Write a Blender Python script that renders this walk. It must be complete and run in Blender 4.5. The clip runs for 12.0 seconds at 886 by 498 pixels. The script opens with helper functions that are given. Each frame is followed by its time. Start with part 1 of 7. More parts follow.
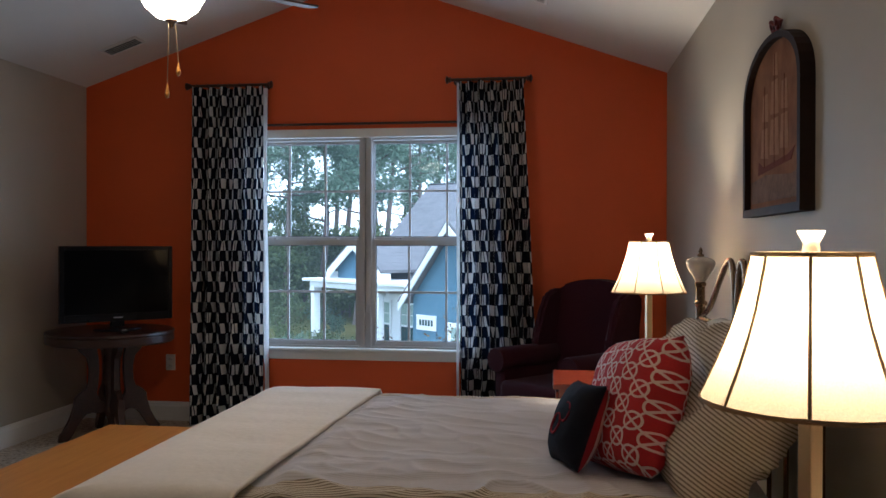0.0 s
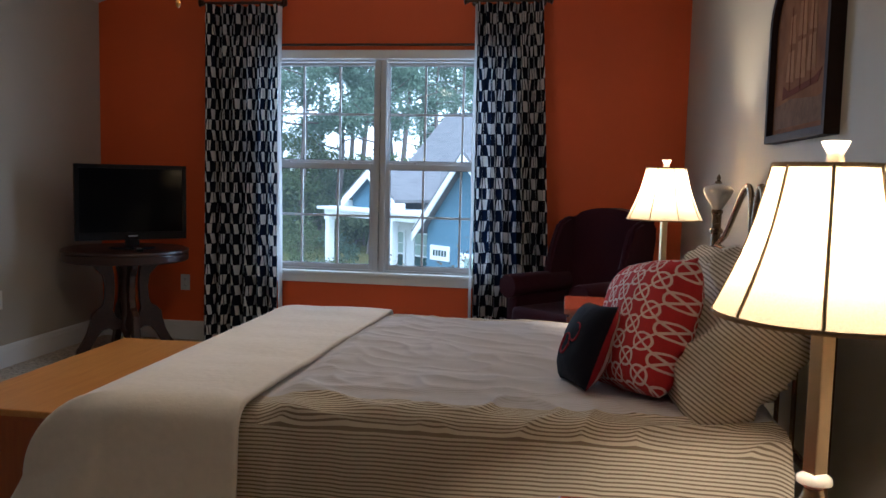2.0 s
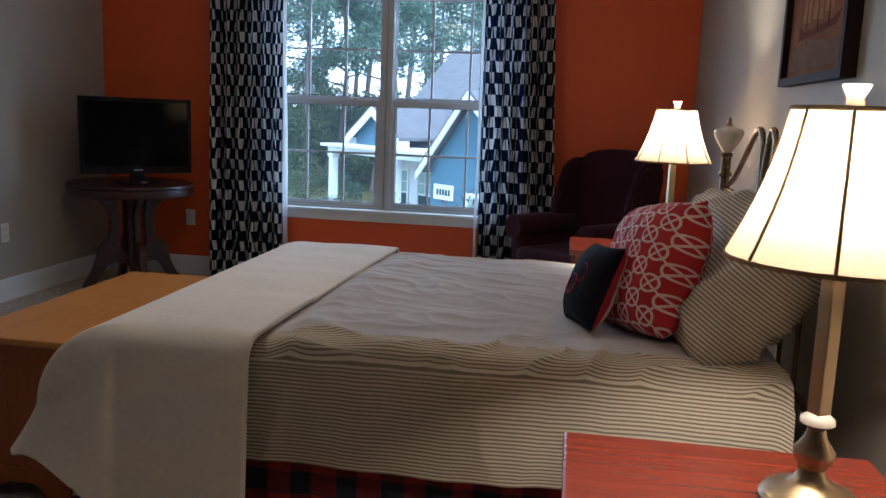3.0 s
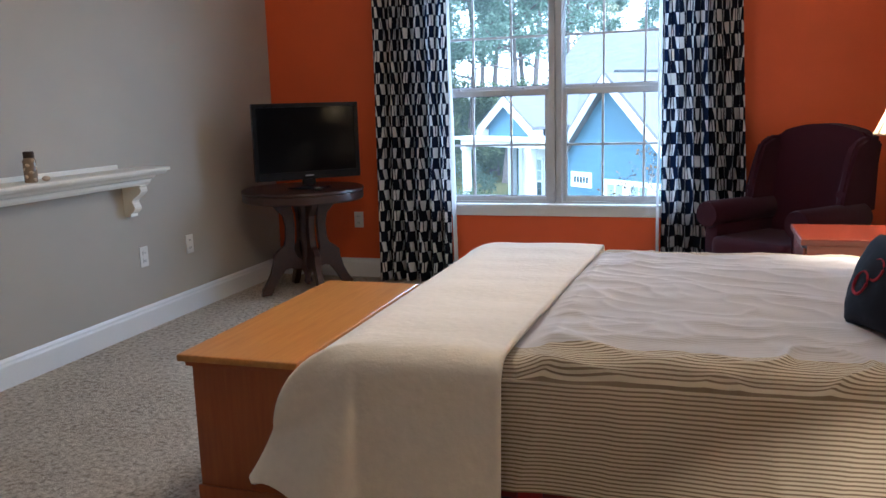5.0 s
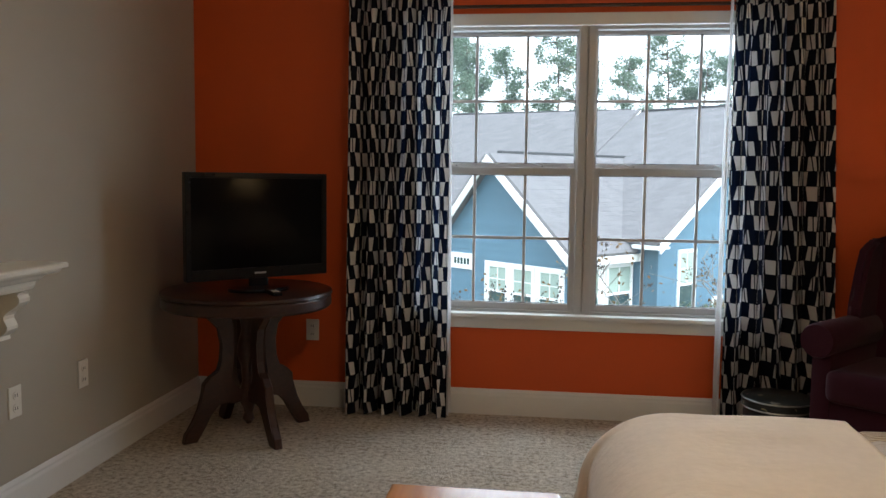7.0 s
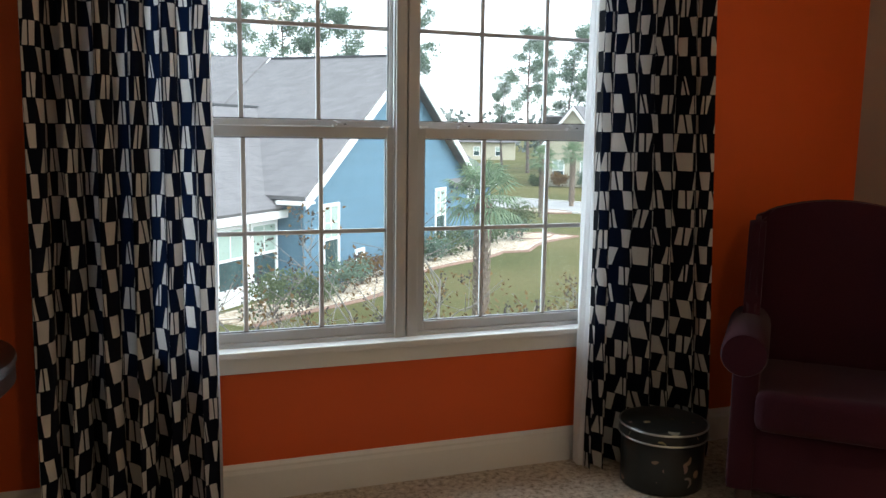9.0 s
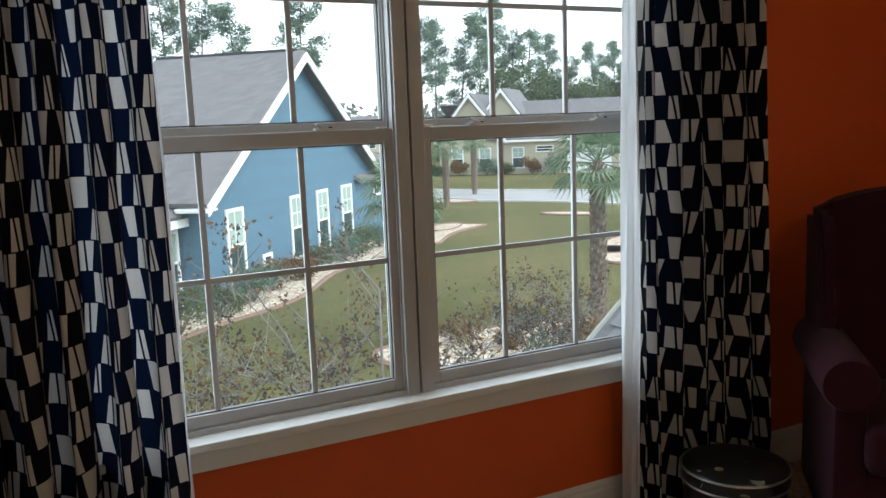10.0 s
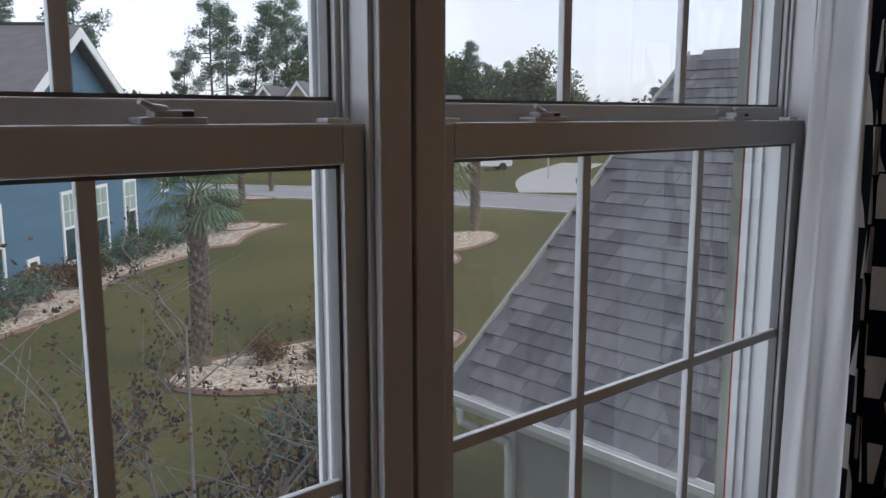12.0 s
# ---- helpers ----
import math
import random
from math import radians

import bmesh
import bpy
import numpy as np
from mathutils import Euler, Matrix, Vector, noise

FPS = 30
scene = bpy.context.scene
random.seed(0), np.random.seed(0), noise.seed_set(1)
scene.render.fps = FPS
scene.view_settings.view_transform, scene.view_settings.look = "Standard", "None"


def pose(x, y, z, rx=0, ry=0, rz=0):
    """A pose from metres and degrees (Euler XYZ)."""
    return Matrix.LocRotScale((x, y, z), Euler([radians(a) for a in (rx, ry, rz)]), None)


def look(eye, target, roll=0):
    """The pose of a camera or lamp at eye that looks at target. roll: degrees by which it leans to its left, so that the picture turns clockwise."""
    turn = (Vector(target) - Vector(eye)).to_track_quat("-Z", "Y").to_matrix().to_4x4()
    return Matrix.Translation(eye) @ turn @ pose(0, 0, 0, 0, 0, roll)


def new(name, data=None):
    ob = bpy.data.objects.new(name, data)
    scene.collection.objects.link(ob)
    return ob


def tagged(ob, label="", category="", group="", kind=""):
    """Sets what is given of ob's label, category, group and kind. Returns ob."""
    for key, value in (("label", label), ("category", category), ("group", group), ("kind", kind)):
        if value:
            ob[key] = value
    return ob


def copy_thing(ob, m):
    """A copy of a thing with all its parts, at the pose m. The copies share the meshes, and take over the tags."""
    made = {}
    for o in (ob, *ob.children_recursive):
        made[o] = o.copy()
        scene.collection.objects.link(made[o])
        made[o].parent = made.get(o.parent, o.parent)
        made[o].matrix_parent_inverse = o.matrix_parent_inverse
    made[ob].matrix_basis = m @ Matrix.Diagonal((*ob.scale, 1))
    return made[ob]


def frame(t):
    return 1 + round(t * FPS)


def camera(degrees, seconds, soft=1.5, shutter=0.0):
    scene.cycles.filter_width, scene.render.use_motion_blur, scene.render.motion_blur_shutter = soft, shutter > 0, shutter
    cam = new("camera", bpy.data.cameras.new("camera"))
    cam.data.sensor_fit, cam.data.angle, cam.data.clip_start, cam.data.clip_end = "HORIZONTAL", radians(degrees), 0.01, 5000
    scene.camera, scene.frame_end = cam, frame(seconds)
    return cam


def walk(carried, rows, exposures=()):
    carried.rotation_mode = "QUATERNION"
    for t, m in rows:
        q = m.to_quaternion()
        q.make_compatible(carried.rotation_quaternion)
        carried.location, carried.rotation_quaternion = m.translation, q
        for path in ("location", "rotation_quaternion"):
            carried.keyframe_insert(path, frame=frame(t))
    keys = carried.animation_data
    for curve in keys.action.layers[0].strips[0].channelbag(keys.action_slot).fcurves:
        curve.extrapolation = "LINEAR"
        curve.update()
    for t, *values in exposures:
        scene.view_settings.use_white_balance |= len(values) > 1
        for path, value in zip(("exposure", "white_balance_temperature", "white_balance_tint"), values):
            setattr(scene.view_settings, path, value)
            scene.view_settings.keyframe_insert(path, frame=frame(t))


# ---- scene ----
cam = camera(57.0, 12.0)

PATH = [
    (0, (0.13, 0.024, 1.303), (-0.135, 2.006, 1.293), 0.1),
    (0.5, (0.129, 0.05, 1.327), (-0.145, 2.021, 1.525), -1.6),
    (1, (0.133, 0.048, 1.308), (-0.16, 2.022, 1.439), -0.7),
    (1.5, (0.137, 0.045, 1.275), (-0.165, 2.022, 1.238), 0.5),
    (2, (0.133, 0.046, 1.26), (-0.164, 2.016, 1.083), 1.3),
    (2.5, (0.144, 0.04, 1.255), (-0.118, 2.007, 1.004), 2.0),
    (2.7, (0.136, 0.043, 1.257), (-0.127, 2.003, 0.958), 2.2),
    (4.3, (-0.002, 0.02, 1.26), (-0.576, 1.904, 0.912), 0.0),
    (4.5, (-0.032, 0.019, 1.255), (-0.623, 1.898, 0.91), 0.1),
    (5, (-0.239, 0.21, 1.255), (-0.842, 2.084, 0.906), -1.7),
    (5.5, (-0.544, 0.451, 1.298), (-1.161, 2.327, 0.98), -2.0),
    (6, (-0.835, 0.698, 1.305), (-1.464, 2.584, 1.083), -3.5),
    (6.5, (-1.081, 1.057, 1.276), (-1.615, 2.97, 1.043), -1.5),
    (7, (-1.393, 1.395, 1.275), (-1.644, 3.372, 1.103), 0.7),
    (7.5, (-1.641, 1.756, 1.287), (-1.576, 3.746, 1.098), -0.5),
    (7.7, (-1.725, 1.942, 1.314), (-1.53, 3.921, 1.105), -0.0),
    (9.5, (-2.14, 3.246, 1.322), (-1.381, 5.072, 1.023), -0.7),
    (10, (-2.168, 3.648, 1.344), (-1.284, 5.416, 1.042), -2.2),
    (10.5, (-2.088, 4.057, 1.328), (-1.049, 5.736, 1.006), -0.7),
    (11, (-2.022, 4.469, 1.33), (-0.921, 6.108, 1.014), -1.0),
    (11.5, (-1.929, 4.807, 1.341), (-0.727, 6.374, 1.027), -1.5),
    (12, (-1.726, 5.117, 1.346), (-0.426, 6.603, 1.024), 0.0),
]
EXPOSURES = [
    (0.0, 1.95, 4950, 10), (1.2, 2.2, 4950, 10), (2.7, 2.02, 4750, 10), (4.5, 2.7, 4400, 10), (5.0, 3.0, 4750, 10), (5.5, 3.0, 4800, 10), (6.0, 2.65, 5150, 10), (6.5, 2.5, 5500, 10),
    (7.5, 2.1, 6150, 10), (9.5, 2.12, 6150, 10), (10.0, 1.7, 6150, 10), (10.5, 1.4, 6150, 10), (11.0, 1.05, 6150, 11), (12.0, 0.5, 6250, 22)]
walk(cam, [(t, look(eye, target, roll)) for t, eye, target, roll in PATH], EXPOSURES)

# ---- light ----
world = bpy.data.worlds.new("sky")
scene.world = world
world.use_nodes = True
wn = world.node_tree.nodes
wl = world.node_tree.links
sky = wn.new("ShaderNodeTexSky")
sky.sky_type = "NISHITA"
sky.sun_disc = False
sky.sun_elevation = radians(48)
sky.sun_rotation = radians(150)
sky.dust_density = 0.8
sky.air_density = 1.0
grey = wn.new("ShaderNodeHueSaturation")
grey.inputs["Saturation"].default_value = 0.18
wl.new(sky.outputs["Color"], grey.inputs["Color"])
wl.new(grey.outputs["Color"], wn["Background"].inputs["Color"])
wn["Background"].inputs["Strength"].default_value = 0.14

sun = new("sun", bpy.data.lights.new("sun", "SUN"))
sun.data.energy = 0.6
sun.data.angle = radians(25)
sun.data.color = (1.0, 0.97, 0.93)
sun.matrix_world = look((0, 0, 30), (0 - 30 * math.cos(radians(48)) * math.sin(radians(150)), 30 * math.cos(radians(48)) * math.cos(radians(150)) * -1, 30 - 30 * math.sin(radians(48))))

# the sky's light in the window's opening
day = new("window_daylight", bpy.data.lights.new("window_daylight", "AREA"))
day.data.shape = "RECTANGLE"
day.data.size, day.data.size_y = 1.74, 1.44
day.data.energy = 7.0
day.data.color = (0.86, 0.94, 1.0)
day.matrix_world = look((-1.2, 5.905, 1.32), (-1.2, 4.0, 1.2))

# ---- materials ----


def nodes_of(name):
    m = bpy.data.materials.new(name)
    m.use_nodes = True
    return m, m.node_tree.nodes, m.node_tree.links, m.node_tree.nodes["Principled BSDF"]


def math_node(n, l, op, a, b=None, c=None):
    k = n.new("ShaderNodeMath")
    k.operation = op
    for i, v in enumerate((a, b, c)):
        if v is None:
            continue
        if isinstance(v, (int, float)):
            k.inputs[i].default_value = v
        else:
            l.new(v, k.inputs[i])
    return k.outputs[0]


def noise_out(n, l, scale, detail=4, coord="Object", stretch=(1, 1, 1), rough=0.55):
    tc = n.new("ShaderNodeTexCoord")
    mp = n.new("ShaderNodeMapping")
    mp.inputs["Scale"].default_value = stretch
    l.new(tc.outputs[coord], mp.inputs["Vector"])
    t = n.new("ShaderNodeTexNoise")
    t.inputs["Scale"].default_value = scale
    t.inputs["Detail"].default_value = detail
    t.inputs["Roughness"].default_value = rough
    l.new(mp.outputs[0], t.inputs["Vector"])
    return t.outputs["Fac"]


def ramp(n, l, fac, stops):
    r = n.new("ShaderNodeValToRGB")
    e = r.color_ramp.elements
    while len(e) < len(stops):
        e.new(0.5)
    for el, (p, c) in zip(e, stops):
        el.position = p
        el.color = (*c, 1)
    l.new(fac, r.inputs[0])
    return r.outputs[0]


def mix(n, l, fac, a, b):
    k = n.new("ShaderNodeMix")
    k.data_type = "RGBA"
    for sock, v in ((k.inputs[0], fac), (k.inputs[6], a), (k.inputs[7], b)):
        if isinstance(v, (int, float)):
            sock.default_value = v
        elif isinstance(v, tuple):
            sock.default_value = (*v, 1)
        else:
            l.new(v, sock)
    return k.outputs[2]


def bump(n, l, bsdf, height, strength=0.3, dist=0.01):
    b = n.new("ShaderNodeBump")
    b.inputs["Strength"].default_value = strength
    b.inputs["Distance"].default_value = dist
    l.new(height, b.inputs["Height"])
    l.new(b.outputs[0], bsdf.inputs["Normal"])


def mat(name, col, rough=0.6, metal=0.0, vary=0.12, big=1.5, fine=60, bumps=0.15, dist=0.002, stretch=(1, 1, 1), coat=0.0, per=0.0, spec=0.5):
    """A surface of one colour with stains at two scales and a fine relief."""
    m, n, l, p = nodes_of(name)
    a = noise_out(n, l, big, 3, "Object", stretch)
    b = noise_out(n, l, fine, 5, "Object", stretch)
    v = math_node(n, l, "ADD", math_node(n, l, "MULTIPLY", a, 0.65), math_node(n, l, "MULTIPLY", b, 0.35))
    lo = tuple(c * (1 - vary) for c in col)
    hi = tuple(min(1, c * (1 + vary)) for c in col)
    out = ramp(n, l, v, [(0.3, lo), (0.7, hi)])
    if per:
        oi = n.new("ShaderNodeObjectInfo")
        k = n.new("ShaderNodeHueSaturation")
        l.new(math_node(n, l, "MULTIPLY_ADD", oi.outputs["Random"], 2 * per, 1 - per), k.inputs["Value"])
        l.new(out, k.inputs["Color"])
        out = k.outputs[0]
    l.new(out, p.inputs["Base Color"])
    r = n.new("ShaderNodeMapRange")
    r.inputs[3].default_value = max(0.02, rough - 0.08)
    r.inputs[4].default_value = min(1, rough + 0.08)
    l.new(b, r.inputs[0])
    l.new(r.outputs[0], p.inputs["Roughness"])
    p.inputs["Metallic"].default_value = metal
    p.inputs["Coat Weight"].default_value = coat
    p.inputs["Specular IOR Level"].default_value = spec
    if bumps:
        bump(n, l, p, b, bumps, dist)
    return m


def wood(name, dark, light, rough=0.35, axis=1, scale=9, coat=0.2):
    m, n, l, p = nodes_of(name)
    st = [14, 14, 14]
    st[axis] = 0.9
    g = noise_out(n, l, scale * 0.5, 8, "Object", tuple(st), 0.65)
    b = noise_out(n, l, 2.0, 3)
    v = math_node(n, l, "ADD", math_node(n, l, "MULTIPLY", g, 0.75), math_node(n, l, "MULTIPLY", b, 0.25))
    l.new(ramp(n, l, v, [(0.3, dark), (0.72, light)]), p.inputs["Base Color"])
    p.inputs["Roughness"].default_value = rough
    p.inputs["Coat Weight"].default_value = coat
    p.inputs["Coat Roughness"].default_value = 0.25
    bump(n, l, p, g, 0.12, 0.002)
    return m


ORANGE = mat("orange_paint", (0.68, 0.098, 0.008), 0.55, vary=0.05, fine=220, bumps=0.12, dist=0.001)
GREIGE = mat("greige_paint", (0.42, 0.375, 0.30), 0.6, vary=0.05, fine=220, bumps=0.12, dist=0.001)
CEIL = mat("ceiling_paint", (0.72, 0.69, 0.65), 0.8, vary=0.04, fine=160, bumps=0.25, dist=0.002)
TRIM = mat("white_trim", (0.78, 0.77, 0.74), 0.35, vary=0.03, bumps=0.04)
VINYL = mat("white_vinyl", (0.52, 0.51, 0.50), 0.4, vary=0.04, fine=90, bumps=0.04)
MANTEL = mat("cream_paint", (0.80, 0.76, 0.66), 0.4, vary=0.05, bumps=0.05)
PLATE = mat("plate_plastic", (0.75, 0.72, 0.65), 0.35, vary=0.02, bumps=0)
GASKET = mat("grey_gasket", (0.12, 0.115, 0.11), 0.6, bumps=0)
DARK = mat("dark_slot", (0.02, 0.02, 0.02), 0.5, bumps=0)


def carpet_mat():
    m, n, l, p = nodes_of("carpet")
    a = noise_out(n, l, 40, 6, rough=0.75)
    b = noise_out(n, l, 3, 3)
    v = math_node(n, l, "ADD", math_node(n, l, "MULTIPLY", a, 0.85), math_node(n, l, "MULTIPLY", b, 0.15))
    l.new(ramp(n, l, v, [(0.36, (0.22, 0.175, 0.13)), (0.48, (0.56, 0.475, 0.37)), (0.64, (0.80, 0.72, 0.60))]), p.inputs["Base Color"])
    p.inputs["Roughness"].default_value = 1.0
    p.inputs["Specular IOR Level"].default_value = 0.05
    bump(n, l, p, a, 0.9, 0.02)
    return m


CARPET = carpet_mat()


def uv_node(n):
    k = n.new("ShaderNodeUVMap")
    k.uv_map = "UVMap"
    return k.outputs[0]


def curtain_mat():
    """Rows of black and white trapezoids on heavy cotton."""
    m, n, l, p = nodes_of("block_print")
    sx = n.new("ShaderNodeSeparateXYZ")
    l.new(uv_node(n), sx.inputs[0])
    u, v = sx.outputs[0], sx.outputs[1]
    vr = math_node(n, l, "DIVIDE", v, 0.074)
    row = math_node(n, l, "FLOOR", vr)
    fv = math_node(n, l, "SUBTRACT", math_node(n, l, "FRACT", vr), 0.5)
    odd = math_node(n, l, "MULTIPLY", math_node(n, l, "FRACT", math_node(n, l, "MULTIPLY", row, 0.5)), 1.0)
    uu = math_node(n, l, "ADD", math_node(n, l, "DIVIDE", u, 0.050), odd)
    cell = math_node(n, l, "FLOOR", uu)
    f = math_node(n, l, "FRACT", uu)

    def rnd(k):
        c = n.new("ShaderNodeCombineXYZ")
        l.new(cell, c.inputs[0])
        l.new(row, c.inputs[1])
        c.inputs[2].default_value = k
        w = n.new("ShaderNodeTexWhiteNoise")
        l.new(c.outputs[0], w.inputs[0])
        return w.outputs["Value"]

    r1, r2, r3, r4 = rnd(1.5), rnd(7.5), rnd(13.5), rnd(21.5)
    sl1 = math_node(n, l, "MULTIPLY", math_node(n, l, "SUBTRACT", r2, 0.5), 0.42)
    sl2 = math_node(n, l, "MULTIPLY", math_node(n, l, "SUBTRACT", r4, 0.5), 0.42)
    a = math_node(n, l, "ADD", math_node(n, l, "MULTIPLY_ADD", r1, 0.20, 0.12), math_node(n, l, "MULTIPLY", sl1, fv))
    b = math_node(n, l, "ADD", math_node(n, l, "MULTIPLY_ADD", r3, 0.24, 0.50), math_node(n, l, "MULTIPLY", sl2, fv))
    inside = math_node(n, l, "MULTIPLY", math_node(n, l, "GREATER_THAN", f, a), math_node(n, l, "LESS_THAN", f, b))
    # a narrow black cut through some of the white blocks
    mid = math_node(n, l, "MULTIPLY", math_node(n, l, "ADD", a, b), 0.5)
    cut = math_node(n, l, "LESS_THAN", math_node(n, l, "ABSOLUTE", math_node(n, l, "ADD", math_node(n, l, "SUBTRACT", f, mid), math_node(n, l, "MULTIPLY", fv, 0.1))), 0.035)
    cut = math_node(n, l, "MULTIPLY", cut, math_node(n, l, "GREATER_THAN", r2, 0.45))
    gap = math_node(n, l, "LESS_THAN", math_node(n, l, "ABSOLUTE", fv), 0.478)
    white = math_node(n, l, "MULTIPLY", math_node(n, l, "MULTIPLY", inside, math_node(n, l, "SUBTRACT", 1.0, cut)), gap)
    weave = noise_out(n, l, 400, 2, "UV")
    wc = ramp(n, l, weave, [(0.3, (0.60, 0.57, 0.54)), (0.7, (0.74, 0.71, 0.67))])
    col = mix(n, l, white, (0.005, 0.006, 0.011), wc)
    l.new(col, p.inputs["Base Color"])
    p.inputs["Roughness"].default_value = 0.85
    p.inputs["Specular IOR Level"].default_value = 0.15
    bump(n, l, p, weave, 0.15, 0.001)
    tr = n.new("ShaderNodeBsdfTranslucent")
    l.new(mix(n, l, white, (0.004, 0.010, 0.030), wc), tr.inputs[0])
    ms = n.new("ShaderNodeMixShader")
    ms.inputs[0].default_value = 0.2
    l.new(p.outputs[0], ms.inputs[1])
    l.new(tr.outputs[0], ms.inputs[2])
    l.new(ms.outputs[0], n["Material Output"].inputs[0])
    return m


def cloth(name, col, vary=0.08, rough=0.9, weave=350, bumps=0.2, translucent=0.0, sheen=0.2, folds=0.0):
    m, n, l, p = nodes_of(name)
    w = noise_out(n, l, weave, 2)
    b = noise_out(n, l, 3, 4)
    v = math_node(n, l, "ADD", math_node(n, l, "MULTIPLY", w, 0.5), math_node(n, l, "MULTIPLY", b, 0.5))
    c = ramp(n, l, v, [(0.3, tuple(x * (1 - vary) for x in col)), (0.7, tuple(min(1, x * (1 + vary)) for x in col))])
    l.new(c, p.inputs["Base Color"])
    p.inputs["Roughness"].default_value = rough
    p.inputs["Specular IOR Level"].default_value = 0.2
    p.inputs["Sheen Weight"].default_value = sheen
    h = w
    if folds:
        h = math_node(n, l, "ADD", math_node(n, l, "MULTIPLY", w, 0.1), math_node(n, l, "MULTIPLY", noise_out(n, l, folds, 4, "Object", (1, 1.3, 1)), 1.0))
    bump(n, l, p, h, bumps, 0.004)
    if translucent:
        tr = n.new("ShaderNodeBsdfTranslucent")
        l.new(c, tr.inputs[0])
        ms = n.new("ShaderNodeMixShader")
        ms.inputs[0].default_value = translucent
        l.new(p.outputs[0], ms.inputs[1])
        l.new(tr.outputs[0], ms.inputs[2])
        l.new(ms.outputs[0], n["Material Output"].inputs[0])
    return m


def striped(name, base, line, period, share=0.4, axis=1, panel=None):
    """Woven ticking: thin dark lines on a pale ground. panel: (from, to, colour) of a centre band with its own tint and
    fainter lines.
    """
    m, n, l, p = nodes_of(name)
    sx = n.new("ShaderNodeSeparateXYZ")
    l.new(uv_node(n), sx.inputs[0])
    f = math_node(n, l, "FRACT", math_node(n, l, "DIVIDE", sx.outputs[axis], period))
    s = math_node(n, l, "LESS_THAN", f, share)
    w = noise_out(n, l, 500, 2)
    b = noise_out(n, l, 4, 3)
    grain = math_node(n, l, "ADD", math_node(n, l, "MULTIPLY", w, 0.5), math_node(n, l, "MULTIPLY", b, 0.5))
    col = mix(n, l, s, ramp(n, l, grain, [(0.3, tuple(x * 0.9 for x in base)), (0.7, base)]), line)
    if panel:
        lo, hi, tint = panel
        wob = math_node(n, l, "MULTIPLY_ADD", noise_out(n, l, 6, 3), 0.10, -0.05)
        at = math_node(n, l, "ADD", sx.outputs[axis], wob)
        inside = math_node(n, l, "MULTIPLY", math_node(n, l, "GREATER_THAN", at, lo), math_node(n, l, "LESS_THAN", at, hi))
        plain = ramp(n, l, grain, [(0.3, tuple(x * 0.93 for x in tint)), (0.7, tint)])
        faint = mix(n, l, math_node(n, l, "MULTIPLY", s, 0.22), plain, line)
        col = mix(n, l, inside, col, faint)
    l.new(col, p.inputs["Base Color"])
    p.inputs["Roughness"].default_value = 0.85
    p.inputs["Specular IOR Level"].default_value = 0.2
    bump(n, l, p, w, 0.15, 0.001)
    return m


CURTAIN = curtain_mat()
LINING = cloth("white_lining", (0.80, 0.80, 0.80), 0.04, translucent=0.3)
DUVET = striped("ticking", (0.72, 0.63, 0.50), (0.25, 0.19, 0.13), 0.0108, 0.42, panel=(0.43, 1.74, (0.66, 0.63, 0.66)))
SHAM = striped("sham_ticking", (0.64, 0.57, 0.47), (0.24, 0.19, 0.145), 0.0115, 0.42, 1)
BLANKET = cloth("matelasse", (0.88, 0.80, 0.71), 0.05, weave=40, bumps=0.6, folds=34)
BURGUNDY = cloth("burgundy_velvet", (0.034, 0.0045, 0.011), 0.3, weave=200, sheen=0.05)
BRASS = mat("satin_brass", (0.50, 0.37, 0.22), 0.38, 1.0, 0.06, bumps=0.03)
OLDBRASS = mat("aged_brass", (0.25, 0.175, 0.105), 0.25, 1.0, 0.15, bumps=0.04)
BRONZE = mat("dark_bronze", (0.09, 0.06, 0.045), 0.35, 0.8, 0.2, bumps=0.05)
PINE = wood("golden_pine", (0.52, 0.20, 0.033), (0.68, 0.32, 0.068), 0.30, 1)
CHERRY = wood("cherry", (0.15, 0.022, 0.010), (0.25, 0.046, 0.02), 0.25, 0, coat=0.5)
WALNUT = wood("dark_walnut", (0.020, 0.007, 0.004), (0.062, 0.021, 0.011), 0.36, 0, coat=0.12)
BLACKP = mat("black_plastic", (0.004, 0.004, 0.005), 0.3, bumps=0, vary=0.05, spec=0.2)
SCREEN = mat("screen_glass", (0.003, 0.003, 0.0035), 0.1, bumps=0, vary=0.02, spec=0.05)
PORCELAIN = mat("porcelain", (0.72, 0.66, 0.58), 0.2, vary=0.08, bumps=0, coat=0.4)


def shade_mat():
    m, n, l, p = nodes_of("pleated_shade")
    w = noise_out(n, l, 300, 2)
    c = ramp(n, l, w, [(0.3, (0.20, 0.165, 0.112)), (0.7, (0.235, 0.195, 0.132))])
    d = n.new("ShaderNodeBsdfDiffuse")
    t = n.new("ShaderNodeBsdfTranslucent")
    l.new(c, d.inputs[0])
    l.new(c, t.inputs[0])
    ms = n.new("ShaderNodeMixShader")
    ms.inputs[0].default_value = 0.6
    l.new(d.outputs[0], ms.inputs[1])
    l.new(t.outputs[0], ms.inputs[2])
    l.new(ms.outputs[0], n["Material Output"].inputs[0])
    return m


SHADE = shade_mat()


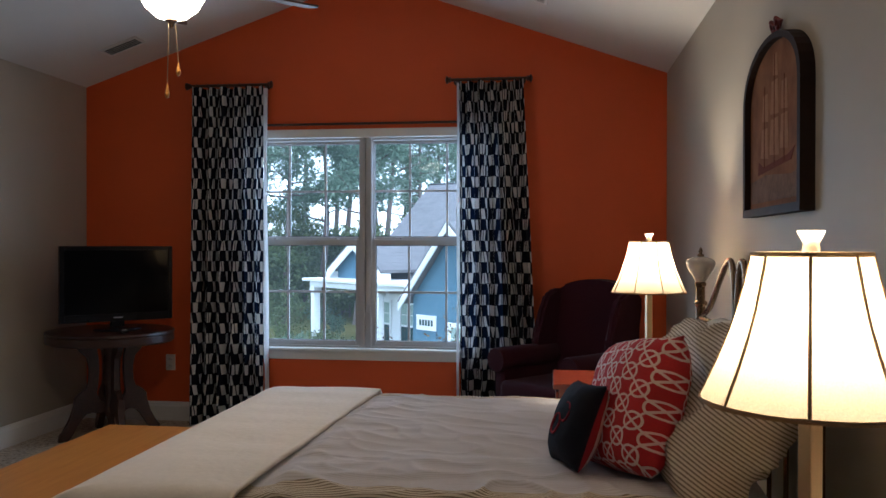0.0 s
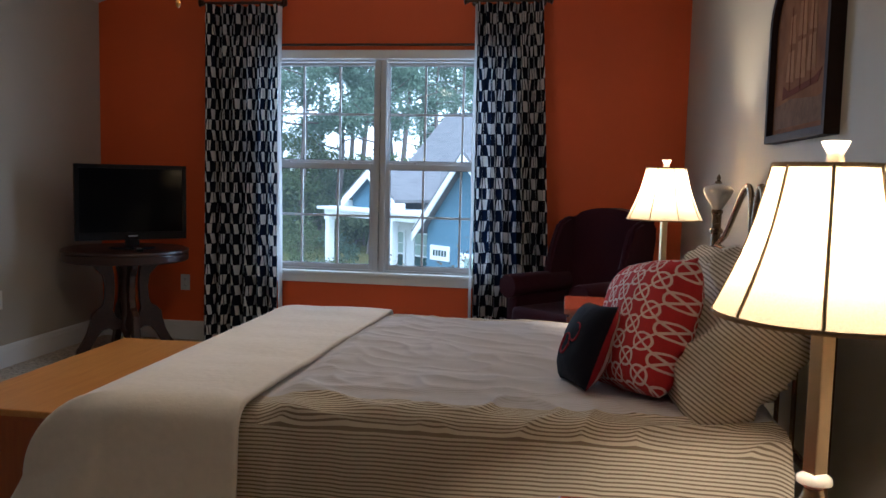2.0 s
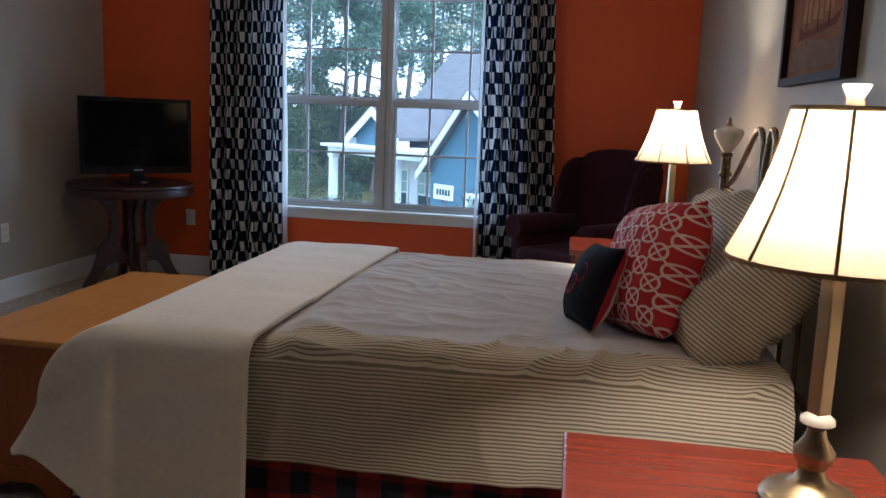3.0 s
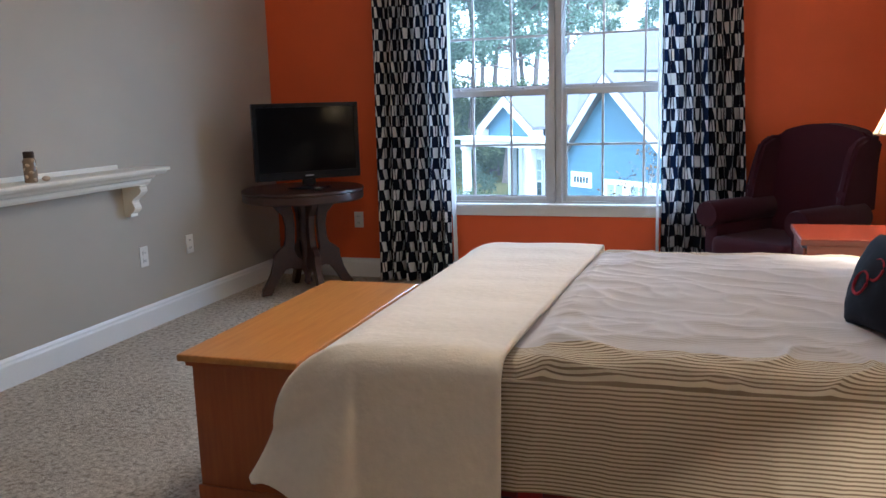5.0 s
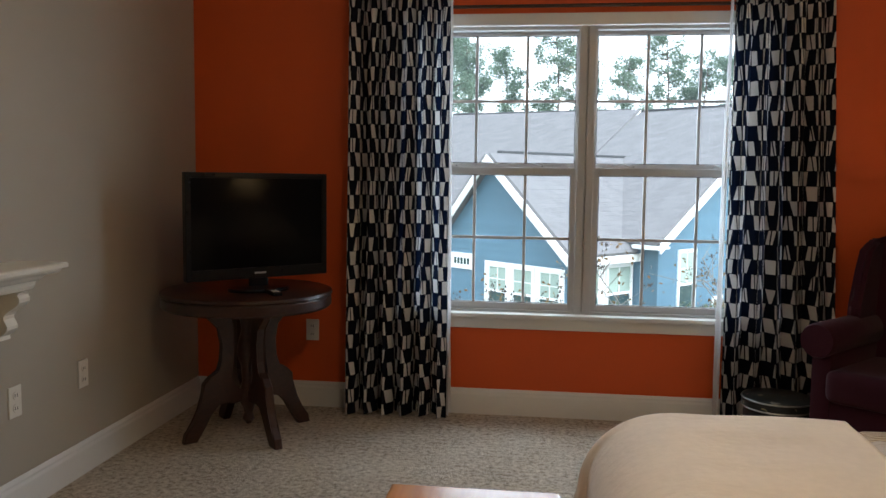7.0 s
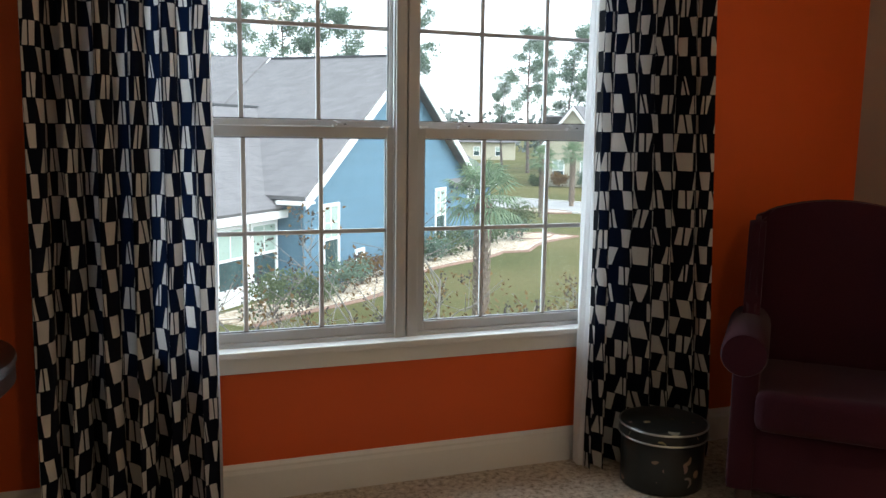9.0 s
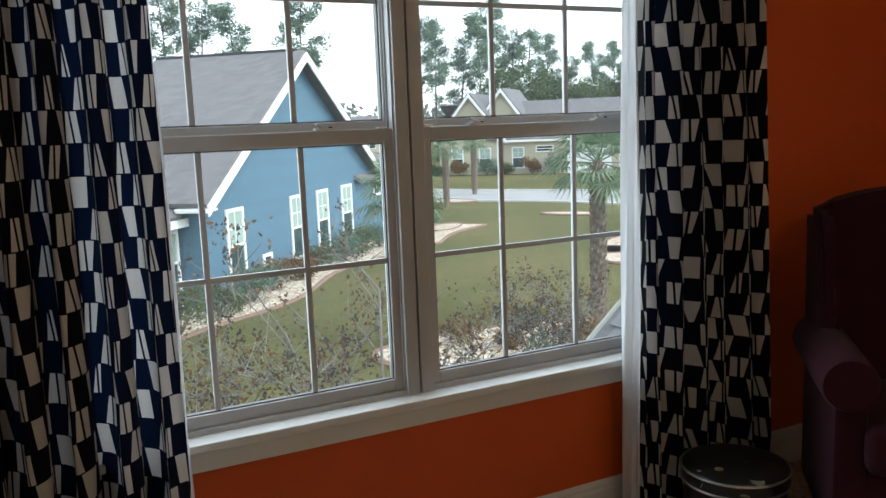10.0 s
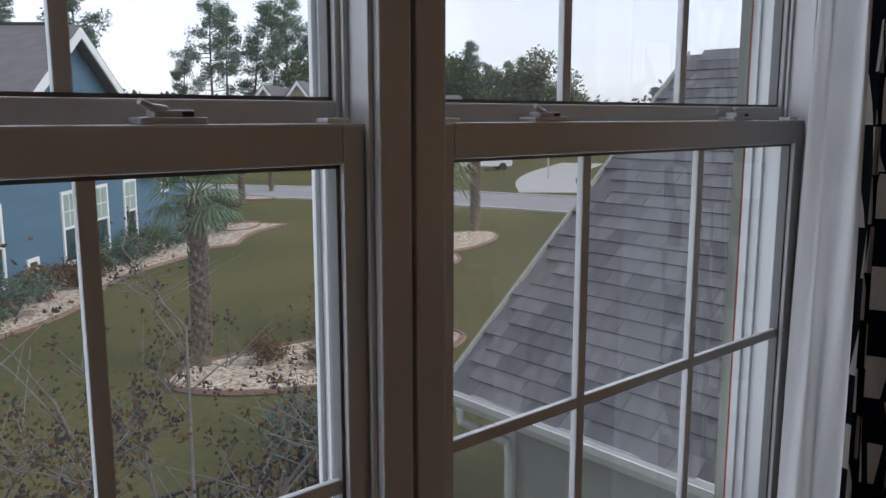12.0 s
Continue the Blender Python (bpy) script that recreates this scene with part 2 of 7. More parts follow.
def glass_mat():
    m, n, l, p = nodes_of("window_glass")
    g = n.new("ShaderNodeBsdfGlossy")
    g.inputs["Roughness"].default_value = 0.02
    t = n.new("ShaderNodeBsdfTransparent")
    t.inputs[0].default_value = (0.94, 0.985, 0.99, 1)
    fr = n.new("ShaderNodeFresnel")
    fr.inputs[0].default_value = 1.45
    ms = n.new("ShaderNodeMixShader")
    l.new(math_node(n, l, "MULTIPLY", fr.outputs[0], 0.13), ms.inputs[0])
    l.new(t.outputs[0], ms.inputs[1])
    l.new(g.outputs[0], ms.inputs[2])
    # a faint bluish veil mixed into the glass to imitate glare over the view
    veil = n.new("ShaderNodeBsdfTranslucent")
    veil.inputs[0].default_value = (0.85, 0.95, 1.0, 1)
    md = n.new("ShaderNodeMixShader")
    r = n.new("ShaderNodeMapRange")
    r.inputs[3].default_value = 0.002
    r.inputs[4].default_value = 0.010
    l.new(noise_out(n, l, 2.5, 4), r.inputs[0])
    l.new(r.outputs[0], md.inputs[0])
    l.new(ms.outputs[0], md.inputs[1])
    l.new(veil.outputs[0], md.inputs[2])
    l.new(md.outputs[0], n["Material Output"].inputs[0])
    return m


GLASS = glass_mat()

# ---- mesh helpers ----


def mesh_of(bm, name, material):
    me = bpy.data.meshes.new(name)
    bm.to_mesh(me)
    bm.free()
    for m in material if isinstance(material, (list, tuple)) else [material]:
        me.materials.append(m)
    return me


def part(name, bm, material, parent=None, label="", smooth=None):
    """Links a bmesh as one mesh object, under parent where there is one."""
    bmesh.ops.recalc_face_normals(bm, faces=bm.faces)
    if smooth is not None:
        for f in bm.faces:
            f.smooth = True
        for e in bm.edges:
            if len(e.link_faces) == 2 and e.calc_face_angle(0) > radians(smooth):
                e.smooth = False
    ob = new(name, mesh_of(bm, name, material))
    if parent is not None:
        ob.parent = parent
    if label:
        tagged(ob, label)
    return ob


def thing(name, at, label, category, group="", kind="", rz=0.0):
    e = new(name)
    e.empty_display_size = 0.1
    e.matrix_world = pose(*at, 0, 0, rz)
    return tagged(e, label, category, group, kind)


def box(bm, lo, hi, bevel=0.0, seg=2, m=None):
    """A box between two corners, with worn edges."""
    ctr = [(a + b) / 2 for a, b in zip(lo, hi)]
    siz = [abs(b - a) for a, b in zip(lo, hi)]
    mt = Matrix.Translation(ctr) @ Matrix.Diagonal((*siz, 1))
    if m is not None:
        mt = m @ mt
    r = bmesh.ops.create_cube(bm, size=1, matrix=mt)
    if bevel:
        es = list({e for v in r["verts"] for e in v.link_edges})
        bmesh.ops.bevel(bm, geom=es, offset=bevel, segments=seg, affect="EDGES", profile=0.6)
    return bm


def boxes(*bs, bevel=0.0):
    bm = bmesh.new()
    for lo, hi in bs:
        box(bm, lo, hi, bevel)
    return bm


def lathe(bm, prof, at=(0, 0, 0), seg=28, caps=True, m=None, a0=0.0, a1=2 * math.pi):
    """Turns a profile of (radius, height) round the z axis at a place."""
    closed = abs(a1 - a0 - 2 * math.pi) < 1e-6
    n = seg if closed else seg + 1
    rings = []
    for r, z in prof:
        ring = []
        for i in range(n):
            a = a0 + (a1 - a0) * i / seg
            p = Vector((at[0] + r * math.cos(a), at[1] + r * math.sin(a), at[2] + z))
            ring.append(bm.verts.new(m @ p if m is not None else p))
        rings.append(ring)
    for a, b in zip(rings, rings[1:]):
        for i in range(n if closed else n - 1):
            j = (i + 1) % n
            bm.faces.new((a[i], a[j], b[j], b[i]))
    if caps and closed:
        for ring in (rings[0], rings[-1]):
            try:
                bm.faces.new(ring)
            except ValueError:
                pass
    return bm


def tube(bm, pts, r, seg=10, taper=None):
    """A round bar along points."""
    pts = [Vector(p) for p in pts]
    rings = []
    for i, p in enumerate(pts):
        d = (pts[min(i + 1, len(pts) - 1)] - pts[max(i - 1, 0)]).normalized()
        side = d.cross(Vector((0, 0, 1)))
        if side.length < 1e-3:
            side = d.cross(Vector((1, 0, 0)))
        side.normalize()
        up = side.cross(d)
        rr = r if taper is None else r + (taper - r) * i / (len(pts) - 1)
        rings.append([bm.verts.new(p + rr * (math.cos(2 * math.pi * k / seg) * side + math.sin(2 * math.pi * k / seg) * up)) for k in range(seg)])
    for a, b in zip(rings, rings[1:]):
        for k in range(seg):
            bm.faces.new((a[k], a[(k + 1) % seg], b[(k + 1) % seg], b[k]))
    bm.faces.new(rings[0])
    bm.faces.new(rings[-1])
    return bm


def extrude_poly(bm, pts, vec):
    """A prism from a polygon of 3D points, swept along vec."""
    a = [bm.verts.new(p) for p in pts]
    b = [bm.verts.new(Vector(p) + Vector(vec)) for p in pts]
    bm.faces.new(a)
    bm.faces.new(b)
    for i in range(len(pts)):
        j = (i + 1) % len(pts)
        bm.faces.new((a[i], a[j], b[j], b[i]))
    return bm


def sheet(fn, nu, nv, uvfn=None, thick=0.0):
    """A cloth: fn(i/nu, j/nv) gives the place, uvfn the weave's coordinates in metres."""
    bm = bmesh.new()
    uvl = bm.loops.layers.uv.new("UVMap")
    grid = [[bm.verts.new(fn(i / nu, j / nv)) for j in range(nv + 1)] for i in range(nu + 1)]
    uv = {}
    for i in range(nu + 1):
        for j in range(nv + 1):
            uv[grid[i][j]] = uvfn(i / nu, j / nv) if uvfn else (i / nu, j / nv)
    for i in range(nu):
        for j in range(nv):
            f = bm.faces.new((grid[i][j], grid[i + 1][j], grid[i + 1][j + 1], grid[i][j + 1]))
            f.smooth = True
            for lp in f.loops:
                lp[uvl].uv = uv[lp.vert]
    return bm


def smooth_line(pts, n=8):
    out = []
    for i in range(len(pts) - 1):
        p0, p1, p2, p3 = (Vector(pts[max(0, min(len(pts) - 1, i + k))]) for k in (-1, 0, 1, 2))
        for j in range(n):
            t = j / n
            out.append(0.5 * ((2 * p1) + (p2 - p0) * t + (2 * p0 - 5 * p1 + 4 * p2 - p3) * t * t + (3 * p1 - p0 - 3 * p2 + p3) * t ** 3))
    out.append(Vector(pts[-1]))
    return out


# ---- the room ----
XL, XR, YB, YF = -3.34, 0.905, 5.75, -1.6
HW, HR = 2.48, 3.15
RL, RR = -1.40, -1.0
WX0, WX1, WZ0, WZ1 = -2.125, -0.275, 0.555, 2.085
TH = 0.16


def gable_top(x):
    if x < RL:
        return HW + (HR - HW) * (x - XL) / (RL - XL)
    if x > RR:
        return HW + (HR - HW) * (XR - x) / (XR - RR)
    return HR


def gable_wall(name, y, out, opening, material, label):
    bm = bmesh.new()
    xs = [XL, RL, RR, XR]
    if opening:
        xs = sorted(set(xs + [WX0, WX1]))
    for a, b in zip(xs, xs[1:]):
        if opening and a >= WX0 - 1e-6 and b <= WX1 + 1e-6:
            extrude_poly(bm, [(a, y, 0), (b, y, 0), (b, y, WZ0), (a, y, WZ0)], (0, out, 0))
            extrude_poly(bm, [(a, y, WZ1), (b, y, WZ1), (b, y, gable_top(b)), (a, y, gable_top(a))], (0, out, 0))
        else:
            extrude_poly(bm, [(a, y, 0), (b, y, 0), (b, y, gable_top(b)), (a, y, gable_top(a))], (0, out, 0))
    bmesh.ops.remove_doubles(bm, verts=bm.verts, dist=1e-5)
    return tagged(part(name, bm, material), label, "wall", kind="structure")


gable_wall("wall_north", YB, TH, True, ORANGE, "burnt orange painted gable wall round the window")
gable_wall("wall_south", YF, -TH, False, GREIGE, "plain greige painted wall behind the bed nook")
tagged(part("wall_west", boxes(((XL - TH, YF - TH, -0.2), (XL, YB + TH, HW))), GREIGE), "greige painted wall with the ledge shelf", "wall", kind="structure")
tagged(part("wall_east", boxes(((XR, YF - TH, -0.2), (XR + TH, YB + TH, HW))), GREIGE), "greige painted wall behind the headboard", "wall", kind="structure")
tagged(part("floor", boxes(((XL - TH, YF - TH, -0.2), (XR + TH, YB + TH, 0.0))), CARPET), "beige flecked cut-pile carpet", "floor", kind="structure")
bm = bmesh.new()
prof = [(XL, HW), (RL, HR), (RR, HR), (XR, HW), (XR + 0.16, HW), (XR + 0.16, HR + 0.2), (XL - 0.16, HR + 0.2), (XL - 0.16, HW)]
extrude_poly(bm, [(x, YF - TH, z) for x, z in prof], (0, YB - YF + 2 * TH, 0))
tagged(part("ceiling", bm, CEIL), "off-white vaulted ceiling with a narrow flat ridge", "ceiling", kind="structure")


def baseboard(a, b, n):
    """A moulded skirting along the line a-b; n points into the room."""
    d = Vector((b[0] - a[0], b[1] - a[1], 0))
    pr = [(0, 0), (0.016, 0), (0.016, 0.105), (0.012, 0.118), (0.012, 0.126), (0.005, 0.14), (0, 0.14)]
    bm = bmesh.new()
    extrude_poly(bm, [(a[0] + n[0] * o, a[1] + n[1] * o, z) for o, z in pr], d)
    return tagged(part("baseboard", bm, TRIM), "white moulded baseboard above the carpet", "baseboard", kind="structure")


baseboard((XL, YB), (XR, YB), (0, -1))
baseboard((XL, YF), (XL, YB), (1, 0))
baseboard((XR, YF), (XR, YB), (-1, 0))
baseboard((XL, YF), (XR, YF), (0, 1))

# ---- the twin window ----
win = thing("window_1", (0, YB, 0), "white vinyl twin double-hung window with grilles and stool", "window", kind="structure")


def wpart(name, bm, material, label=""):
    for v in bm.verts:
        v.co.y -= YB
    return part(name, bm, material, win, label)


XM = -1.2
# casing, stool and apron
wpart("window_casing", boxes(((WX0 - 0.012, YB - 0.016, WZ1 - 0.012), (WX1 + 0.012, YB + 0.02, WZ1 + 0.05)), ((WX0 - 0.012, YB - 0.012, WZ0), (WX0 + 0.008, YB + 0.05, WZ1)), ((WX1 - 0.008, YB - 0.012, WZ0), (WX1 + 0.012, YB + 0.05, WZ1)), bevel=0.004), TRIM)
wpart("window_sill", boxes(((WX0 - 0.05, YB - 0.045, 0.535), (WX1 + 0.05, YB + 0.06, 0.56)), bevel=0.006), TRIM)
wpart("apron", boxes(((WX0 - 0.03, YB - 0.018, 0.475), (WX1 + 0.03, YB - 0.0005, 0.535)), bevel=0.004), TRIM)
# outer frame and centre post
wpart("window_frame", boxes(((WX0, YB + 0.02, WZ0), (WX0 + 0.035, YB + 0.14, WZ1)), ((WX1 - 0.035, YB + 0.02, WZ0), (WX1, YB + 0.14, WZ1)), ((WX0, YB + 0.02, WZ1 - 0.03), (WX1, YB + 0.14, WZ1)), ((WX0, YB + 0.02, WZ0), (WX1, YB + 0.14, WZ0 + 0.02)), ((XM - 0.043, YB + 0.012, WZ0), (XM - 0.003, YB + 0.14, WZ1)), ((XM + 0.003, YB + 0.012, WZ0), (XM + 0.043, YB + 0.14, WZ1)), ((XM - 0.006, YB + 0.03, WZ0), (XM + 0.006, YB + 0.13, WZ1)), bevel=0.003), VINYL)
for s in (-1, 1):
    x0, x1 = sorted((XM + s * 0.043, XM + s * 0.89))
    for low in (True, False):
        ya, yb = (YB + 0.032, YB + 0.062) if low else (YB + 0.070, YB + 0.100)
        za, zb = (WZ0 + 0.02, 1.339) if low else (1.318, WZ1 - 0.03)
        sw = 0.030 if low else 0.012
        bot = 0.035 if low else 0.043
        top = 0.040 if low else 0.02
        sash = wpart("sash", boxes(((x0, ya, za), (x0 + sw, yb, zb)), ((x1 - sw, ya, za), (x1, yb, zb)), ((x0 + sw, ya, za), (x1 - sw, yb, za + bot)), ((x0 + sw, ya, zb - top), (x1 - sw, yb, zb)), bevel=0.003), VINYL)
        yc = (ya + yb) / 2
        gx0, gx1, gz0, gz1 = x0 + sw, x1 - sw, za + bot, zb - top
        pane = part("pane", boxes(((gx0, yc - 0.002 - YB, gz0), (gx1, yc + 0.002 - YB, gz1))), GLASS, sash)
        pane.visible_shadow = False
        for lo, hi in (((gx0, gz0), (gx0 + 0.004, gz1)), ((gx1 - 0.004, gz0), (gx1, gz1)), ((gx0, gz0), (gx1, gz0 + 0.004)), ((gx0, gz1 - 0.004), (gx1, gz1))):
            part("glazing_gasket", boxes(((lo[0], yc - 0.0075 - YB, lo[1]), (hi[0], yc + 0.0075 - YB, hi[1]))), GASKET, sash)
        bars = [XM + s * 0.313, XM + s * 0.583]
        zc = 0.962 if low else 1.691
        for bx in bars:
            part("muntin", boxes(((bx - 0.008, yc - 0.0055 - YB, gz0), (bx + 0.008, yc + 0.0055 - YB, gz1)), bevel=0.002), VINYL, sash)
        part("muntin", boxes(((gx0, yc - 0.0045 - YB, zc - 0.008), (gx1, yc + 0.0045 - YB, zc + 0.008)), bevel=0.002), VINYL, sash)
        if low:
            for k in (0.23, 0.77):
                lx = x0 + (x1 - x0) * k
                lk = part("sash_lock", boxes(((lx - 0.03, ya + 0.006 - YB, zb), (lx + 0.03, yb + 0.004 - YB, zb + 0.006)), ((lx - 0.016, ya + 0.010 - YB, zb + 0.005), (lx + 0.020, yb - YB, zb + 0.012)), bevel=0.002), VINYL, sash)
                bm = bmesh.new()
                tube(bm, [(lx - 0.004, ya + 0.016 - YB, zb + 0.012), (lx - 0.018, ya + 0.010 - YB, zb + 0.014), (lx - 0.030, ya + 0.006 - YB, zb + 0.019)], 0.004, 8, 0.003)
                part("lock_lever", bm, VINYL, lk, smooth=50)
                part("lock_slot", boxes(((lx + 0.008, ya + 0.009 - YB, zb + 0.0065), (lx + 0.018, ya + 0.0105 - YB, zb + 0.0105))), DARK, lk)
            for k in (0.035, 0.965):
                lx = x0 + (x1 - x0) * k
                part("tilt_latch", boxes(((lx - 0.014, ya + 0.006 - YB, zb), (lx + 0.014, yb - 0.004 - YB, zb + 0.005)), bevel=0.0015), TRIM, sash)
# ribbed jamb liners beside the sashes
for jx, d in ((WX0 + 0.035, 1), (XM - 0.043, -1), (XM + 0.043, 1), (WX1 - 0.035, -1)):
    for y0, y1 in ((0.0225, 0.0285), (0.0635, 0.0685), (0.102, 0.108), (0.122, 0.127)):
        wpart("jamb_rib", boxes(((jx, YB + y0, WZ0 + 0.02), (jx + d * 0.006, YB + y1, WZ1 - 0.03)), bevel=0.001), VINYL)

# ---- curtains, rods ----


def curtain(x0, x1, spread, seed, wall_edge):
    """A pinch-pleated panel: deep uneven folds from the rod to the floor. wall_edge: the side (-1, 1) whose edge turns back to the wall."""
    rnd = random.Random(seed)
    ph = [rnd.uniform(0, 6.3) for _ in range(4)]
    h0, h1 = 0.012, 2.43
    full = 1.75

    def fn(a, b):
        z = h0 + (h1 - h0) * b
        w = a + 0.012 * math.sin(9 * a + ph[0]) * (1 - b)
        wid = 1 + spread * (1 - b)
        x = x0 + (x1 - x0) * w * wid if wall_edge < 0 else x1 - (x1 - x0) * (1 - w) * wid
        amp = 0.040 + 0.024 * (1 - b)
        y = YB - 0.108 + amp * math.sin(2 * math.pi * 5.5 * w + ph[1] + 0.5 * math.sin(3 * b + ph[2])) + 0.014 * math.sin(2 * math.pi * 2.3 * w + ph[3] + 2 * b)
        x += 0.012 * math.sin(2 * math.pi * 11 * w + ph[2]) * (1 - 0.5 * b)
        edge = a if wall_edge < 0 else 1 - a
        if edge < 0.07:
            y += (YB - 0.158 - y) * (1 - edge / 0.07)
        elif edge > 0.9:
            y += (YB - 0.185 - y) * (edge - 0.9) / 0.1
        return Vector((x, min(y, YB - 0.02), z))

    def uvf(a, b):
        return (a * (x1 - x0) * full, h0 + (h1 - h0) * b)

    return sheet(fn, 110, 36, uvf)


for x0, x1, r0, r1, we, sd in ((-2.425, -1.905, -2.475, -1.895, 1, 3), (-0.508, -0.07, -0.57, -0.045, -1, 8)):
    c = thing("curtain", ((x0 + x1) / 2, YB - 0.09, 0), "black and white block-print curtain panel hanging to the carpet", "curtain", "pair of window curtains")
    bm = curtain(x0, x1, 0.28 if we < 0 else 0.04, sd, we)
    for v in bm.verts:
        v.co -= Vector(((x0 + x1) / 2, YB - 0.09, 0))
    ob = part("panel", bm, CURTAIN, c)
    # white lining that shows along the edge beside the glass
    ex = (x0 - (x0 + x1) / 2 - 0.006) if we < 0 else (x1 - (x0 + x1) / 2 + 0.006)

    def lin(a, b, ex=ex, we=we):
        z = 0.02 + 2.40 * b
        return Vector((ex + we * (0.004 * math.sin(5 * b + 1) * (1 - a) + 0.007 * math.sin(7 * a + 4 * b + we) + 0.004 * math.sin(15 * a - 9 * b)), 0.022 - 0.085 * a + 0.006 * math.sin(7 * b + 9 * a), z))

    part("lining", sheet(lin, 24, 40), LINING, c, "white cotton lining edge")
    rod = thing("curtain_rod", ((r0 + r1) / 2, YB - 0.09, 2.45), "short dark bronze curtain rod with knob finials", "curtain rod", "pair of curtain rods")
    hw = (r1 - r0) / 2
    bm = bmesh.new()
    tube(bm, [(-hw, 0, 0), (hw, 0, 0)], 0.011)
    part("pole", bm, BRONZE, rod, smooth=40)
    for s in (-1, 1):
        bm = bmesh.new()
        lathe(bm, [(0.011, 0), (0.02, 0.004), (0.02, 0.01), (0.012, 0.014), (0.026, 0.024), (0.026, 0.032), (0.01, 0.038)], m=pose(s * hw, 0, 0, 0, s * 90, 0))
        part("finial", bm, BRONZE, rod, smooth=40)
        bm = bmesh.new()
        tube(bm, [(s * (hw - 0.03), 0, 0), (s * (hw - 0.03), 0.089, 0)], 0.008)
        lathe(bm, [(0.022, 0), (0.022, 0.006)], m=pose(s * (hw - 0.03), 0.082, 0, -90, 0, 0))
        part("bracket", bm, BRONZE, rod, smooth=40)
    for k in range(7):
        bm = bmesh.new()
        x = -hw + 0.05 + (2 * hw - 0.1) * k / 6
        tube(bm, [(x, 0.016 * math.sin(t), 0.016 * math.cos(t)) for t in [2 * math.pi * i / 12 for i in range(13)]], 0.002, 6)
        part("ring", bm, BRONZE, rod)

# slim bar above the window head
bm = bmesh.new()
tube(bm, [(WX0 - 0.06, YB - 0.03, 2.168), (WX1 + 0.06, YB - 0.03, 2.168)], 0.009)
for x in (WX0 - 0.03, WX1 + 0.03):
    tube(bm, [(x, YB - 0.03, 2.168), (x, YB - 0.001, 2.168)], 0.007)
tagged(part("sheer_rod", bm, BRONZE, smooth=40), "slim dark metal rod above the window head", "curtain rod")

# ---- outlets and switches ----


def outlet(m):
    o = new("wall_outlet")
    o.matrix_world = m
    tagged(o, "cream plastic duplex outlet plate on the wall", "outlet", "wall outlets")
    part("cover_plate", boxes(((-0.036, -0.006, -0.059), (0.036, 0, 0.059)), bevel=0.003), PLATE, o)
    for z in (-0.024, 0.024):
        bm = bmesh.new()
        lathe(bm, [(0.016, 0), (0.016, 0.003)], m=pose(0, -0.006, z, 90, 0, 0), seg=16)
        s = part("socket", bm, PLATE, o)
        part("slot", boxes(((-0.008, -0.0095, z - 0.006), (-0.005, -0.0088, z + 0.006)), ((0.005, -0.0095, z - 0.006), (0.008, -0.0088, z + 0.006))), DARK, s)
    return o


outlet(pose(-2.67, YB, 0.43))
outlet(pose(XL, 4.14, 0.43, 0, 0, 90))
outlet(pose(XL, 4.59, 0.43, 0, 0, 90))
outlet(pose(0.12, YB, 0.43))

# ---- ledge shelf ----
shelf = thing("ledge_shelf", (XL, 3.28, 0.933), "long cream-painted ledge shelf on carved brackets", "shelf")
SY = 0.9
bm = bmesh.new()
pr = [(0.0, -0.02), (0.165, -0.02), (0.175, -0.012), (0.182, 0.0), (0.205, 0.002), (0.207, 0.014), (0.2, 0.02), (0.0, 0.02)]
extrude_poly(bm, [(x, -SY, z) for x, z in pr], (0, 2 * SY, 0))
part("board", bm, MANTEL, shelf)
bm = bmesh.new()
pr = [(0, -0.075), (0.10, -0.075), (0.112, -0.06), (0.115, -0.045), (0.14, -0.035), (0.15, -0.0205), (0, -0.0205)]
extrude_poly(bm, [(x, -SY + 0.06, z) for x, z in pr], (0, 2 * SY - 0.12, 0))
part("frieze", bm, MANTEL, shelf)
part("back_rail", boxes(((0, -SY + 0.02, 0.02), (0.012, SY - 0.2, 0.045)), bevel=0.003), MANTEL, shelf)
for y in (-SY + 0.14, SY - 0.14):
    bm = bmesh.new()
    pr = [(0.002, -0.075), (0.125, -0.075)]
    for k in range(13):
        t = k / 12
        pr.append((0.118 - 0.075 * t + 0.018 * math.sin(t * 3 * math.pi), -0.085 - 0.15 * t))
    pr += [(0.045, -0.25), (0.002, -0.25)]
    extrude_poly(bm, [(x, y - 0.03, z) for x, z in pr], (0, 0.06, 0))
    part("corbel", bm, MANTEL, shelf)

# jar of shells with a dark stopper, and a small shell beside it
SHELL = mat("pale_shells", (0.55, 0.42, 0.28), 0.5, vary=0.35, big=40, fine=120)
CORK = mat("dark_cork", (0.05, 0.03, 0.02), 0.8, vary=0.3)
JARG = mat("jar_glass", (0.30, 0.22, 0.15), 0.1, vary=0.2, coat=0.5, bumps=0)
jar = thing("shell_jar", (-3.21, 3.24, 0.9535), "small glass jar of pale shells with a dark stopper", "jar")
bm = bmesh.new()
lathe(bm, [(0.026, 0), (0.029, 0.004), (0.029, 0.10), (0.024, 0.112), (0.020, 0.118)], seg=20)
jb = part("jar_body", bm, JARG, jar, smooth=50)
rnd = random.Random(5)
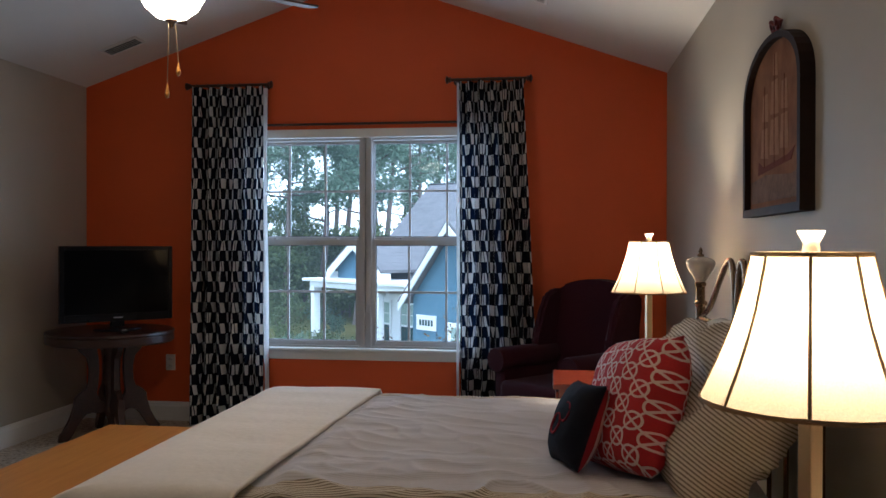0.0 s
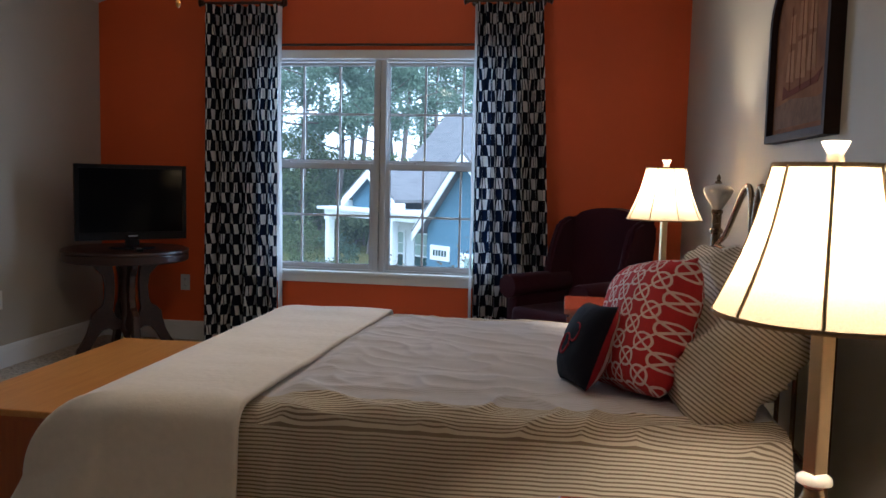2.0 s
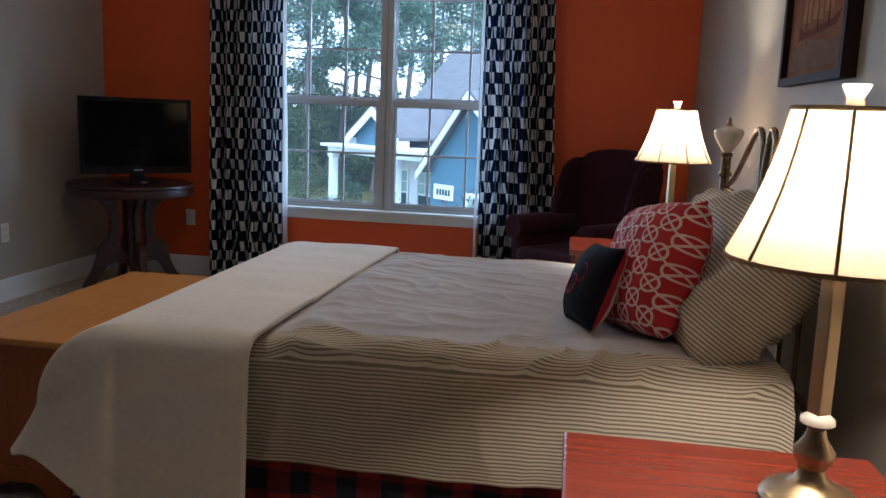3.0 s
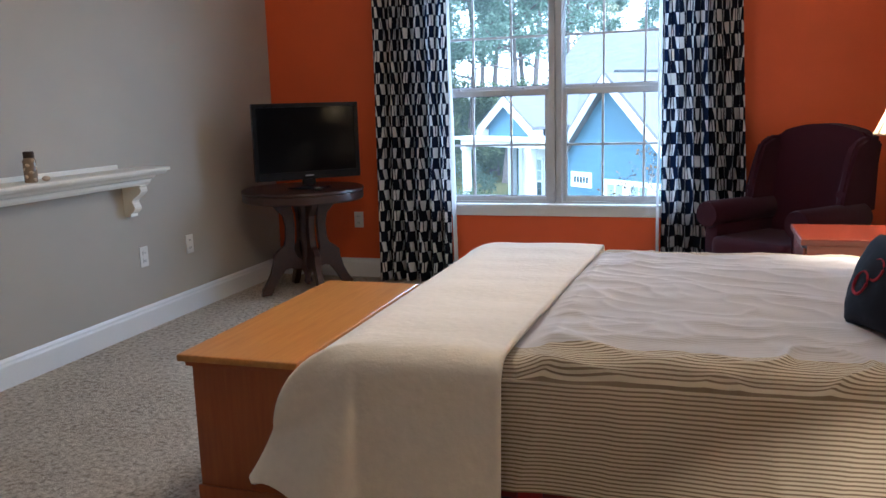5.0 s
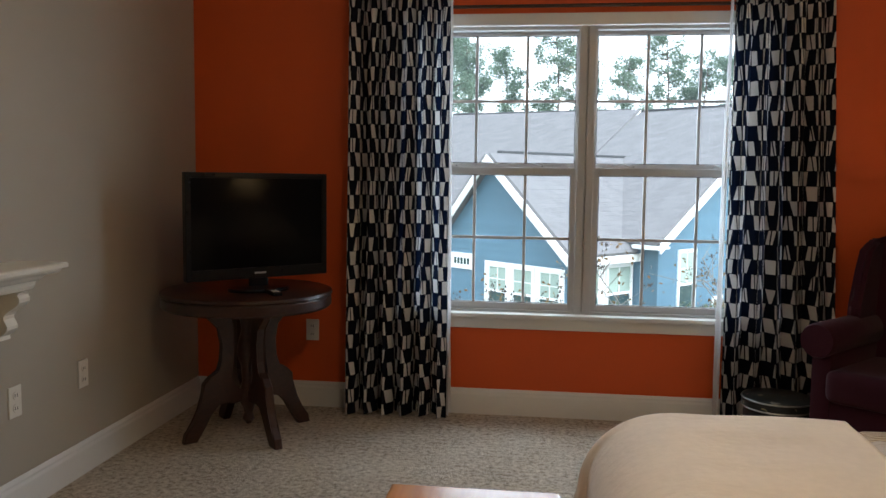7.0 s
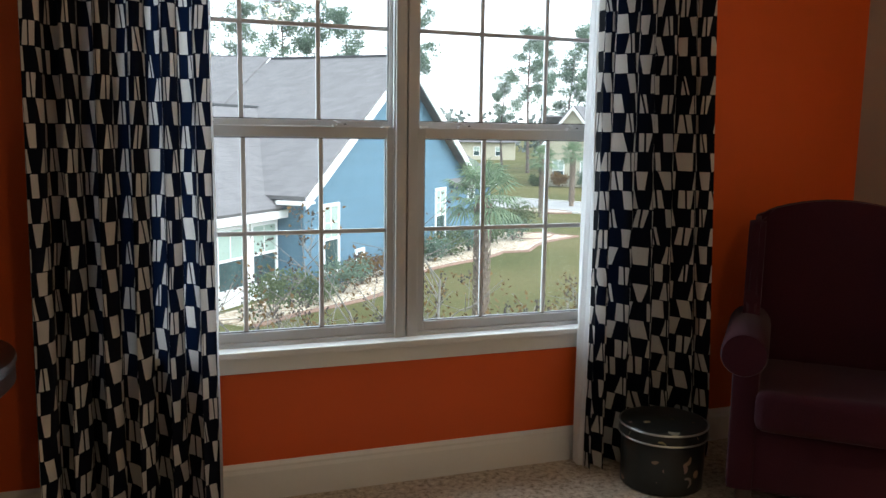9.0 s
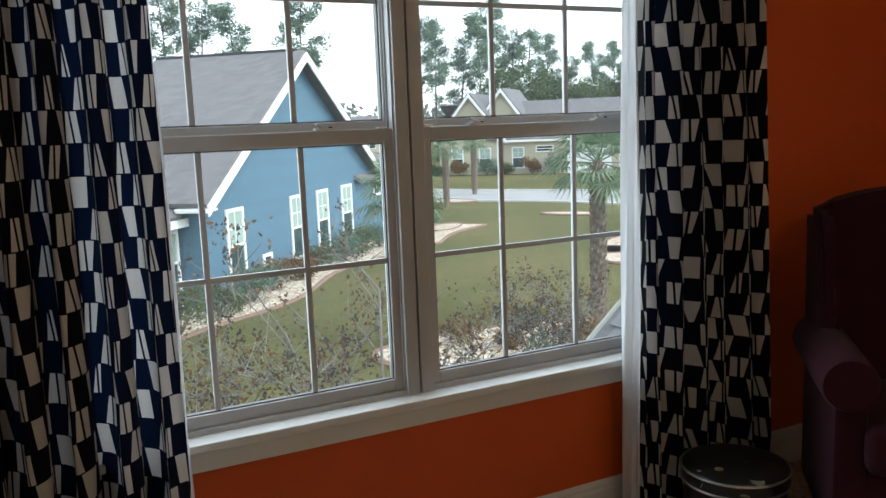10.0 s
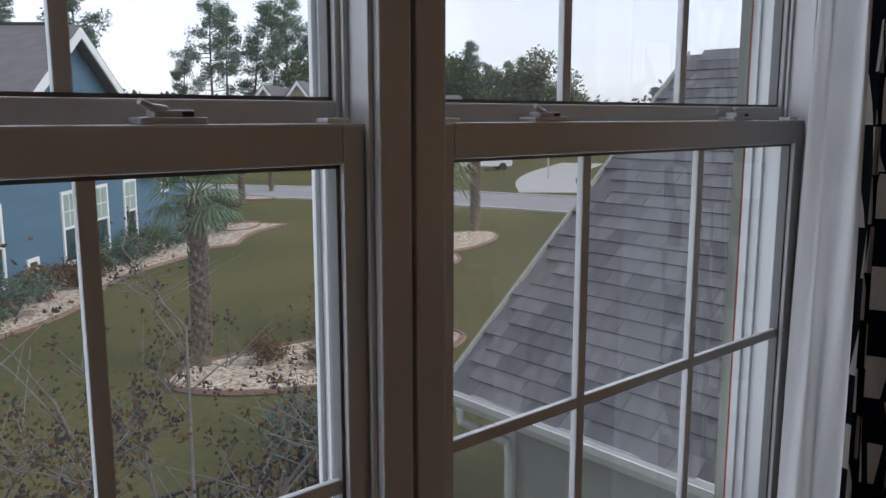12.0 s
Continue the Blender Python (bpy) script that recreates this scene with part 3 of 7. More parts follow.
for k in range(14):
    bm = bmesh.new()
    bmesh.ops.create_icosphere(bm, subdivisions=1, radius=0.012, matrix=pose(0.019 * math.cos(k * 2.4), 0.019 * math.sin(k * 2.4), 0.015 + 0.0065 * k, rnd.uniform(0, 90), rnd.uniform(0, 90)) @ Matrix.Diagonal((1, 0.8, 1.2, 1)))
    bmesh.ops.scale(bm, vec=(1.12, 1.12, 1.0), verts=bm.verts)
    part("shell", bm, SHELL, jb)
bm = bmesh.new()
lathe(bm, [(0.021, 0.112), (0.024, 0.116), (0.024, 0.14), (0.021, 0.143)], seg=18)
part("stopper", bm, CORK, jar, smooth=40)
bm = bmesh.new()
bmesh.ops.create_icosphere(bm, subdivisions=2, radius=0.018, matrix=pose(-3.19, 3.31, 0.966) @ Matrix.Diagonal((1, 1.2, 0.7, 1)))
tagged(part("seashell", bm, SHELL), "small tan seashell lying on the ledge", "seashell")

# ---- pedestal table and television ----
tab = thing("pedestal_table", (-2.85, 5.235, 0), "dark walnut round pedestal table with carved scroll legs", "table")
bm = bmesh.new()
lathe(bm, [(0.0, 0.725), (0.395, 0.725), (0.412, 0.718), (0.415, 0.705), (0.405, 0.698), (0.41, 0.69), (0.41, 0.65), (0.40, 0.64), (0.36, 0.638), (0.0, 0.638)], seg=56, caps=False)
part("tabletop", bm, WALNUT, tab, smooth=30)
bm = bmesh.new()
lathe(bm, [(0.06, 0.638), (0.062, 0.60), (0.04, 0.57), (0.032, 0.52), (0.05, 0.45), (0.055, 0.40), (0.036, 0.34), (0.03, 0.26), (0.045, 0.21), (0.05, 0.17), (0.028, 0.13), (0.02, 0.1), (0.03, 0.07), (0.012, 0.045)], seg=20)
part("pedestal", bm, WALNUT, tab, smooth=40)
for k in range(4):
    a = 45 + 90 * k
    pr = [(0.10, 0.638), (0.23, 0.638), (0.215, 0.60), (0.15, 0.54), (0.135, 0.46), (0.14, 0.38), (0.155, 0.33), (0.20, 0.31), (0.235, 0.275), (0.24, 0.22), (0.255, 0.15), (0.285, 0.09), (0.325, 0.045), (0.335, 0.0), (0.27, 0.0), (0.235, 0.06), (0.20, 0.13), (0.165, 0.17), (0.12, 0.18), (0.09, 0.16), (0.03, 0.165), (0.03, 0.22), (0.08, 0.25), (0.10, 0.30), (0.085, 0.37), (0.08, 0.46), (0.085, 0.55)]
    bm = bmesh.new()
    extrude_poly(bm, [(x, -0.021, z) for x, z in pr], (0, 0.042, 0))
    bmesh.ops.bevel(bm, geom=[e for e in bm.edges if abs(e.verts[0].co.y - e.verts[1].co.y) < 1e-6], offset=0.005, segments=1, affect="EDGES")
    bmesh.ops.rotate(bm, cent=(0, 0, 0), matrix=Matrix.Rotation(radians(a), 3, "Z"), verts=bm.verts)
    part("scroll_leg", bm, WALNUT, tab)

tv = thing("television", (-2.775, 5.185, 0.7265), "black flat-screen television on a glossy round stand", "television", rz=45)
bm = bmesh.new()
lathe(bm, [(0.14, 0), (0.142, 0.006), (0.135, 0.014), (0.05, 0.022)], seg=32)
bmesh.ops.scale(bm, vec=(1.1, 0.8, 1), verts=bm.verts)
part("stand_base", bm, BLACKP, tv, smooth=40)
part("neck", boxes(((-0.045, -0.015, 0.015), (0.045, 0.02, 0.11)), bevel=0.006), BLACKP, tv)
part("bezel", boxes(((-0.365, -0.022, 0.06), (-0.338, 0.018, 0.565)), ((0.338, -0.022, 0.06), (0.365, 0.018, 0.565)), ((-0.338, -0.022, 0.538), (0.338, 0.018, 0.565)), ((-0.338, -0.022, 0.06), (0.338, 0.018, 0.112)), bevel=0.004), BLACKP, tv)
part("screen", boxes(((-0.338, -0.016, 0.112), (0.338, 0.012, 0.538))), SCREEN, tv)
part("back_shell", boxes(((-0.34, 0.0165, 0.12), (0.34, 0.055, 0.53)), bevel=0.018), BLACKP, tv)
part("maker_badge", boxes(((-0.03, -0.0235, 0.082), (0.03, -0.0222, 0.09))), mat("badge_silver", (0.5, 0.5, 0.5), 0.3, 0.8, bumps=0), tv)

rc = thing("remote_control", (-2.66, 5.06, 0.7265), "small black remote control lying on the table", "remote", rz=35)
part("body", boxes(((-0.022, -0.08, 0), (0.022, 0.08, 0.018)), bevel=0.004), BLACKP, rc)
for k in range(8):
    part("button", boxes(((-0.014 + 0.016 * (k % 2), -0.06 + 0.014 * (k // 2), 0.017), (-0.004 + 0.016 * (k % 2), -0.052 + 0.014 * (k // 2), 0.02))), PLATE, rc)

# ---- blanket chest ----
# the chest's pine made redder and darker: warm shade painted into the sides
SHADED_PINE = wood("shade_tinted_pine", (0.35, 0.075, 0.013), (0.47, 0.125, 0.024), 0.35, 2)
chest = thing("blanket_chest", (-1.55, 2.772, 0), "golden pine blanket chest at the bed's foot, shade coloured into its sides", "chest")
part("body", boxes(((-0.17, -0.51, 0.045), (0.185, 0.51, 0.505)), bevel=0.004), SHADED_PINE, chest, "pine body coloured redder for warm shade")
part("lid", boxes(((-0.205, -0.537, 0.507), (0.205, 0.537, 0.53)), bevel=0.007), PINE, chest)
part("lid_moulding", boxes(((-0.186, -0.522, 0.49), (0.198, 0.522, 0.506)), bevel=0.005), SHADED_PINE, chest)
for sy in (-1, 1):
    # shaped end board with an arched cut-out between its feet
    pr = [(-0.176, 0.0), (-0.09, 0.0), (-0.075, 0.03), (-0.04, 0.055), (0.04, 0.055), (0.075, 0.03), (0.09, 0.0), (0.19, 0.0), (0.19, 0.10), (-0.176, 0.10)]
    bm = bmesh.new()
    extrude_poly(bm, [(x, sy * 0.5105, z) for x, z in pr], (0, sy * 0.008, 0))
    part("plinth", bm, SHADED_PINE, chest)
    for x in (-0.155, 0.165):
        part("foot", boxes(((x - 0.02, sy * 0.49 - 0.02, 0.0), (x + 0.02, sy * 0.49 + 0.02, 0.046)), bevel=0.003), SHADED_PINE, chest)
for y in (-0.28, 0.28):
    part("hinge", boxes(((0.185, y - 0.03, 0.455), (0.191, y + 0.03, 0.488)), bevel=0.002), BRONZE, chest)
bm = bmesh.new()
tube(bm, [(0.186, -0.36 + 0.05 * math.cos(t), 0.44 + 0.03 * math.sin(t) - 0.03) for t in [math.pi + math.pi * i / 10 for i in range(11)]], 0.006, 6)
part("drop_handle", bm, BRASS, chest)

# ---- bed ----
BX0, BX1, BY0, BY1 = -1.24, 0.72, 2.06, 3.53
BT = 0.655
bed = thing("bed", (0, 0, 0), "brass queen bed dressed in grey ticking with an ivory coverlet", "bed")
SHEETW = cloth("white_sheet", (0.72, 0.68, 0.60), 0.05)
part("mattress", boxes(((BX0 + 0.05, BY0 + 0.05, 0.36), (BX1 - 0.02, BY1 - 0.05, BT - 0.03)), bevel=0.05), SHEETW, bed)
part("box_spring", boxes(((BX0 + 0.05, BY0 + 0.06, 0.18), (BX1 - 0.02, BY1 - 0.06, 0.355)), bevel=0.02), SHEETW, bed)


def plaid_mat():
    m, n, l, p = nodes_of("tartan")
    tc = n.new("ShaderNodeTexCoord")
    sx = n.new("ShaderNodeSeparateXYZ")
    l.new(tc.outputs["Object"], sx.inputs[0])

    def bars(s, per, share):
        return math_node(n, l, "LESS_THAN", math_node(n, l, "FRACT", math_node(n, l, "DIVIDE", s, per)), share)

    h = math_node(n, l, "ADD", sx.outputs[0], sx.outputs[1])
    a = math_node(n, l, "MULTIPLY", math_node(n, l, "ADD", bars(h, 0.13, 0.5), bars(sx.outputs[2], 0.13, 0.5)), 0.5)
    c = ramp(n, l, a, [(0.2, (0.008, 0.008, 0.014)), (0.5, (0.13, 0.008, 0.010)), (0.9, (0.32, 0.015, 0.018))])
    thin = math_node(n, l, "MAXIMUM", bars(h, 0.065, 0.05), bars(sx.outputs[2], 0.065, 0.05))
    l.new(mix(n, l, math_node(n, l, "MULTIPLY", thin, 0.6), c, (0.01, 0.02, 0.05)), p.inputs["Base Color"])
    p.inputs["Roughness"].default_value = 0.9
    return m


def skirt(a, b):
    z = 0.015 + 0.34 * b
    t = a * 5.2
    if t < 1.95:
        x, y = BX1 - 0.05 - t, BY0 + 0.04
        nx, ny = 0, -1
    elif t < 3.3:
        x, y = BX0 + 0.03, BY0 + 0.04 + (t - 1.95)
        nx, ny = -1, 0
    else:
        x, y = BX0 + 0.03 + (t - 3.3), BY1 - 0.04
        nx, ny = 0, 1
    o = 0.012 * math.sin(t * 40) * (1 - 0.7 * b)
    return Vector((x + nx * o, y + ny * o, z))


part("bed_skirt", sheet(skirt, 260, 4), plaid_mat(), bed, "red and black tartan bed skirt")


def drape(x, s, hang_near, hang_far, top, side, rad=0.06):
    """Across the bed by arc length s from the near hem: place (y, z)."""
    w = side
    total = hang_near + w + hang_far
    d = s * total
    y0, y1 = BY0, BY0 + w
    if d < hang_near - rad:
        return y0 - 0.012, top - rad - (hang_near - rad - d), total, d
    if d < hang_near + rad * 0.6:
        t = (d - (hang_near - rad)) / (rad * 1.6)
        a = t * math.pi / 2
        return y0 - 0.012 + rad * (1 - math.cos(a)), top - rad + rad * math.sin(a), total, d
    if d < total - hang_far - rad * 0.6:
        t0, t1 = hang_near + rad * 0.6, total - hang_far - rad * 0.6
        t = (d - t0) / (t1 - t0)
        return y0 - 0.012 + rad + (w + 0.024 - 2 * rad) * t, top + 0.012 * math.sin(math.pi * t), total, d
    if d < total - hang_far + rad:
        t = (d - (total - hang_far - rad * 0.6)) / (rad * 1.6)
        a = (1 - t) * math.pi / 2
        return y1 + 0.012 - rad * (1 - math.cos(a)), top - rad + rad * math.sin(a), total, d
    return y1 + 0.012, top - rad - (d - (total - hang_far + rad)), total, d


def fold(x, y, k=1.0):
    p = Vector((x * 1.4, y * 5.5, 0.3))
    return k * (noise.noise(p) * 0.010 + noise.noise(p * 2.3 + Vector((4, 1, 2))) * 0.006)


def ridge(x, y, seed):
    """Sharp-crested creases."""
    return (1 - abs(noise.noise(Vector((x, y, seed))) * 2.2)) ** 3


def duvet(a, b):
    x = -0.72 + (BX1 - 0.03 + 0.72) * a
    y, z, tot, d = drape(x, b, 0.345, 0.345, BT, BY1 - BY0)
    edge = math.exp(-((d - 0.44) / 0.16) ** 2)
    near_fold = math.exp(-(x + 0.66) / 0.25)
    f = 0.004 * noise.noise(Vector((x * 9, d * 2, 5)))
    if z > BT - 0.05:
        clear = min(1.0, max(0.0, (x + 0.655) / 0.06))
        f += fold(x, d, 1.2) * (0.2 + 0.8 * clear) - 0.012 * (1 - clear) + clear * (0.009 * edge + 0.006) * ridge(x * 5.5 + d * 3.0, d * 7 - x * 1.2, 3) + clear * 0.014 * near_fold * ridge(x * 2 - d * 2, d * 9 + x * 2, 8)
    else:
        f += fold(x, d, 0.6)
        low = min(1, (BT - z) / 0.35)
        bulge = 0.020 * math.sin(low * math.pi) + 0.016 * noise.noise(Vector((x * 3.2, d * 1.2, 7))) + 0.010 * ridge(x * 4.5, d * 1.3, 4) * low + 0.006 * noise.noise(Vector((x * 11, d, 3)))
        y += -bulge if y < 2.8 else bulge
    if a > 0.96:
        z -= 0.02 * ((a - 0.96) / 0.04) ** 2
    return Vector((x, y, z + f))


DT = 0.69 + (BY1 - BY0)
part("duvet", sheet(duvet, 210, 230, lambda a, b: (a * 1.4, b * DT)), DUVET, bed, "grey and cream ticking-stripe duvet, rumpled")


def coverlet(a, b):
    """Ivory blanket over the foot: it turns down over both sides and the foot, with cone-shaped corners."""
    xs, wide = -1.05, BY1 - BY0
    near, far = 0.53, 0.42
    dd = a * 0.98
    d = b * (near + wide + far)
    on = -0.622 - 0.055 * min(1.0, max(0.0, (near + wide - 0.1 - d) / 1.3)) - dd
    p = max(0.0, xs - on)
    q = max(0.0, near - d, d - near - wide)
    sgn = -1 if d < near + wide / 2 else 1
    y = BY0 + min(max(d - near, 0.0), wide)
    x = max(on, xs)
    z = BT + 0.014
    r = math.hypot(p, q)
    if r > 1e-6:
        cx, cy = p / r, q / r
        r = r if r < 0.52 else 0.52 + 0.2 * (r - 0.52) if cx > 0.25 else min(r, 0.53)
        rad = 0.22 * cx * cx + 0.075 * cy * cy + 0.16 * cx * cy
        quarter = rad * math.pi / 2
        flare = 0.06 * cy * cy + 1.3 * cx * cy
        if r < quarter:
            out, down = rad * math.sin(r / rad), rad * (1 - math.cos(r / rad))
        else:
            out, down = rad + flare * (r - quarter), rad + math.sqrt(1 - flare * flare) * (r - quarter)
        out += 0.010 * math.sin(8 * (x - cx * 0.6) + 2) * min(1, down / 0.25) * cy
        x -= cx * out
        y += sgn * (cy * out * (1 - 1.1 * cx * cy) + 0.012)
        z -= down
        z += 0.03 * min(1, down / 0.4) * cx
    if r < 0.1:
        z += 0.004 * math.sin(min(1, a * 3) * math.pi) + fold(x, y, 0.5) * (1 - r / 0.1)
    return Vector((x, y, max(z, 0.055 + 0.1 * abs(z - 0.055) if z < 0.055 else z)))


cov = part("coverlet", sheet(coverlet, 72, 150, lambda a, b: (a, b * 2.3)), BLANKET, bed, "ivory matelasse coverlet folded over the foot")
so = cov.modifiers.new("hem", "SOLIDIFY")
so.thickness = 0.012

# headboard: brass tubes with porcelain knobs
HX = 0.748
for y in (BY0 - 0.02, BY1 + 0.03):
    bm = bmesh.new()
    lathe(bm, [(0.019, 0.0), (0.019, 1.13), (0.024, 1.135), (0.024, 1.145), (0.018, 1.15)], at=(HX, y, 0), seg=18)
    ps = part("post", bm, OLDBRASS, bed, smooth=40)
    bm = bmesh.new()
    lathe(bm, [(0.018, 1.15), (0.024, 1.16), (0.050, 1.20), (0.061, 1.228), (0.054, 1.243), (0.026, 1.254), (0.014, 1.256)], at=(HX, y, 0), seg=22)
    part("porcelain_knob", bm, PORCELAIN, ps, "white porcelain bedknob", smooth=50)
    bm = bmesh.new()
    lathe(bm, [(0.012, 1.256), (0.015, 1.262), (0.006, 1.27), (0.009, 1.28), (0.002, 1.295)], at=(HX, y, 0), seg=14)
    part("finial", bm, OLDBRASS, ps, smooth=50)
    for z in (0.93, 1.06):
        bm = bmesh.new()
        lathe(bm, [(0.021, z - 0.012), (0.028, z - 0.006), (0.028, z + 0.006), (0.021, z + 0.012)], at=(HX, y, 0), seg=16)
        part("collar", bm, OLDBRASS, ps, smooth=40)
ya, yb = BY0 - 0.02, BY1 + 0.03
for z in (0.55, 1.0):
    bm = bmesh.new()
    tube(bm, [(HX, ya, z), (HX, yb, z)], 0.013)
    part("rail", bm, OLDBRASS, bed, smooth=40)
# a central hoop between two leaning scrolls
YC = (ya + yb) / 2
hoops = [[(HX, YC + 0.095 * t, 1.0 + 0.25 * (1 - abs(t) ** 2.4)) for t in [-1 + i / 10 for i in range(21)]]]
for sg_ in (-1, 1):
    knots = [(0.68, 1.02), (0.55, 1.06), (0.40, 1.15), (0.27, 1.225), (0.19, 1.25), (0.135, 1.215), (0.11, 1.12), (0.105, 1.0)]
    hoops.append([Vector((HX, YC + sg_ * p.x, p.y)) for p in smooth_line(knots, 5)])
for pts in hoops:
    bm = bmesh.new()
    tube(bm, pts, 0.011)
    part("scroll_hoop", bm, OLDBRASS, bed, smooth=40)
for k in range(9):
    bm = bmesh.new()
    y = ya + (yb - ya) * (k + 0.5) / 9
    tube(bm, [(HX, y, 0.55), (HX, y, 1.0)], 0.007, 8)
    part("spindle", bm, OLDBRASS, bed, smooth=40)

# ---- pillows ----


def pillow_bm(w, h, d, sag=0.0, seed=0, n=22, ears=0.06, backed=False, rumple=0.0, puff=2.6, corner=0.0):
    """A stuffed cushion standing in its own xz plane, thick along y."""
    bm = bmesh.new()
    uvl = bm.loops.layers.uv.new("UVMap")
    rows = {}
    for side in (-1, 1):
        for i in range(n + 1):
            for j in range(n + 1):
                u, v = -1 + 2 * i / n, -1 + 2 * j / n
                rim = i in (0, n) or j in (0, n)
                if rim and side == 1:
                    rows[side, i, j] = rows[-1, i, j]
                    continue
                k = 1 - ears * ((1 - u * u) * abs(v) ** 3 + (1 - v * v) * abs(u) ** 3) * 0.5
                t = (max(0, 1 - abs(u) ** puff) * max(0, 1 - abs(v) ** puff)) ** 0.5
                nn = noise.noise(Vector((u * 1.6 + seed, v * 1.6, side))) * 0.14 + noise.noise(Vector((u * 5 + seed, v * 5, side * 2))) * 0.05
                nn += rumple * (ridge(u * 1.3 + v * 0.8 + seed, v * 2.2 - u, side) - 0.3) * (1.4 - t)
                x = u * w / 2 * k * (1 - corner * v * v)
                z = v * h / 2 * k * (1 - corner * u * u) - sag * (1 - u * u) * (v + 1) * 0.5
                rows[side, i, j] = bm.verts.new((x, side * d / 2 * t * (1 + nn), z))
    for side in (-1, 1):
        for i in range(n):
            for j in range(n):
                q = [(i, j), (i + 1, j), (i + 1, j + 1), (i, j + 1)]
                f = bm.faces.new([rows[side, a, b] for a, b in q])
                f.smooth = True
                f.material_index = 1 if backed and (side < 0) else 0
                for lp, (a, b) in zip(f.loops, q):
                    lp[uvl].uv = (a / n * w, b / n * h)
    return bm


def place_pillow(name, bm, material, m, label):
    ob = part(name, bm, material)
    for f in ob.data.polygons:
        f.use_smooth = True
    ob.matrix_world = m
    return tagged(ob, label, "pillow", "pillows on the bed")


def lattice_mat():
    """Pale linked-chain print on red cotton."""
    m, n, l, p = nodes_of("red_lattice")
    sx = n.new("ShaderNodeSeparateXYZ")
    l.new(uv_node(n), sx.inputs[0])
    s = 0.092
    total = None
    for ou, ov in ((0, 0), (0.5, 0.5)):
        fu = math_node(n, l, "SUBTRACT", math_node(n, l, "FRACT", math_node(n, l, "ADD", math_node(n, l, "DIVIDE", sx.outputs[0], s), ou)), 0.5)
        fv = math_node(n, l, "SUBTRACT", math_node(n, l, "FRACT", math_node(n, l, "ADD", math_node(n, l, "DIVIDE", sx.outputs[1], s), ov)), 0.5)
        au, av = math_node(n, l, "ABSOLUTE", fu), math_node(n, l, "ABSOLUTE", fv)
        # rounded-square ring
        q = math_node(n, l, "POWER", math_node(n, l, "ADD", math_node(n, l, "POWER", au, 2.0), math_node(n, l, "POWER", av, 2.0)), 0.5)
        ring = math_node(n, l, "LESS_THAN", math_node(n, l, "ABSOLUTE", math_node(n, l, "SUBTRACT", q, 0.265)), 0.036)
        bar = math_node(n, l, "LESS_THAN", math_node(n, l, "ABSOLUTE", math_node(n, l, "SUBTRACT", au, av)), 0.045)
        ring = math_node(n, l, "MAXIMUM", ring, math_node(n, l, "MULTIPLY", bar, math_node(n, l, "GREATER_THAN", q, 0.265)))
        total = ring if total is None else math_node(n, l, "MAXIMUM", total, ring)
    w = noise_out(n, l, 300, 2)
    rc_ = ramp(n, l, w, [(0.3, (0.36, 0.006, 0.012)), (0.7, (0.46, 0.010, 0.018))])
    l.new(mix(n, l, total, rc_, (0.70, 0.56, 0.52)), p.inputs["Base Color"])
    p.inputs["Roughness"].default_value = 0.8
    bump(n, l, p, w, 0.15, 0.001)
    return m


NAVY = cloth("navy_cotton", (0.006, 0.007, 0.014), 0.2, sheen=0.0)
RWS = striped("red_white_stripe", (0.58, 0.46, 0.42), (0.28, 0.015, 0.025), 0.020, 0.5, 0)
place_pillow("bed_pillow", pillow_bm(0.70, 0.50, 0.25, seed=1, n=44, rumple=0.6, puff=3.2, corner=0.08), SHAM, pose(0.60, 2.43, 0.835, 34, -3, 92), "striped ticking bed pillow propped against the headboard")
place_pillow("bed_pillow", pillow_bm(0.70, 0.50, 0.24, seed=6, n=34, rumple=0.5, puff=3.2, corner=0.08), SHAM, pose(0.60, 3.14, 0.80, 38, 0, 88), "striped ticking bed pillow propped against the headboard")
place_pillow("bed_pillow", pillow_bm(0.66, 0.44, 0.18, seed=4), SHEETW, pose(0.645, 2.98, 0.86, 42, 0, 90), "pale pillow tucked behind the striped ones")
place_pillow("throw_pillow", pillow_bm(0.41, 0.41, 0.20, seed=9, ears=0.12, puff=3.2, corner=0.05), lattice_mat(), pose(0.365, 2.42, 0.845, 20, 10, 112), "red throw pillow with a pale chain-link print")
pn = place_pillow("throw_pillow", pillow_bm(0.27, 0.25, 0.12, seed=14, ears=0.1, backed=True), [NAVY, RWS], pose(0.205, 2.42, 0.785, 22, 6, 106), "small navy throw pillow with red striped backing")

# red and white crest sewn on the navy pillow's face
crest = bmesh.new()
for cx_, cz_, r_ in ((-0.03, 0.02, 0.028), (0.02, 0.045, 0.022), (0.015, -0.02, 0.03), (-0.04, -0.04, 0.018)):
    tube(crest, [(cx_ + r_ * math.cos(2 * math.pi * i / 16), 0.0612 - 6.0 * (cx_ * cx_ + cz_ * cz_), cz_ + r_ * math.sin(2 * math.pi * i / 16)) for i in range(17)], 0.0045, 5)
part("embroidered_crest", crest, RWS, pn, "red and white embroidered crest")

# ---- nightstands and lamps ----


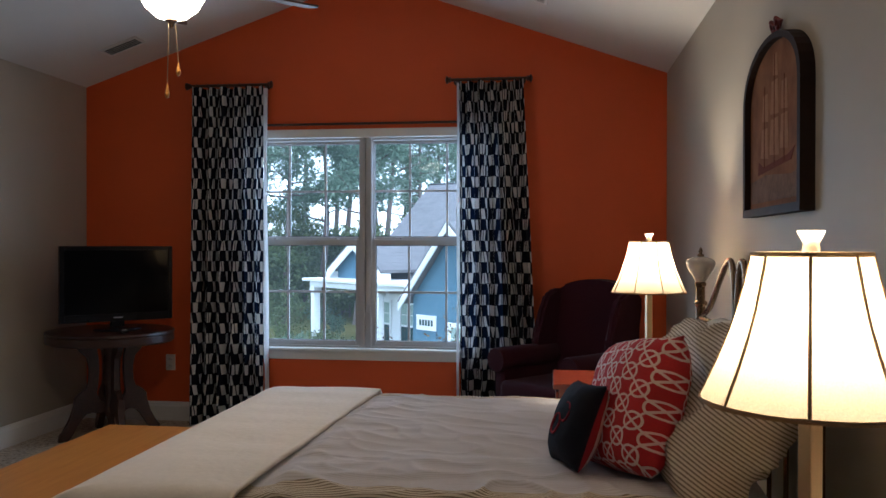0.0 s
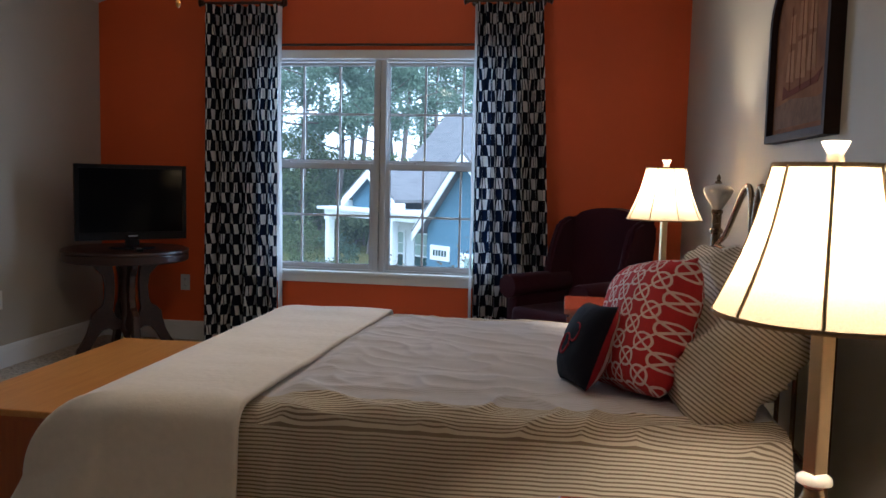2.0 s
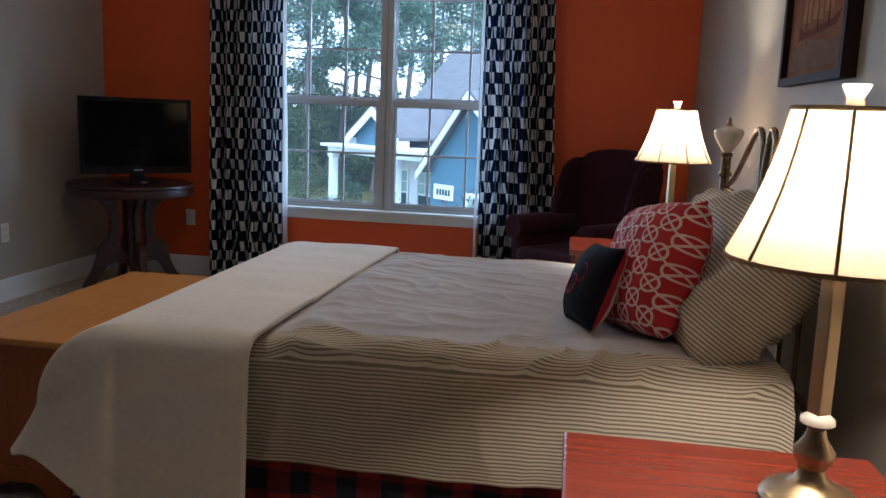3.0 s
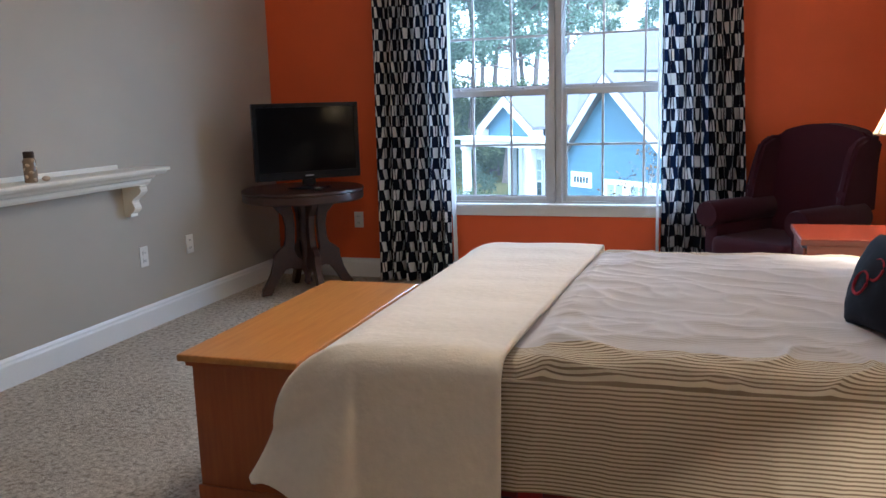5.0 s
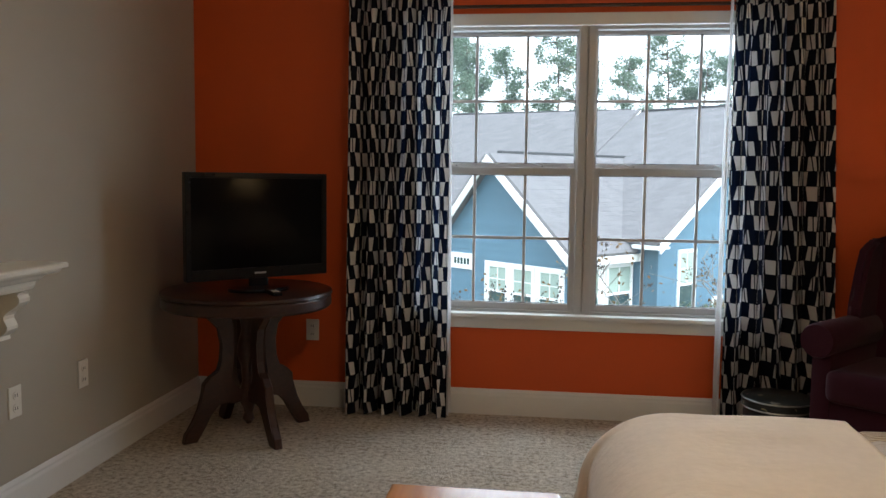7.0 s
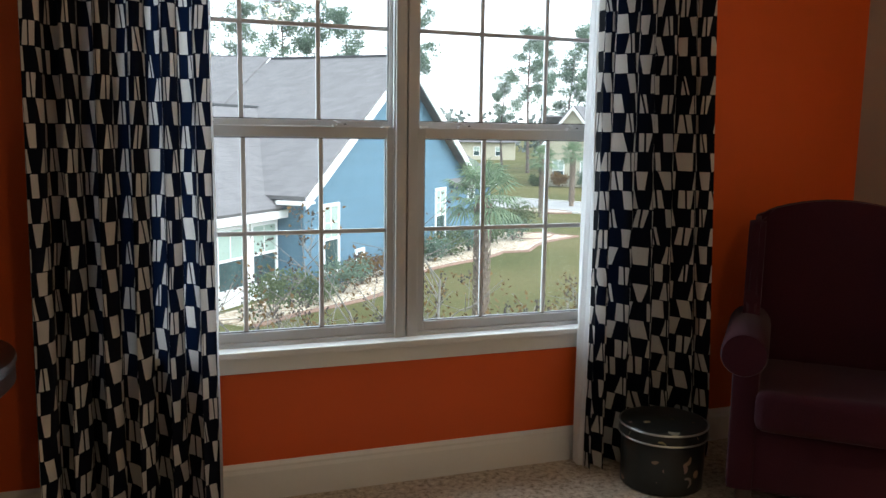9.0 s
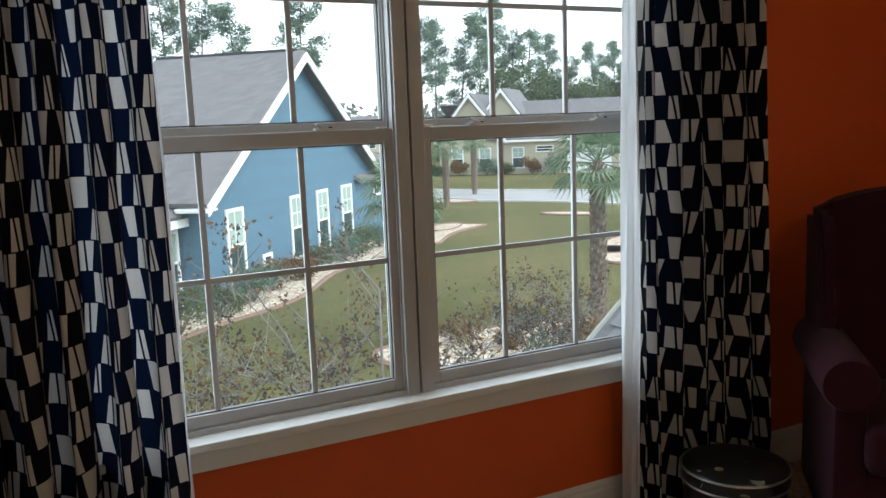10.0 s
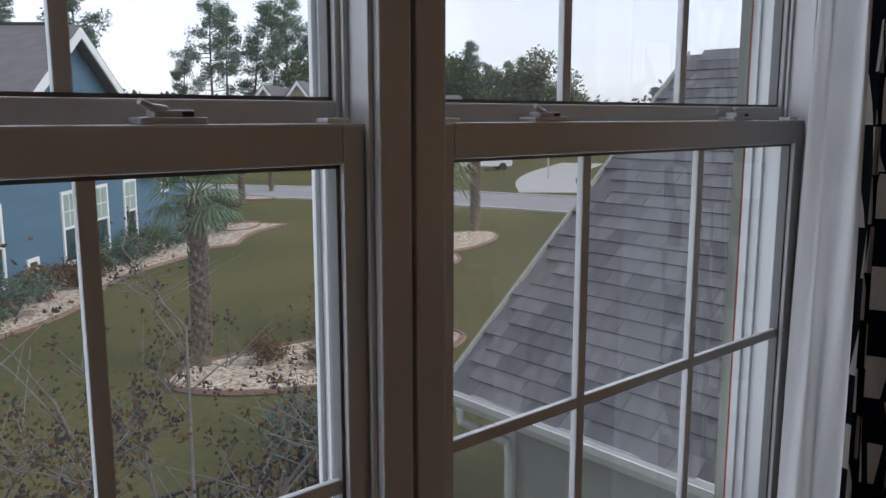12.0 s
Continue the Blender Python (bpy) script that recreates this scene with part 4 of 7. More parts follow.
def nightstand(y0, y1, name_label, lift=0.0):
    ns = thing("nightstand", (0.42, (y0 + y1) / 2, 0), name_label, "nightstand", "pair of nightstands")
    hy = (y1 - y0) / 2
    part("top", boxes(((-0.285, -hy, 0.635), (0.275, hy, 0.66)), bevel=0.006), CHERRY, ns)
    part("body", boxes(((-0.26, -hy + 0.02, 0.10), (0.265, hy - 0.02, 0.634)), bevel=0.004), CHERRY, ns)
    for z0, z1 in ((0.40, 0.62), (0.14, 0.38)):
        d = part("drawer", boxes(((-0.272, -hy + 0.035, z0), (-0.2605, hy - 0.035, z1)), bevel=0.004), CHERRY, ns)
        bm = bmesh.new()
        lathe(bm, [(0.006, 0), (0.006, 0.012), (0.014, 0.016), (0.014, 0.024), (0.004, 0.028)], m=pose(-0.272, 0, (z0 + z1) / 2, 0, -90, 0), seg=16)
        part("knob", bm, BRASS, d, smooth=40)
    for sx in (-0.23, 0.235):
        for sy in (-1, 1):
            part("leg", boxes(((sx - 0.022, sy * (hy - 0.05) - 0.022, 0), (sx + 0.022, sy * (hy - 0.05) + 0.022, 0.099)), bevel=0.003), CHERRY, ns)
    return ns


nightstand(1.14, 1.575, "cherry nightstand under a lit lamp")
nightstand(3.66, 4.08, "cherry nightstand on the window side of the bed").scale.z = 1.045


def table_lamp(x, y, z, turn):
    lp = thing("table_lamp", (x, y, z), "lit candlestick table lamp with cream panelled shade", "lamp", "pair of bedside lamps", rz=turn)
    bm = bmesh.new()
    lathe(bm, [(0.075, 0), (0.078, 0.008), (0.07, 0.02), (0.045, 0.03), (0.024, 0.045), (0.02, 0.06), (0.03, 0.075), (0.032, 0.09), (0.018, 0.11), (0.014, 0.125)], seg=28)
    part("base", bm, BRASS, lp, smooth=45)
    bm = bmesh.new()
    lathe(bm, [(0.014, 0.128), (0.027, 0.136), (0.026, 0.144), (0.016, 0.152)], seg=24)
    part("drip_pan", bm, PORCELAIN, lp, smooth=45)
    part("column", boxes(((-0.013, -0.013, 0.15), (0.013, 0.013, 0.48)), bevel=0.003), BRASS, lp)
    bm = bmesh.new()
    lathe(bm, [(0.012, 0.47), (0.018, 0.475), (0.018, 0.495), (0.01, 0.50)], seg=14)
    part("socket", bm, BRASS, lp, smooth=40)
    z0, z1, r0, r1, np_ = 0.398, 0.628, 0.164, 0.086, 8
    sh = bmesh.new()
    ns_ = 64

    def rad(a, t):
        base = r0 + (r1 - r0) * t - 0.012 * math.sin(math.pi * t) * 0.8
        c = (a / (2 * math.pi) * np_) % 1
        return base * (1 + 0.018 * math.sin(math.pi * c))

    rings = []
    for j in range(9):
        t = j / 8
        rings.append([sh.verts.new((rad(2 * math.pi * i / ns_, t) * math.cos(2 * math.pi * i / ns_), rad(2 * math.pi * i / ns_, t) * math.sin(2 * math.pi * i / ns_), z0 + (z1 - z0) * t)) for i in range(ns_)])
    for a, b in zip(rings, rings[1:]):
        for i in range(ns_):
            f = sh.faces.new((a[i], a[(i + 1) % ns_], b[(i + 1) % ns_], b[i]))
            f.smooth = True
    shade = part("shade", sh, SHADE, lp, "cream fabric shade in eight panels")
    for i in range(np_):
        a = 2 * math.pi * i / np_
        bm = bmesh.new()
        tube(bm, [((rad(a, t) + 0.001) * math.cos(a), (rad(a, t) + 0.001) * math.sin(a), z0 + (z1 - z0) * t) for t in [k / 8 for k in range(9)]], 0.0028, 6)
        part("rib", bm, BRAID, shade)
    for z, r in ((z0, r0), (z1, r1)):
        bm = bmesh.new()
        tube(bm, [(r * math.cos(2 * math.pi * i / 48), r * math.sin(2 * math.pi * i / 48), z) for i in range(49)], 0.0042, 6)
        part("trim_band", bm, BRAID, shade)
    bm = bmesh.new()
    tube(bm, [(0.03, 0, 0.49), (0.035, 0, 0.56), (0.0, 0, z1 + 0.012)], 0.002, 6)
    for i in range(3):
        a = 2 * math.pi * i / 3
        tube(bm, [(0, 0, z1 - 0.012), (r1 * math.cos(a), r1 * math.sin(a), z1 - 0.001)], 0.002, 6)
    part("harp", bm, BRASS, lp)
    bm = bmesh.new()
    lathe(bm, [(0.014, z1 + 0.002), (0.014, z1 + 0.010), (0.012, z1 + 0.016), (0.019, z1 + 0.031), (0.021, z1 + 0.037), (0.004, z1 + 0.038)], seg=20)
    part("finial", bm, PORCELAIN, lp, "pale porcelain finial", smooth=50)
    bulb = new("bulb_light", bpy.data.lights.new("bulb", "POINT"))
    bulb.data.energy = LAMP_W
    bulb.data.color = (1.0, 0.74, 0.44)
    bulb.data.shadow_soft_size = 0.03
    bulb.parent = lp
    bulb.location = (0, 0, 0.53)
    return lp


BRAID = mat("tan_braid", (0.30, 0.20, 0.10), 0.8, vary=0.1)
LAMP_W = 9.5
table_lamp(0.53, 1.36, 0.6615, 28)
table_lamp(0.568, 3.84, 0.6915, 16)

# ---- framed ship picture ----


def ship_mat():
    m, n, l, p = nodes_of("aged_print")
    a = noise_out(n, l, 9, 5)
    l.new(ramp(n, l, a, [(0.3, (0.15, 0.062, 0.026)), (0.7, (0.25, 0.115, 0.050))]), p.inputs["Base Color"])
    p.inputs["Roughness"].default_value = 0.8
    p.inputs["Specular IOR Level"].default_value = 0.1
    return m


pic = thing("ship_picture", (XR, 2.94, 1.408), "dark arched wooden frame with a faded sailing-ship print", "picture")


def arch(w, h, spring, n=20):
    pts = [(-w / 2, 0), (w / 2, 0)]
    for i in range(n + 1):
        t = i / n
        a = t * math.pi
        pts.append((w / 2 * math.cos(a), spring + (h - spring) * math.sin(a) ** 0.85))
    return pts


FR = mat("frame_wood", (0.022, 0.012, 0.009), 0.6, vary=0.3, spec=0.12)
bm = bmesh.new()
outer, inner = arch(0.73, 0.61, 0.40), [(y * 0.92, 0.028 + z * 0.92) for y, z in arch(0.73, 0.61, 0.40)]
for k in range(len(outer)):
    j = (k + 1) % len(outer)
    q = [outer[k], outer[j], inner[j], inner[k]]
    extrude_poly(bm, [(0, y, z) for y, z in q], (-0.045, 0, 0))
part("frame", bm, FR, pic)
bm = bmesh.new()
extrude_poly(bm, [(-0.002, y, z) for y, z in inner], (-0.02, 0, 0))
pr_ = part("print", bm, ship_mat(), pic, "faded brown ship print")
SAIL = mat("faded_sail", (0.30, 0.15, 0.075), 0.8, vary=0.25, big=12, spec=0.1)
HULL = mat("faded_hull", (0.13, 0.035, 0.016), 0.8, vary=0.2, spec=0.1)
SEA = mat("faded_sea", (0.16, 0.095, 0.06), 0.8, vary=0.3, big=15, spec=0.1)
bm = bmesh.new()
extrude_poly(bm, [(-0.0225, y, z) for y, z in [(0.22, 0.15), (-0.2, 0.17), (-0.24, 0.21), (-0.16, 0.19), (0.14, 0.175), (0.21, 0.20)]], (-0.001, 0, 0))
part("hull", bm, HULL, pr_)
bm = bmesh.new()
extrude_poly(bm, [(-0.0225, y, z) for y, z in [(-0.32, 0.05), (0.32, 0.05), (0.32, 0.13), (0.1, 0.145), (-0.2, 0.125), (-0.32, 0.14)]], (-0.001, 0, 0))
part("sea", bm, SEA, pr_)
for y, z, w, h in ((0.13, 0.20, 0.10, 0.11), (0.12, 0.33, 0.08, 0.10), (0.0, 0.20, 0.12, 0.13), (0.0, 0.34, 0.10, 0.12), (-0.01, 0.47, 0.06, 0.08), (-0.12, 0.21, 0.10, 0.12), (-0.12, 0.34, 0.08, 0.10)):
    bm = bmesh.new()
    extrude_poly(bm, [(-0.0225, y + a, z + b) for a, b in [(-w / 2, 0), (w / 2, 0.01), (w / 2 * 0.75, h), (-w / 2 * 0.75, h)]], (-0.001, 0, 0))
    part("sail", bm, SAIL, pr_)
bm = bmesh.new()
for y, z0, z1 in ((0.13, 0.17, 0.46), (0.0, 0.17, 0.55), (-0.12, 0.17, 0.46)):
    box(bm, (-0.0245, y - 0.003, z0), (-0.0232, y + 0.003, z1))
part("mast", bm, HULL, pr_)
bow = thing("ribbon_bow", (XR, 2.93, 2.045), "small faded red bow tied above the picture frame", "bow")
REDR = cloth("faded_red_ribbon", (0.16, 0.03, 0.025), 0.2)
for s in (-1, 1):
    bm = bmesh.new()
    tube(bm, [(-0.02, 0, 0), (-0.03, s * 0.03, 0.025), (-0.02, s * 0.055, 0.01), (-0.022, s * 0.03, -0.008), (-0.02, 0, 0)], 0.008, 6)
    part("loop", bm, REDR, bow)
    bm = bmesh.new()
    tube(bm, [(-0.02, 0, 0), (-0.022, s * 0.025, -0.03), (-0.02, s * 0.045, -0.035)], 0.006, 6)
    part("tail", bm, REDR, bow)
bm = bmesh.new()
lathe(bm, [(0.003, -0.012), (0.012, -0.004), (0.012, 0.006), (0.003, 0.012)], at=(-0.018, 0, 0), seg=12)
part("knot", bm, FR, bow)

# ---- wing chair ----
ch = thing("wing_chair", (0.20, 5.10, 0), "burgundy velvet wing armchair in the corner", "armchair", rz=-42)
ch.scale.y = 0.78


def cbox(name, lo, hi, bev, label=""):
    bm = bmesh.new()
    box(bm, lo, hi, bev, 4)
    return part(name, bm, BURGUNDY, ch, label, smooth=40)


cbox("seat_base", (-0.32, -0.33, 0.10), (0.32, 0.34, 0.34), 0.03)
cbox("seat_cushion", (-0.25, -0.40, 0.33), (0.25, 0.24, 0.475), 0.05)
bm = bmesh.new()
pr = []
for i in range(15):
    t = -1 + 2 * i / 14
    pr.append((0.32 * t, 1.0 + 0.085 * math.cos(t * math.pi / 2) ** 0.7 if abs(t) < 1 else 1.0))
bk = [(-0.30, 0.24, 0.34), (0.30, 0.24, 0.34)] + [(x, 0.36, z) for x, z in reversed(pr)]
extrude_poly(bm, bk, (0, 0.13, 0))
bmesh.ops.bevel(bm, geom=list(bm.edges), offset=0.025, segments=2, affect="EDGES")
part("backrest", bm, BURGUNDY, ch, smooth=50)
for z0, z1 in ((0.48, 0.74), (0.73, 0.99)):
    bm = bmesh.new()
    box(bm, (-0.24, -0.05, z0), (0.24, 0.09, z1), 0.05, 4, m=pose(0, 0.26 + (z0 - 0.48) * 0.28, 0, -13 if z0 < 0.6 else -13))
    part("back_cushion", bm, BURGUNDY, ch, smooth=50)
for s in (-1, 1):
    bm = bmesh.new()
    pr = [(0.04, 0.60), (0.08, 0.72), (0.13, 0.88), (0.19, 0.98), (0.30, 1.02), (0.46, 1.01), (0.44, 0.60)]
    extrude_poly(bm, [(s * 0.26, y, z) for y, z in pr], (s * 0.06, 0, 0))
    bmesh.ops.bevel(bm, geom=list(bm.edges), offset=0.02, segments=2, affect="EDGES")
    part("wing", bm, BURGUNDY, ch, smooth=50)
    bm = bmesh.new()
    box(bm, (s * 0.24 if s > 0 else -0.33, -0.34, 0.10), (0.33 if s > 0 else -0.24, 0.34, 0.58), 0.02, 2)
    lathe(bm, [(0.072, -0.38), (0.078, -0.36), (0.078, 0.30), (0.06, 0.33)], m=pose(s * 0.295, 0, 0.59, -90, 0, 0), seg=20)
    part("arm", bm, BURGUNDY, ch, smooth=50)
    for y in (-0.28, 0.30):
        bm = bmesh.new()
        lathe(bm, [(0.03, 0.11), (0.028, 0.06), (0.018, 0.0)], at=(s * 0.27, y, 0), seg=12)
        part("leg", bm, WALNUT, ch, smooth=40)

# ---- painted tin ----


def tole_mat():
    m, n, l, p = nodes_of("painted_tin")
    tc = n.new("ShaderNodeTexCoord")
    v = n.new("ShaderNodeTexVoronoi")
    v.inputs["Scale"].default_value = 16
    l.new(tc.outputs["Object"], v.inputs["Vector"])
    mask = math_node(n, l, "MULTIPLY", math_node(n, l, "LESS_THAN", v.outputs["Distance"], 0.34), math_node(n, l, "GREATER_THAN", noise_out(n, l, 7, 2), 0.52))
    hue = n.new("ShaderNodeHueSaturation")
    hue.inputs["Saturation"].default_value = 0.6
    hue.inputs["Value"].default_value = 0.35
    l.new(v.outputs["Color"], hue.inputs["Color"])
    warm = mix(n, l, 0.65, hue.outputs[0], (0.30, 0.19, 0.09))
    l.new(mix(n, l, mask, (0.012, 0.014, 0.013), warm), p.inputs["Base Color"])
    p.inputs["Roughness"].default_value = 0.3
    return m


tin = thing("painted_tin", (-0.265, 5.44, 0), "round dark tin with painted flowers and a lid", "tin")
TOLE = tole_mat()
bm = bmesh.new()
lathe(bm, [(0.148, 0.0), (0.155, 0.006), (0.158, 0.20), (0.155, 0.205)], seg=40)
part("body", bm, TOLE, tin, smooth=40)
bm = bmesh.new()
lathe(bm, [(0.163, 0.198), (0.166, 0.202), (0.166, 0.238), (0.160, 0.246), (0.12, 0.252), (0.0, 0.258)], seg=40, caps=False)
part("lid", bm, TOLE, tin, smooth=40)
bm = bmesh.new()
for z in (0.20, 0.24):
    tube(bm, [(0.166 * math.cos(2 * math.pi * i / 40), 0.166 * math.sin(2 * math.pi * i / 40), z) for i in range(41)], 0.004, 6)
part("rim", bm, mat("worn_tin", (0.45, 0.45, 0.42), 0.35, 0.8), tin)

# ---- ceiling fan ----
fan = thing("ceiling_fan", (-1.2, 2.75, 0), "bronze ceiling fan with wooden blades and a lit glass bowl", "ceiling fan")
BLADE = wood("blade_wood", (0.07, 0.034, 0.017), (0.14, 0.072, 0.036), 0.5, 0)
FANM = mat("antique_bronze", (0.13, 0.085, 0.06), 0.32, 0.85, 0.2)
bm = bmesh.new()
tube(bm, [(0, 0, 2.345), (0, 0, HR)], 0.013)
part("downrod", bm, FANM, fan, smooth=40)
bm = bmesh.new()
lathe(bm, [(0.065, HR - 0.001), (0.065, HR - 0.03), (0.03, HR - 0.07), (0.014, HR - 0.075)], seg=24)
part("canopy", bm, FANM, fan, smooth=40)
bm = bmesh.new()
lathe(bm, [(0.03, 2.355), (0.11, 2.345), (0.125, 2.335), (0.125, 2.285), (0.118, 2.278), (0.10, 2.262), (0.07, 2.252), (0.045, 2.248), (0.045, 2.225), (0.065, 2.215), (0.07, 2.205)], seg=36)
part("motor_housing", bm, FANM, fan, smooth=40)
for k in range(5):
    a = -28 + 72 * k
    m = pose(0, 0, 2.232, 0, 0, a)
    bm = bmesh.new()
    pr = []
    for i in range(9):
        t = i / 8
        pr.append((0.17 + 0.37 * t, 0.048 + 0.014 * t))
    tip = [(0.54 + 0.02 * math.cos(x), 0.062 * math.sin(x)) for x in [math.pi / 2 - math.pi * i / 8 for i in range(1, 8)]]
    poly = [(x, y, 0) for x, y in pr] + [(x, y, 0) for x, y in tip] + [(x, -y, 0) for x, y in reversed(pr)]
    extrude_poly(bm, poly, (0, 0, 0.007))
    bmesh.ops.transform(bm, matrix=m @ pose(0, 0, 0, 12, 0, 0), verts=bm.verts)
    bl = part("blade", bm, BLADE, fan)
    bm = bmesh.new()
    for s in (-1, 1):
        tube(bm, [(0.085, 0, 0.0), (0.12, s * 0.025, -0.008), (0.17, s * 0.03, -0.004), (0.215, s * 0.008, -0.004)], 0.006, 8)
    bmesh.ops.transform(bm, matrix=m, verts=bm.verts)
    part("blade_iron", bm, FANM, bl)
bowl = bmesh.new()
lathe(bowl, [(0.118, 2.205), (0.121, 2.198), (0.112, 2.175), (0.09, 2.135), (0.055, 2.105), (0.015, 2.095)], seg=36, caps=False)


def bowl_mat():
    m, n, l, p = nodes_of("lit_alabaster_glass")
    p.inputs["Base Color"].default_value = (0.8, 0.7, 0.55, 1)
    p.inputs["Roughness"].default_value = 0.3
    a = noise_out(n, l, 14, 3)
    l.new(ramp(n, l, a, [(0.2, (1.0, 0.66, 0.34)), (0.8, (1.0, 0.76, 0.45))]), p.inputs["Emission Color"])
    p.inputs["Emission Strength"].default_value = 10.0
    return m


part("glass_bowl", bowl, bowl_mat(), fan, "lit frosted glass bowl", smooth=50)
bm = bmesh.new()
lathe(bm, [(0.02, 2.097), (0.022, 2.09), (0.01, 2.08), (0.006, 2.065)], seg=16)
part("bowl_finial", bm, FANM, fan, smooth=40)
for dx, dy, z1 in ((-0.012, -0.01, 1.86), (0.02, 0.01, 1.94)):
    bm = bmesh.new()
    tube(bm, [(dx * 0.5, dy, 2.08), (dx, dy, z1)], 0.0016, 6)
    pc = part("pull_chain", bm, BRASS, fan)
    bm = bmesh.new()
    lathe(bm, [(0.003, 0.045), (0.005, 0.03), (0.009, 0.012), (0.006, 0.0), (0.002, -0.004)], at=(dx, dy, z1 - 0.04), seg=10)
    part("chain_knob", bm, PINE, pc)

# ---- ceiling vents and detector ----
SLR = math.degrees(math.atan((HR - HW) / (XR - RR)))
SLL = math.degrees(math.atan((HR - HW) / (RL - XL)))


def ceiling_vent(x, y, ln, wd, tilt):
    v = new("ceiling_vent")
    v.matrix_world = pose(x, y, gable_top(x) - 0.001, 0, tilt, 0)
    tagged(v, "white slotted supply vent on the sloped ceiling", "vent", "ceiling vents")
    part("frame", boxes(((-ln / 2, -wd / 2, -0.008), (-ln / 2 + 0.02, wd / 2, 0)), ((ln / 2 - 0.02, -wd / 2, -0.008), (ln / 2, wd / 2, 0)), ((-ln / 2 + 0.02, -wd / 2, -0.008), (ln / 2 - 0.02, -wd / 2 + 0.02, 0)), ((-ln / 2 + 0.02, wd / 2 - 0.02, -0.008), (ln / 2 - 0.02, wd / 2, 0)), bevel=0.002), TRIM, v)
    part("backing", boxes(((-ln / 2 + 0.02, -wd / 2 + 0.02, -0.002), (ln / 2 - 0.02, wd / 2 - 0.02, -0.001))), DARK, v)
    for k in range(5):
        y0 = -wd / 2 + 0.028 + (wd - 0.056) * k / 4
        bm = bmesh.new()
        box(bm, (-ln / 2 + 0.02, -0.007, -0.001), (ln / 2 - 0.02, 0.007, 0.001), m=pose(0, y0, -0.005, 35, 0, 0))
        part("slat", bm, TRIM, v)


ceiling_vent(-0.06, 4.95, 0.34, 0.13, SLR)
ceiling_vent(-2.8, 5.3, 0.28, 0.16, -SLL)

det = thing("smoke_detector", (-1.25, 4.6, HR), "white round smoke detector on the ceiling", "smoke detector")
bm = bmesh.new()
lathe(bm, [(0.06, 0.0), (0.06, -0.015), (0.05, -0.03), (0.03, -0.034), (0.0, -0.034)], seg=28, caps=False)
part("cover", bm, TRIM, det, smooth=40)

# ---- outdoors ----
GZ = -3.3


def grass_mat():
    m, n, l, p = nodes_of("autumn_lawn")
    a = noise_out(n, l, 0.12, 4)
    b = noise_out(n, l, 6, 6, rough=0.7)
    v = math_node(n, l, "ADD", math_node(n, l, "MULTIPLY", a, 0.6), math_node(n, l, "MULTIPLY", b, 0.4))
    l.new(ramp(n, l, v, [(0.34, (0.075, 0.085, 0.028)), (0.5, (0.115, 0.108, 0.040)), (0.66, (0.165, 0.135, 0.058))]), p.inputs["Base Color"])
    p.inputs["Roughness"].default_value = 1.0
    p.inputs["Specular IOR Level"].default_value = 0.1
    bump(n, l, p, b, 0.6, 0.05)
    return m


def gravel_mat():
    m, n, l, p = nodes_of("tan_gravel")
    tc = n.new("ShaderNodeTexCoord")
    v = n.new("ShaderNodeTexVoronoi")
    v.inputs["Scale"].default_value = 14
    l.new(tc.outputs["Object"], v.inputs["Vector"])
    s = n.new("ShaderNodeSeparateColor")
    l.new(v.outputs["Color"], s.inputs[0])
    l.new(ramp(n, l, s.outputs[0], [(0.0, (0.28, 0.19, 0.12)), (0.5, (0.53, 0.42, 0.30)), (1.0, (0.72, 0.65, 0.53))]), p.inputs["Base Color"])
    p.inputs["Roughness"].default_value = 0.9
    bump(n, l, p, v.outputs["Distance"], 0.8, 0.03)
    return m


def shingle_mat(name, c0, c1, rows, axis=2):
    """Courses of asphalt shingles on a far roof, by height."""
    m, n, l, p = nodes_of(name)
    tc = n.new("ShaderNodeTexCoord")
    sx = n.new("ShaderNodeSeparateXYZ")
    l.new(tc.outputs["Object"], sx.inputs[0])
    zr = math_node(n, l, "DIVIDE", sx.outputs[axis], rows)
    row = math_node(n, l, "FLOOR", zr)
    f = math_node(n, l, "FRACT", zr)
    al = math_node(n, l, "FLOOR", math_node(n, l, "ADD", math_node(n, l, "DIVIDE", math_node(n, l, "ADD", sx.outputs[0], sx.outputs[1]), 0.3), math_node(n, l, "MULTIPLY", row, 0.37)))
    c = n.new("ShaderNodeCombineXYZ")
    l.new(al, c.inputs[0])
    l.new(row, c.inputs[1])
    w = n.new("ShaderNodeTexWhiteNoise")
    l.new(c.outputs[0], w.inputs[0])
    v = math_node(n, l, "ADD", math_node(n, l, "MULTIPLY", w.outputs["Value"], 0.35), math_node(n, l, "MULTIPLY", noise_out(n, l, 22, 2), 0.65))
    l.new(ramp(n, l, v, [(0.1, c0), (0.9, c1)]), p.inputs["Base Color"])
    p.inputs["Roughness"].default_value = 0.95
    bump(n, l, p, math_node(n, l, "SUBTRACT", 1.0, f), 0.7, 0.03)
    return m


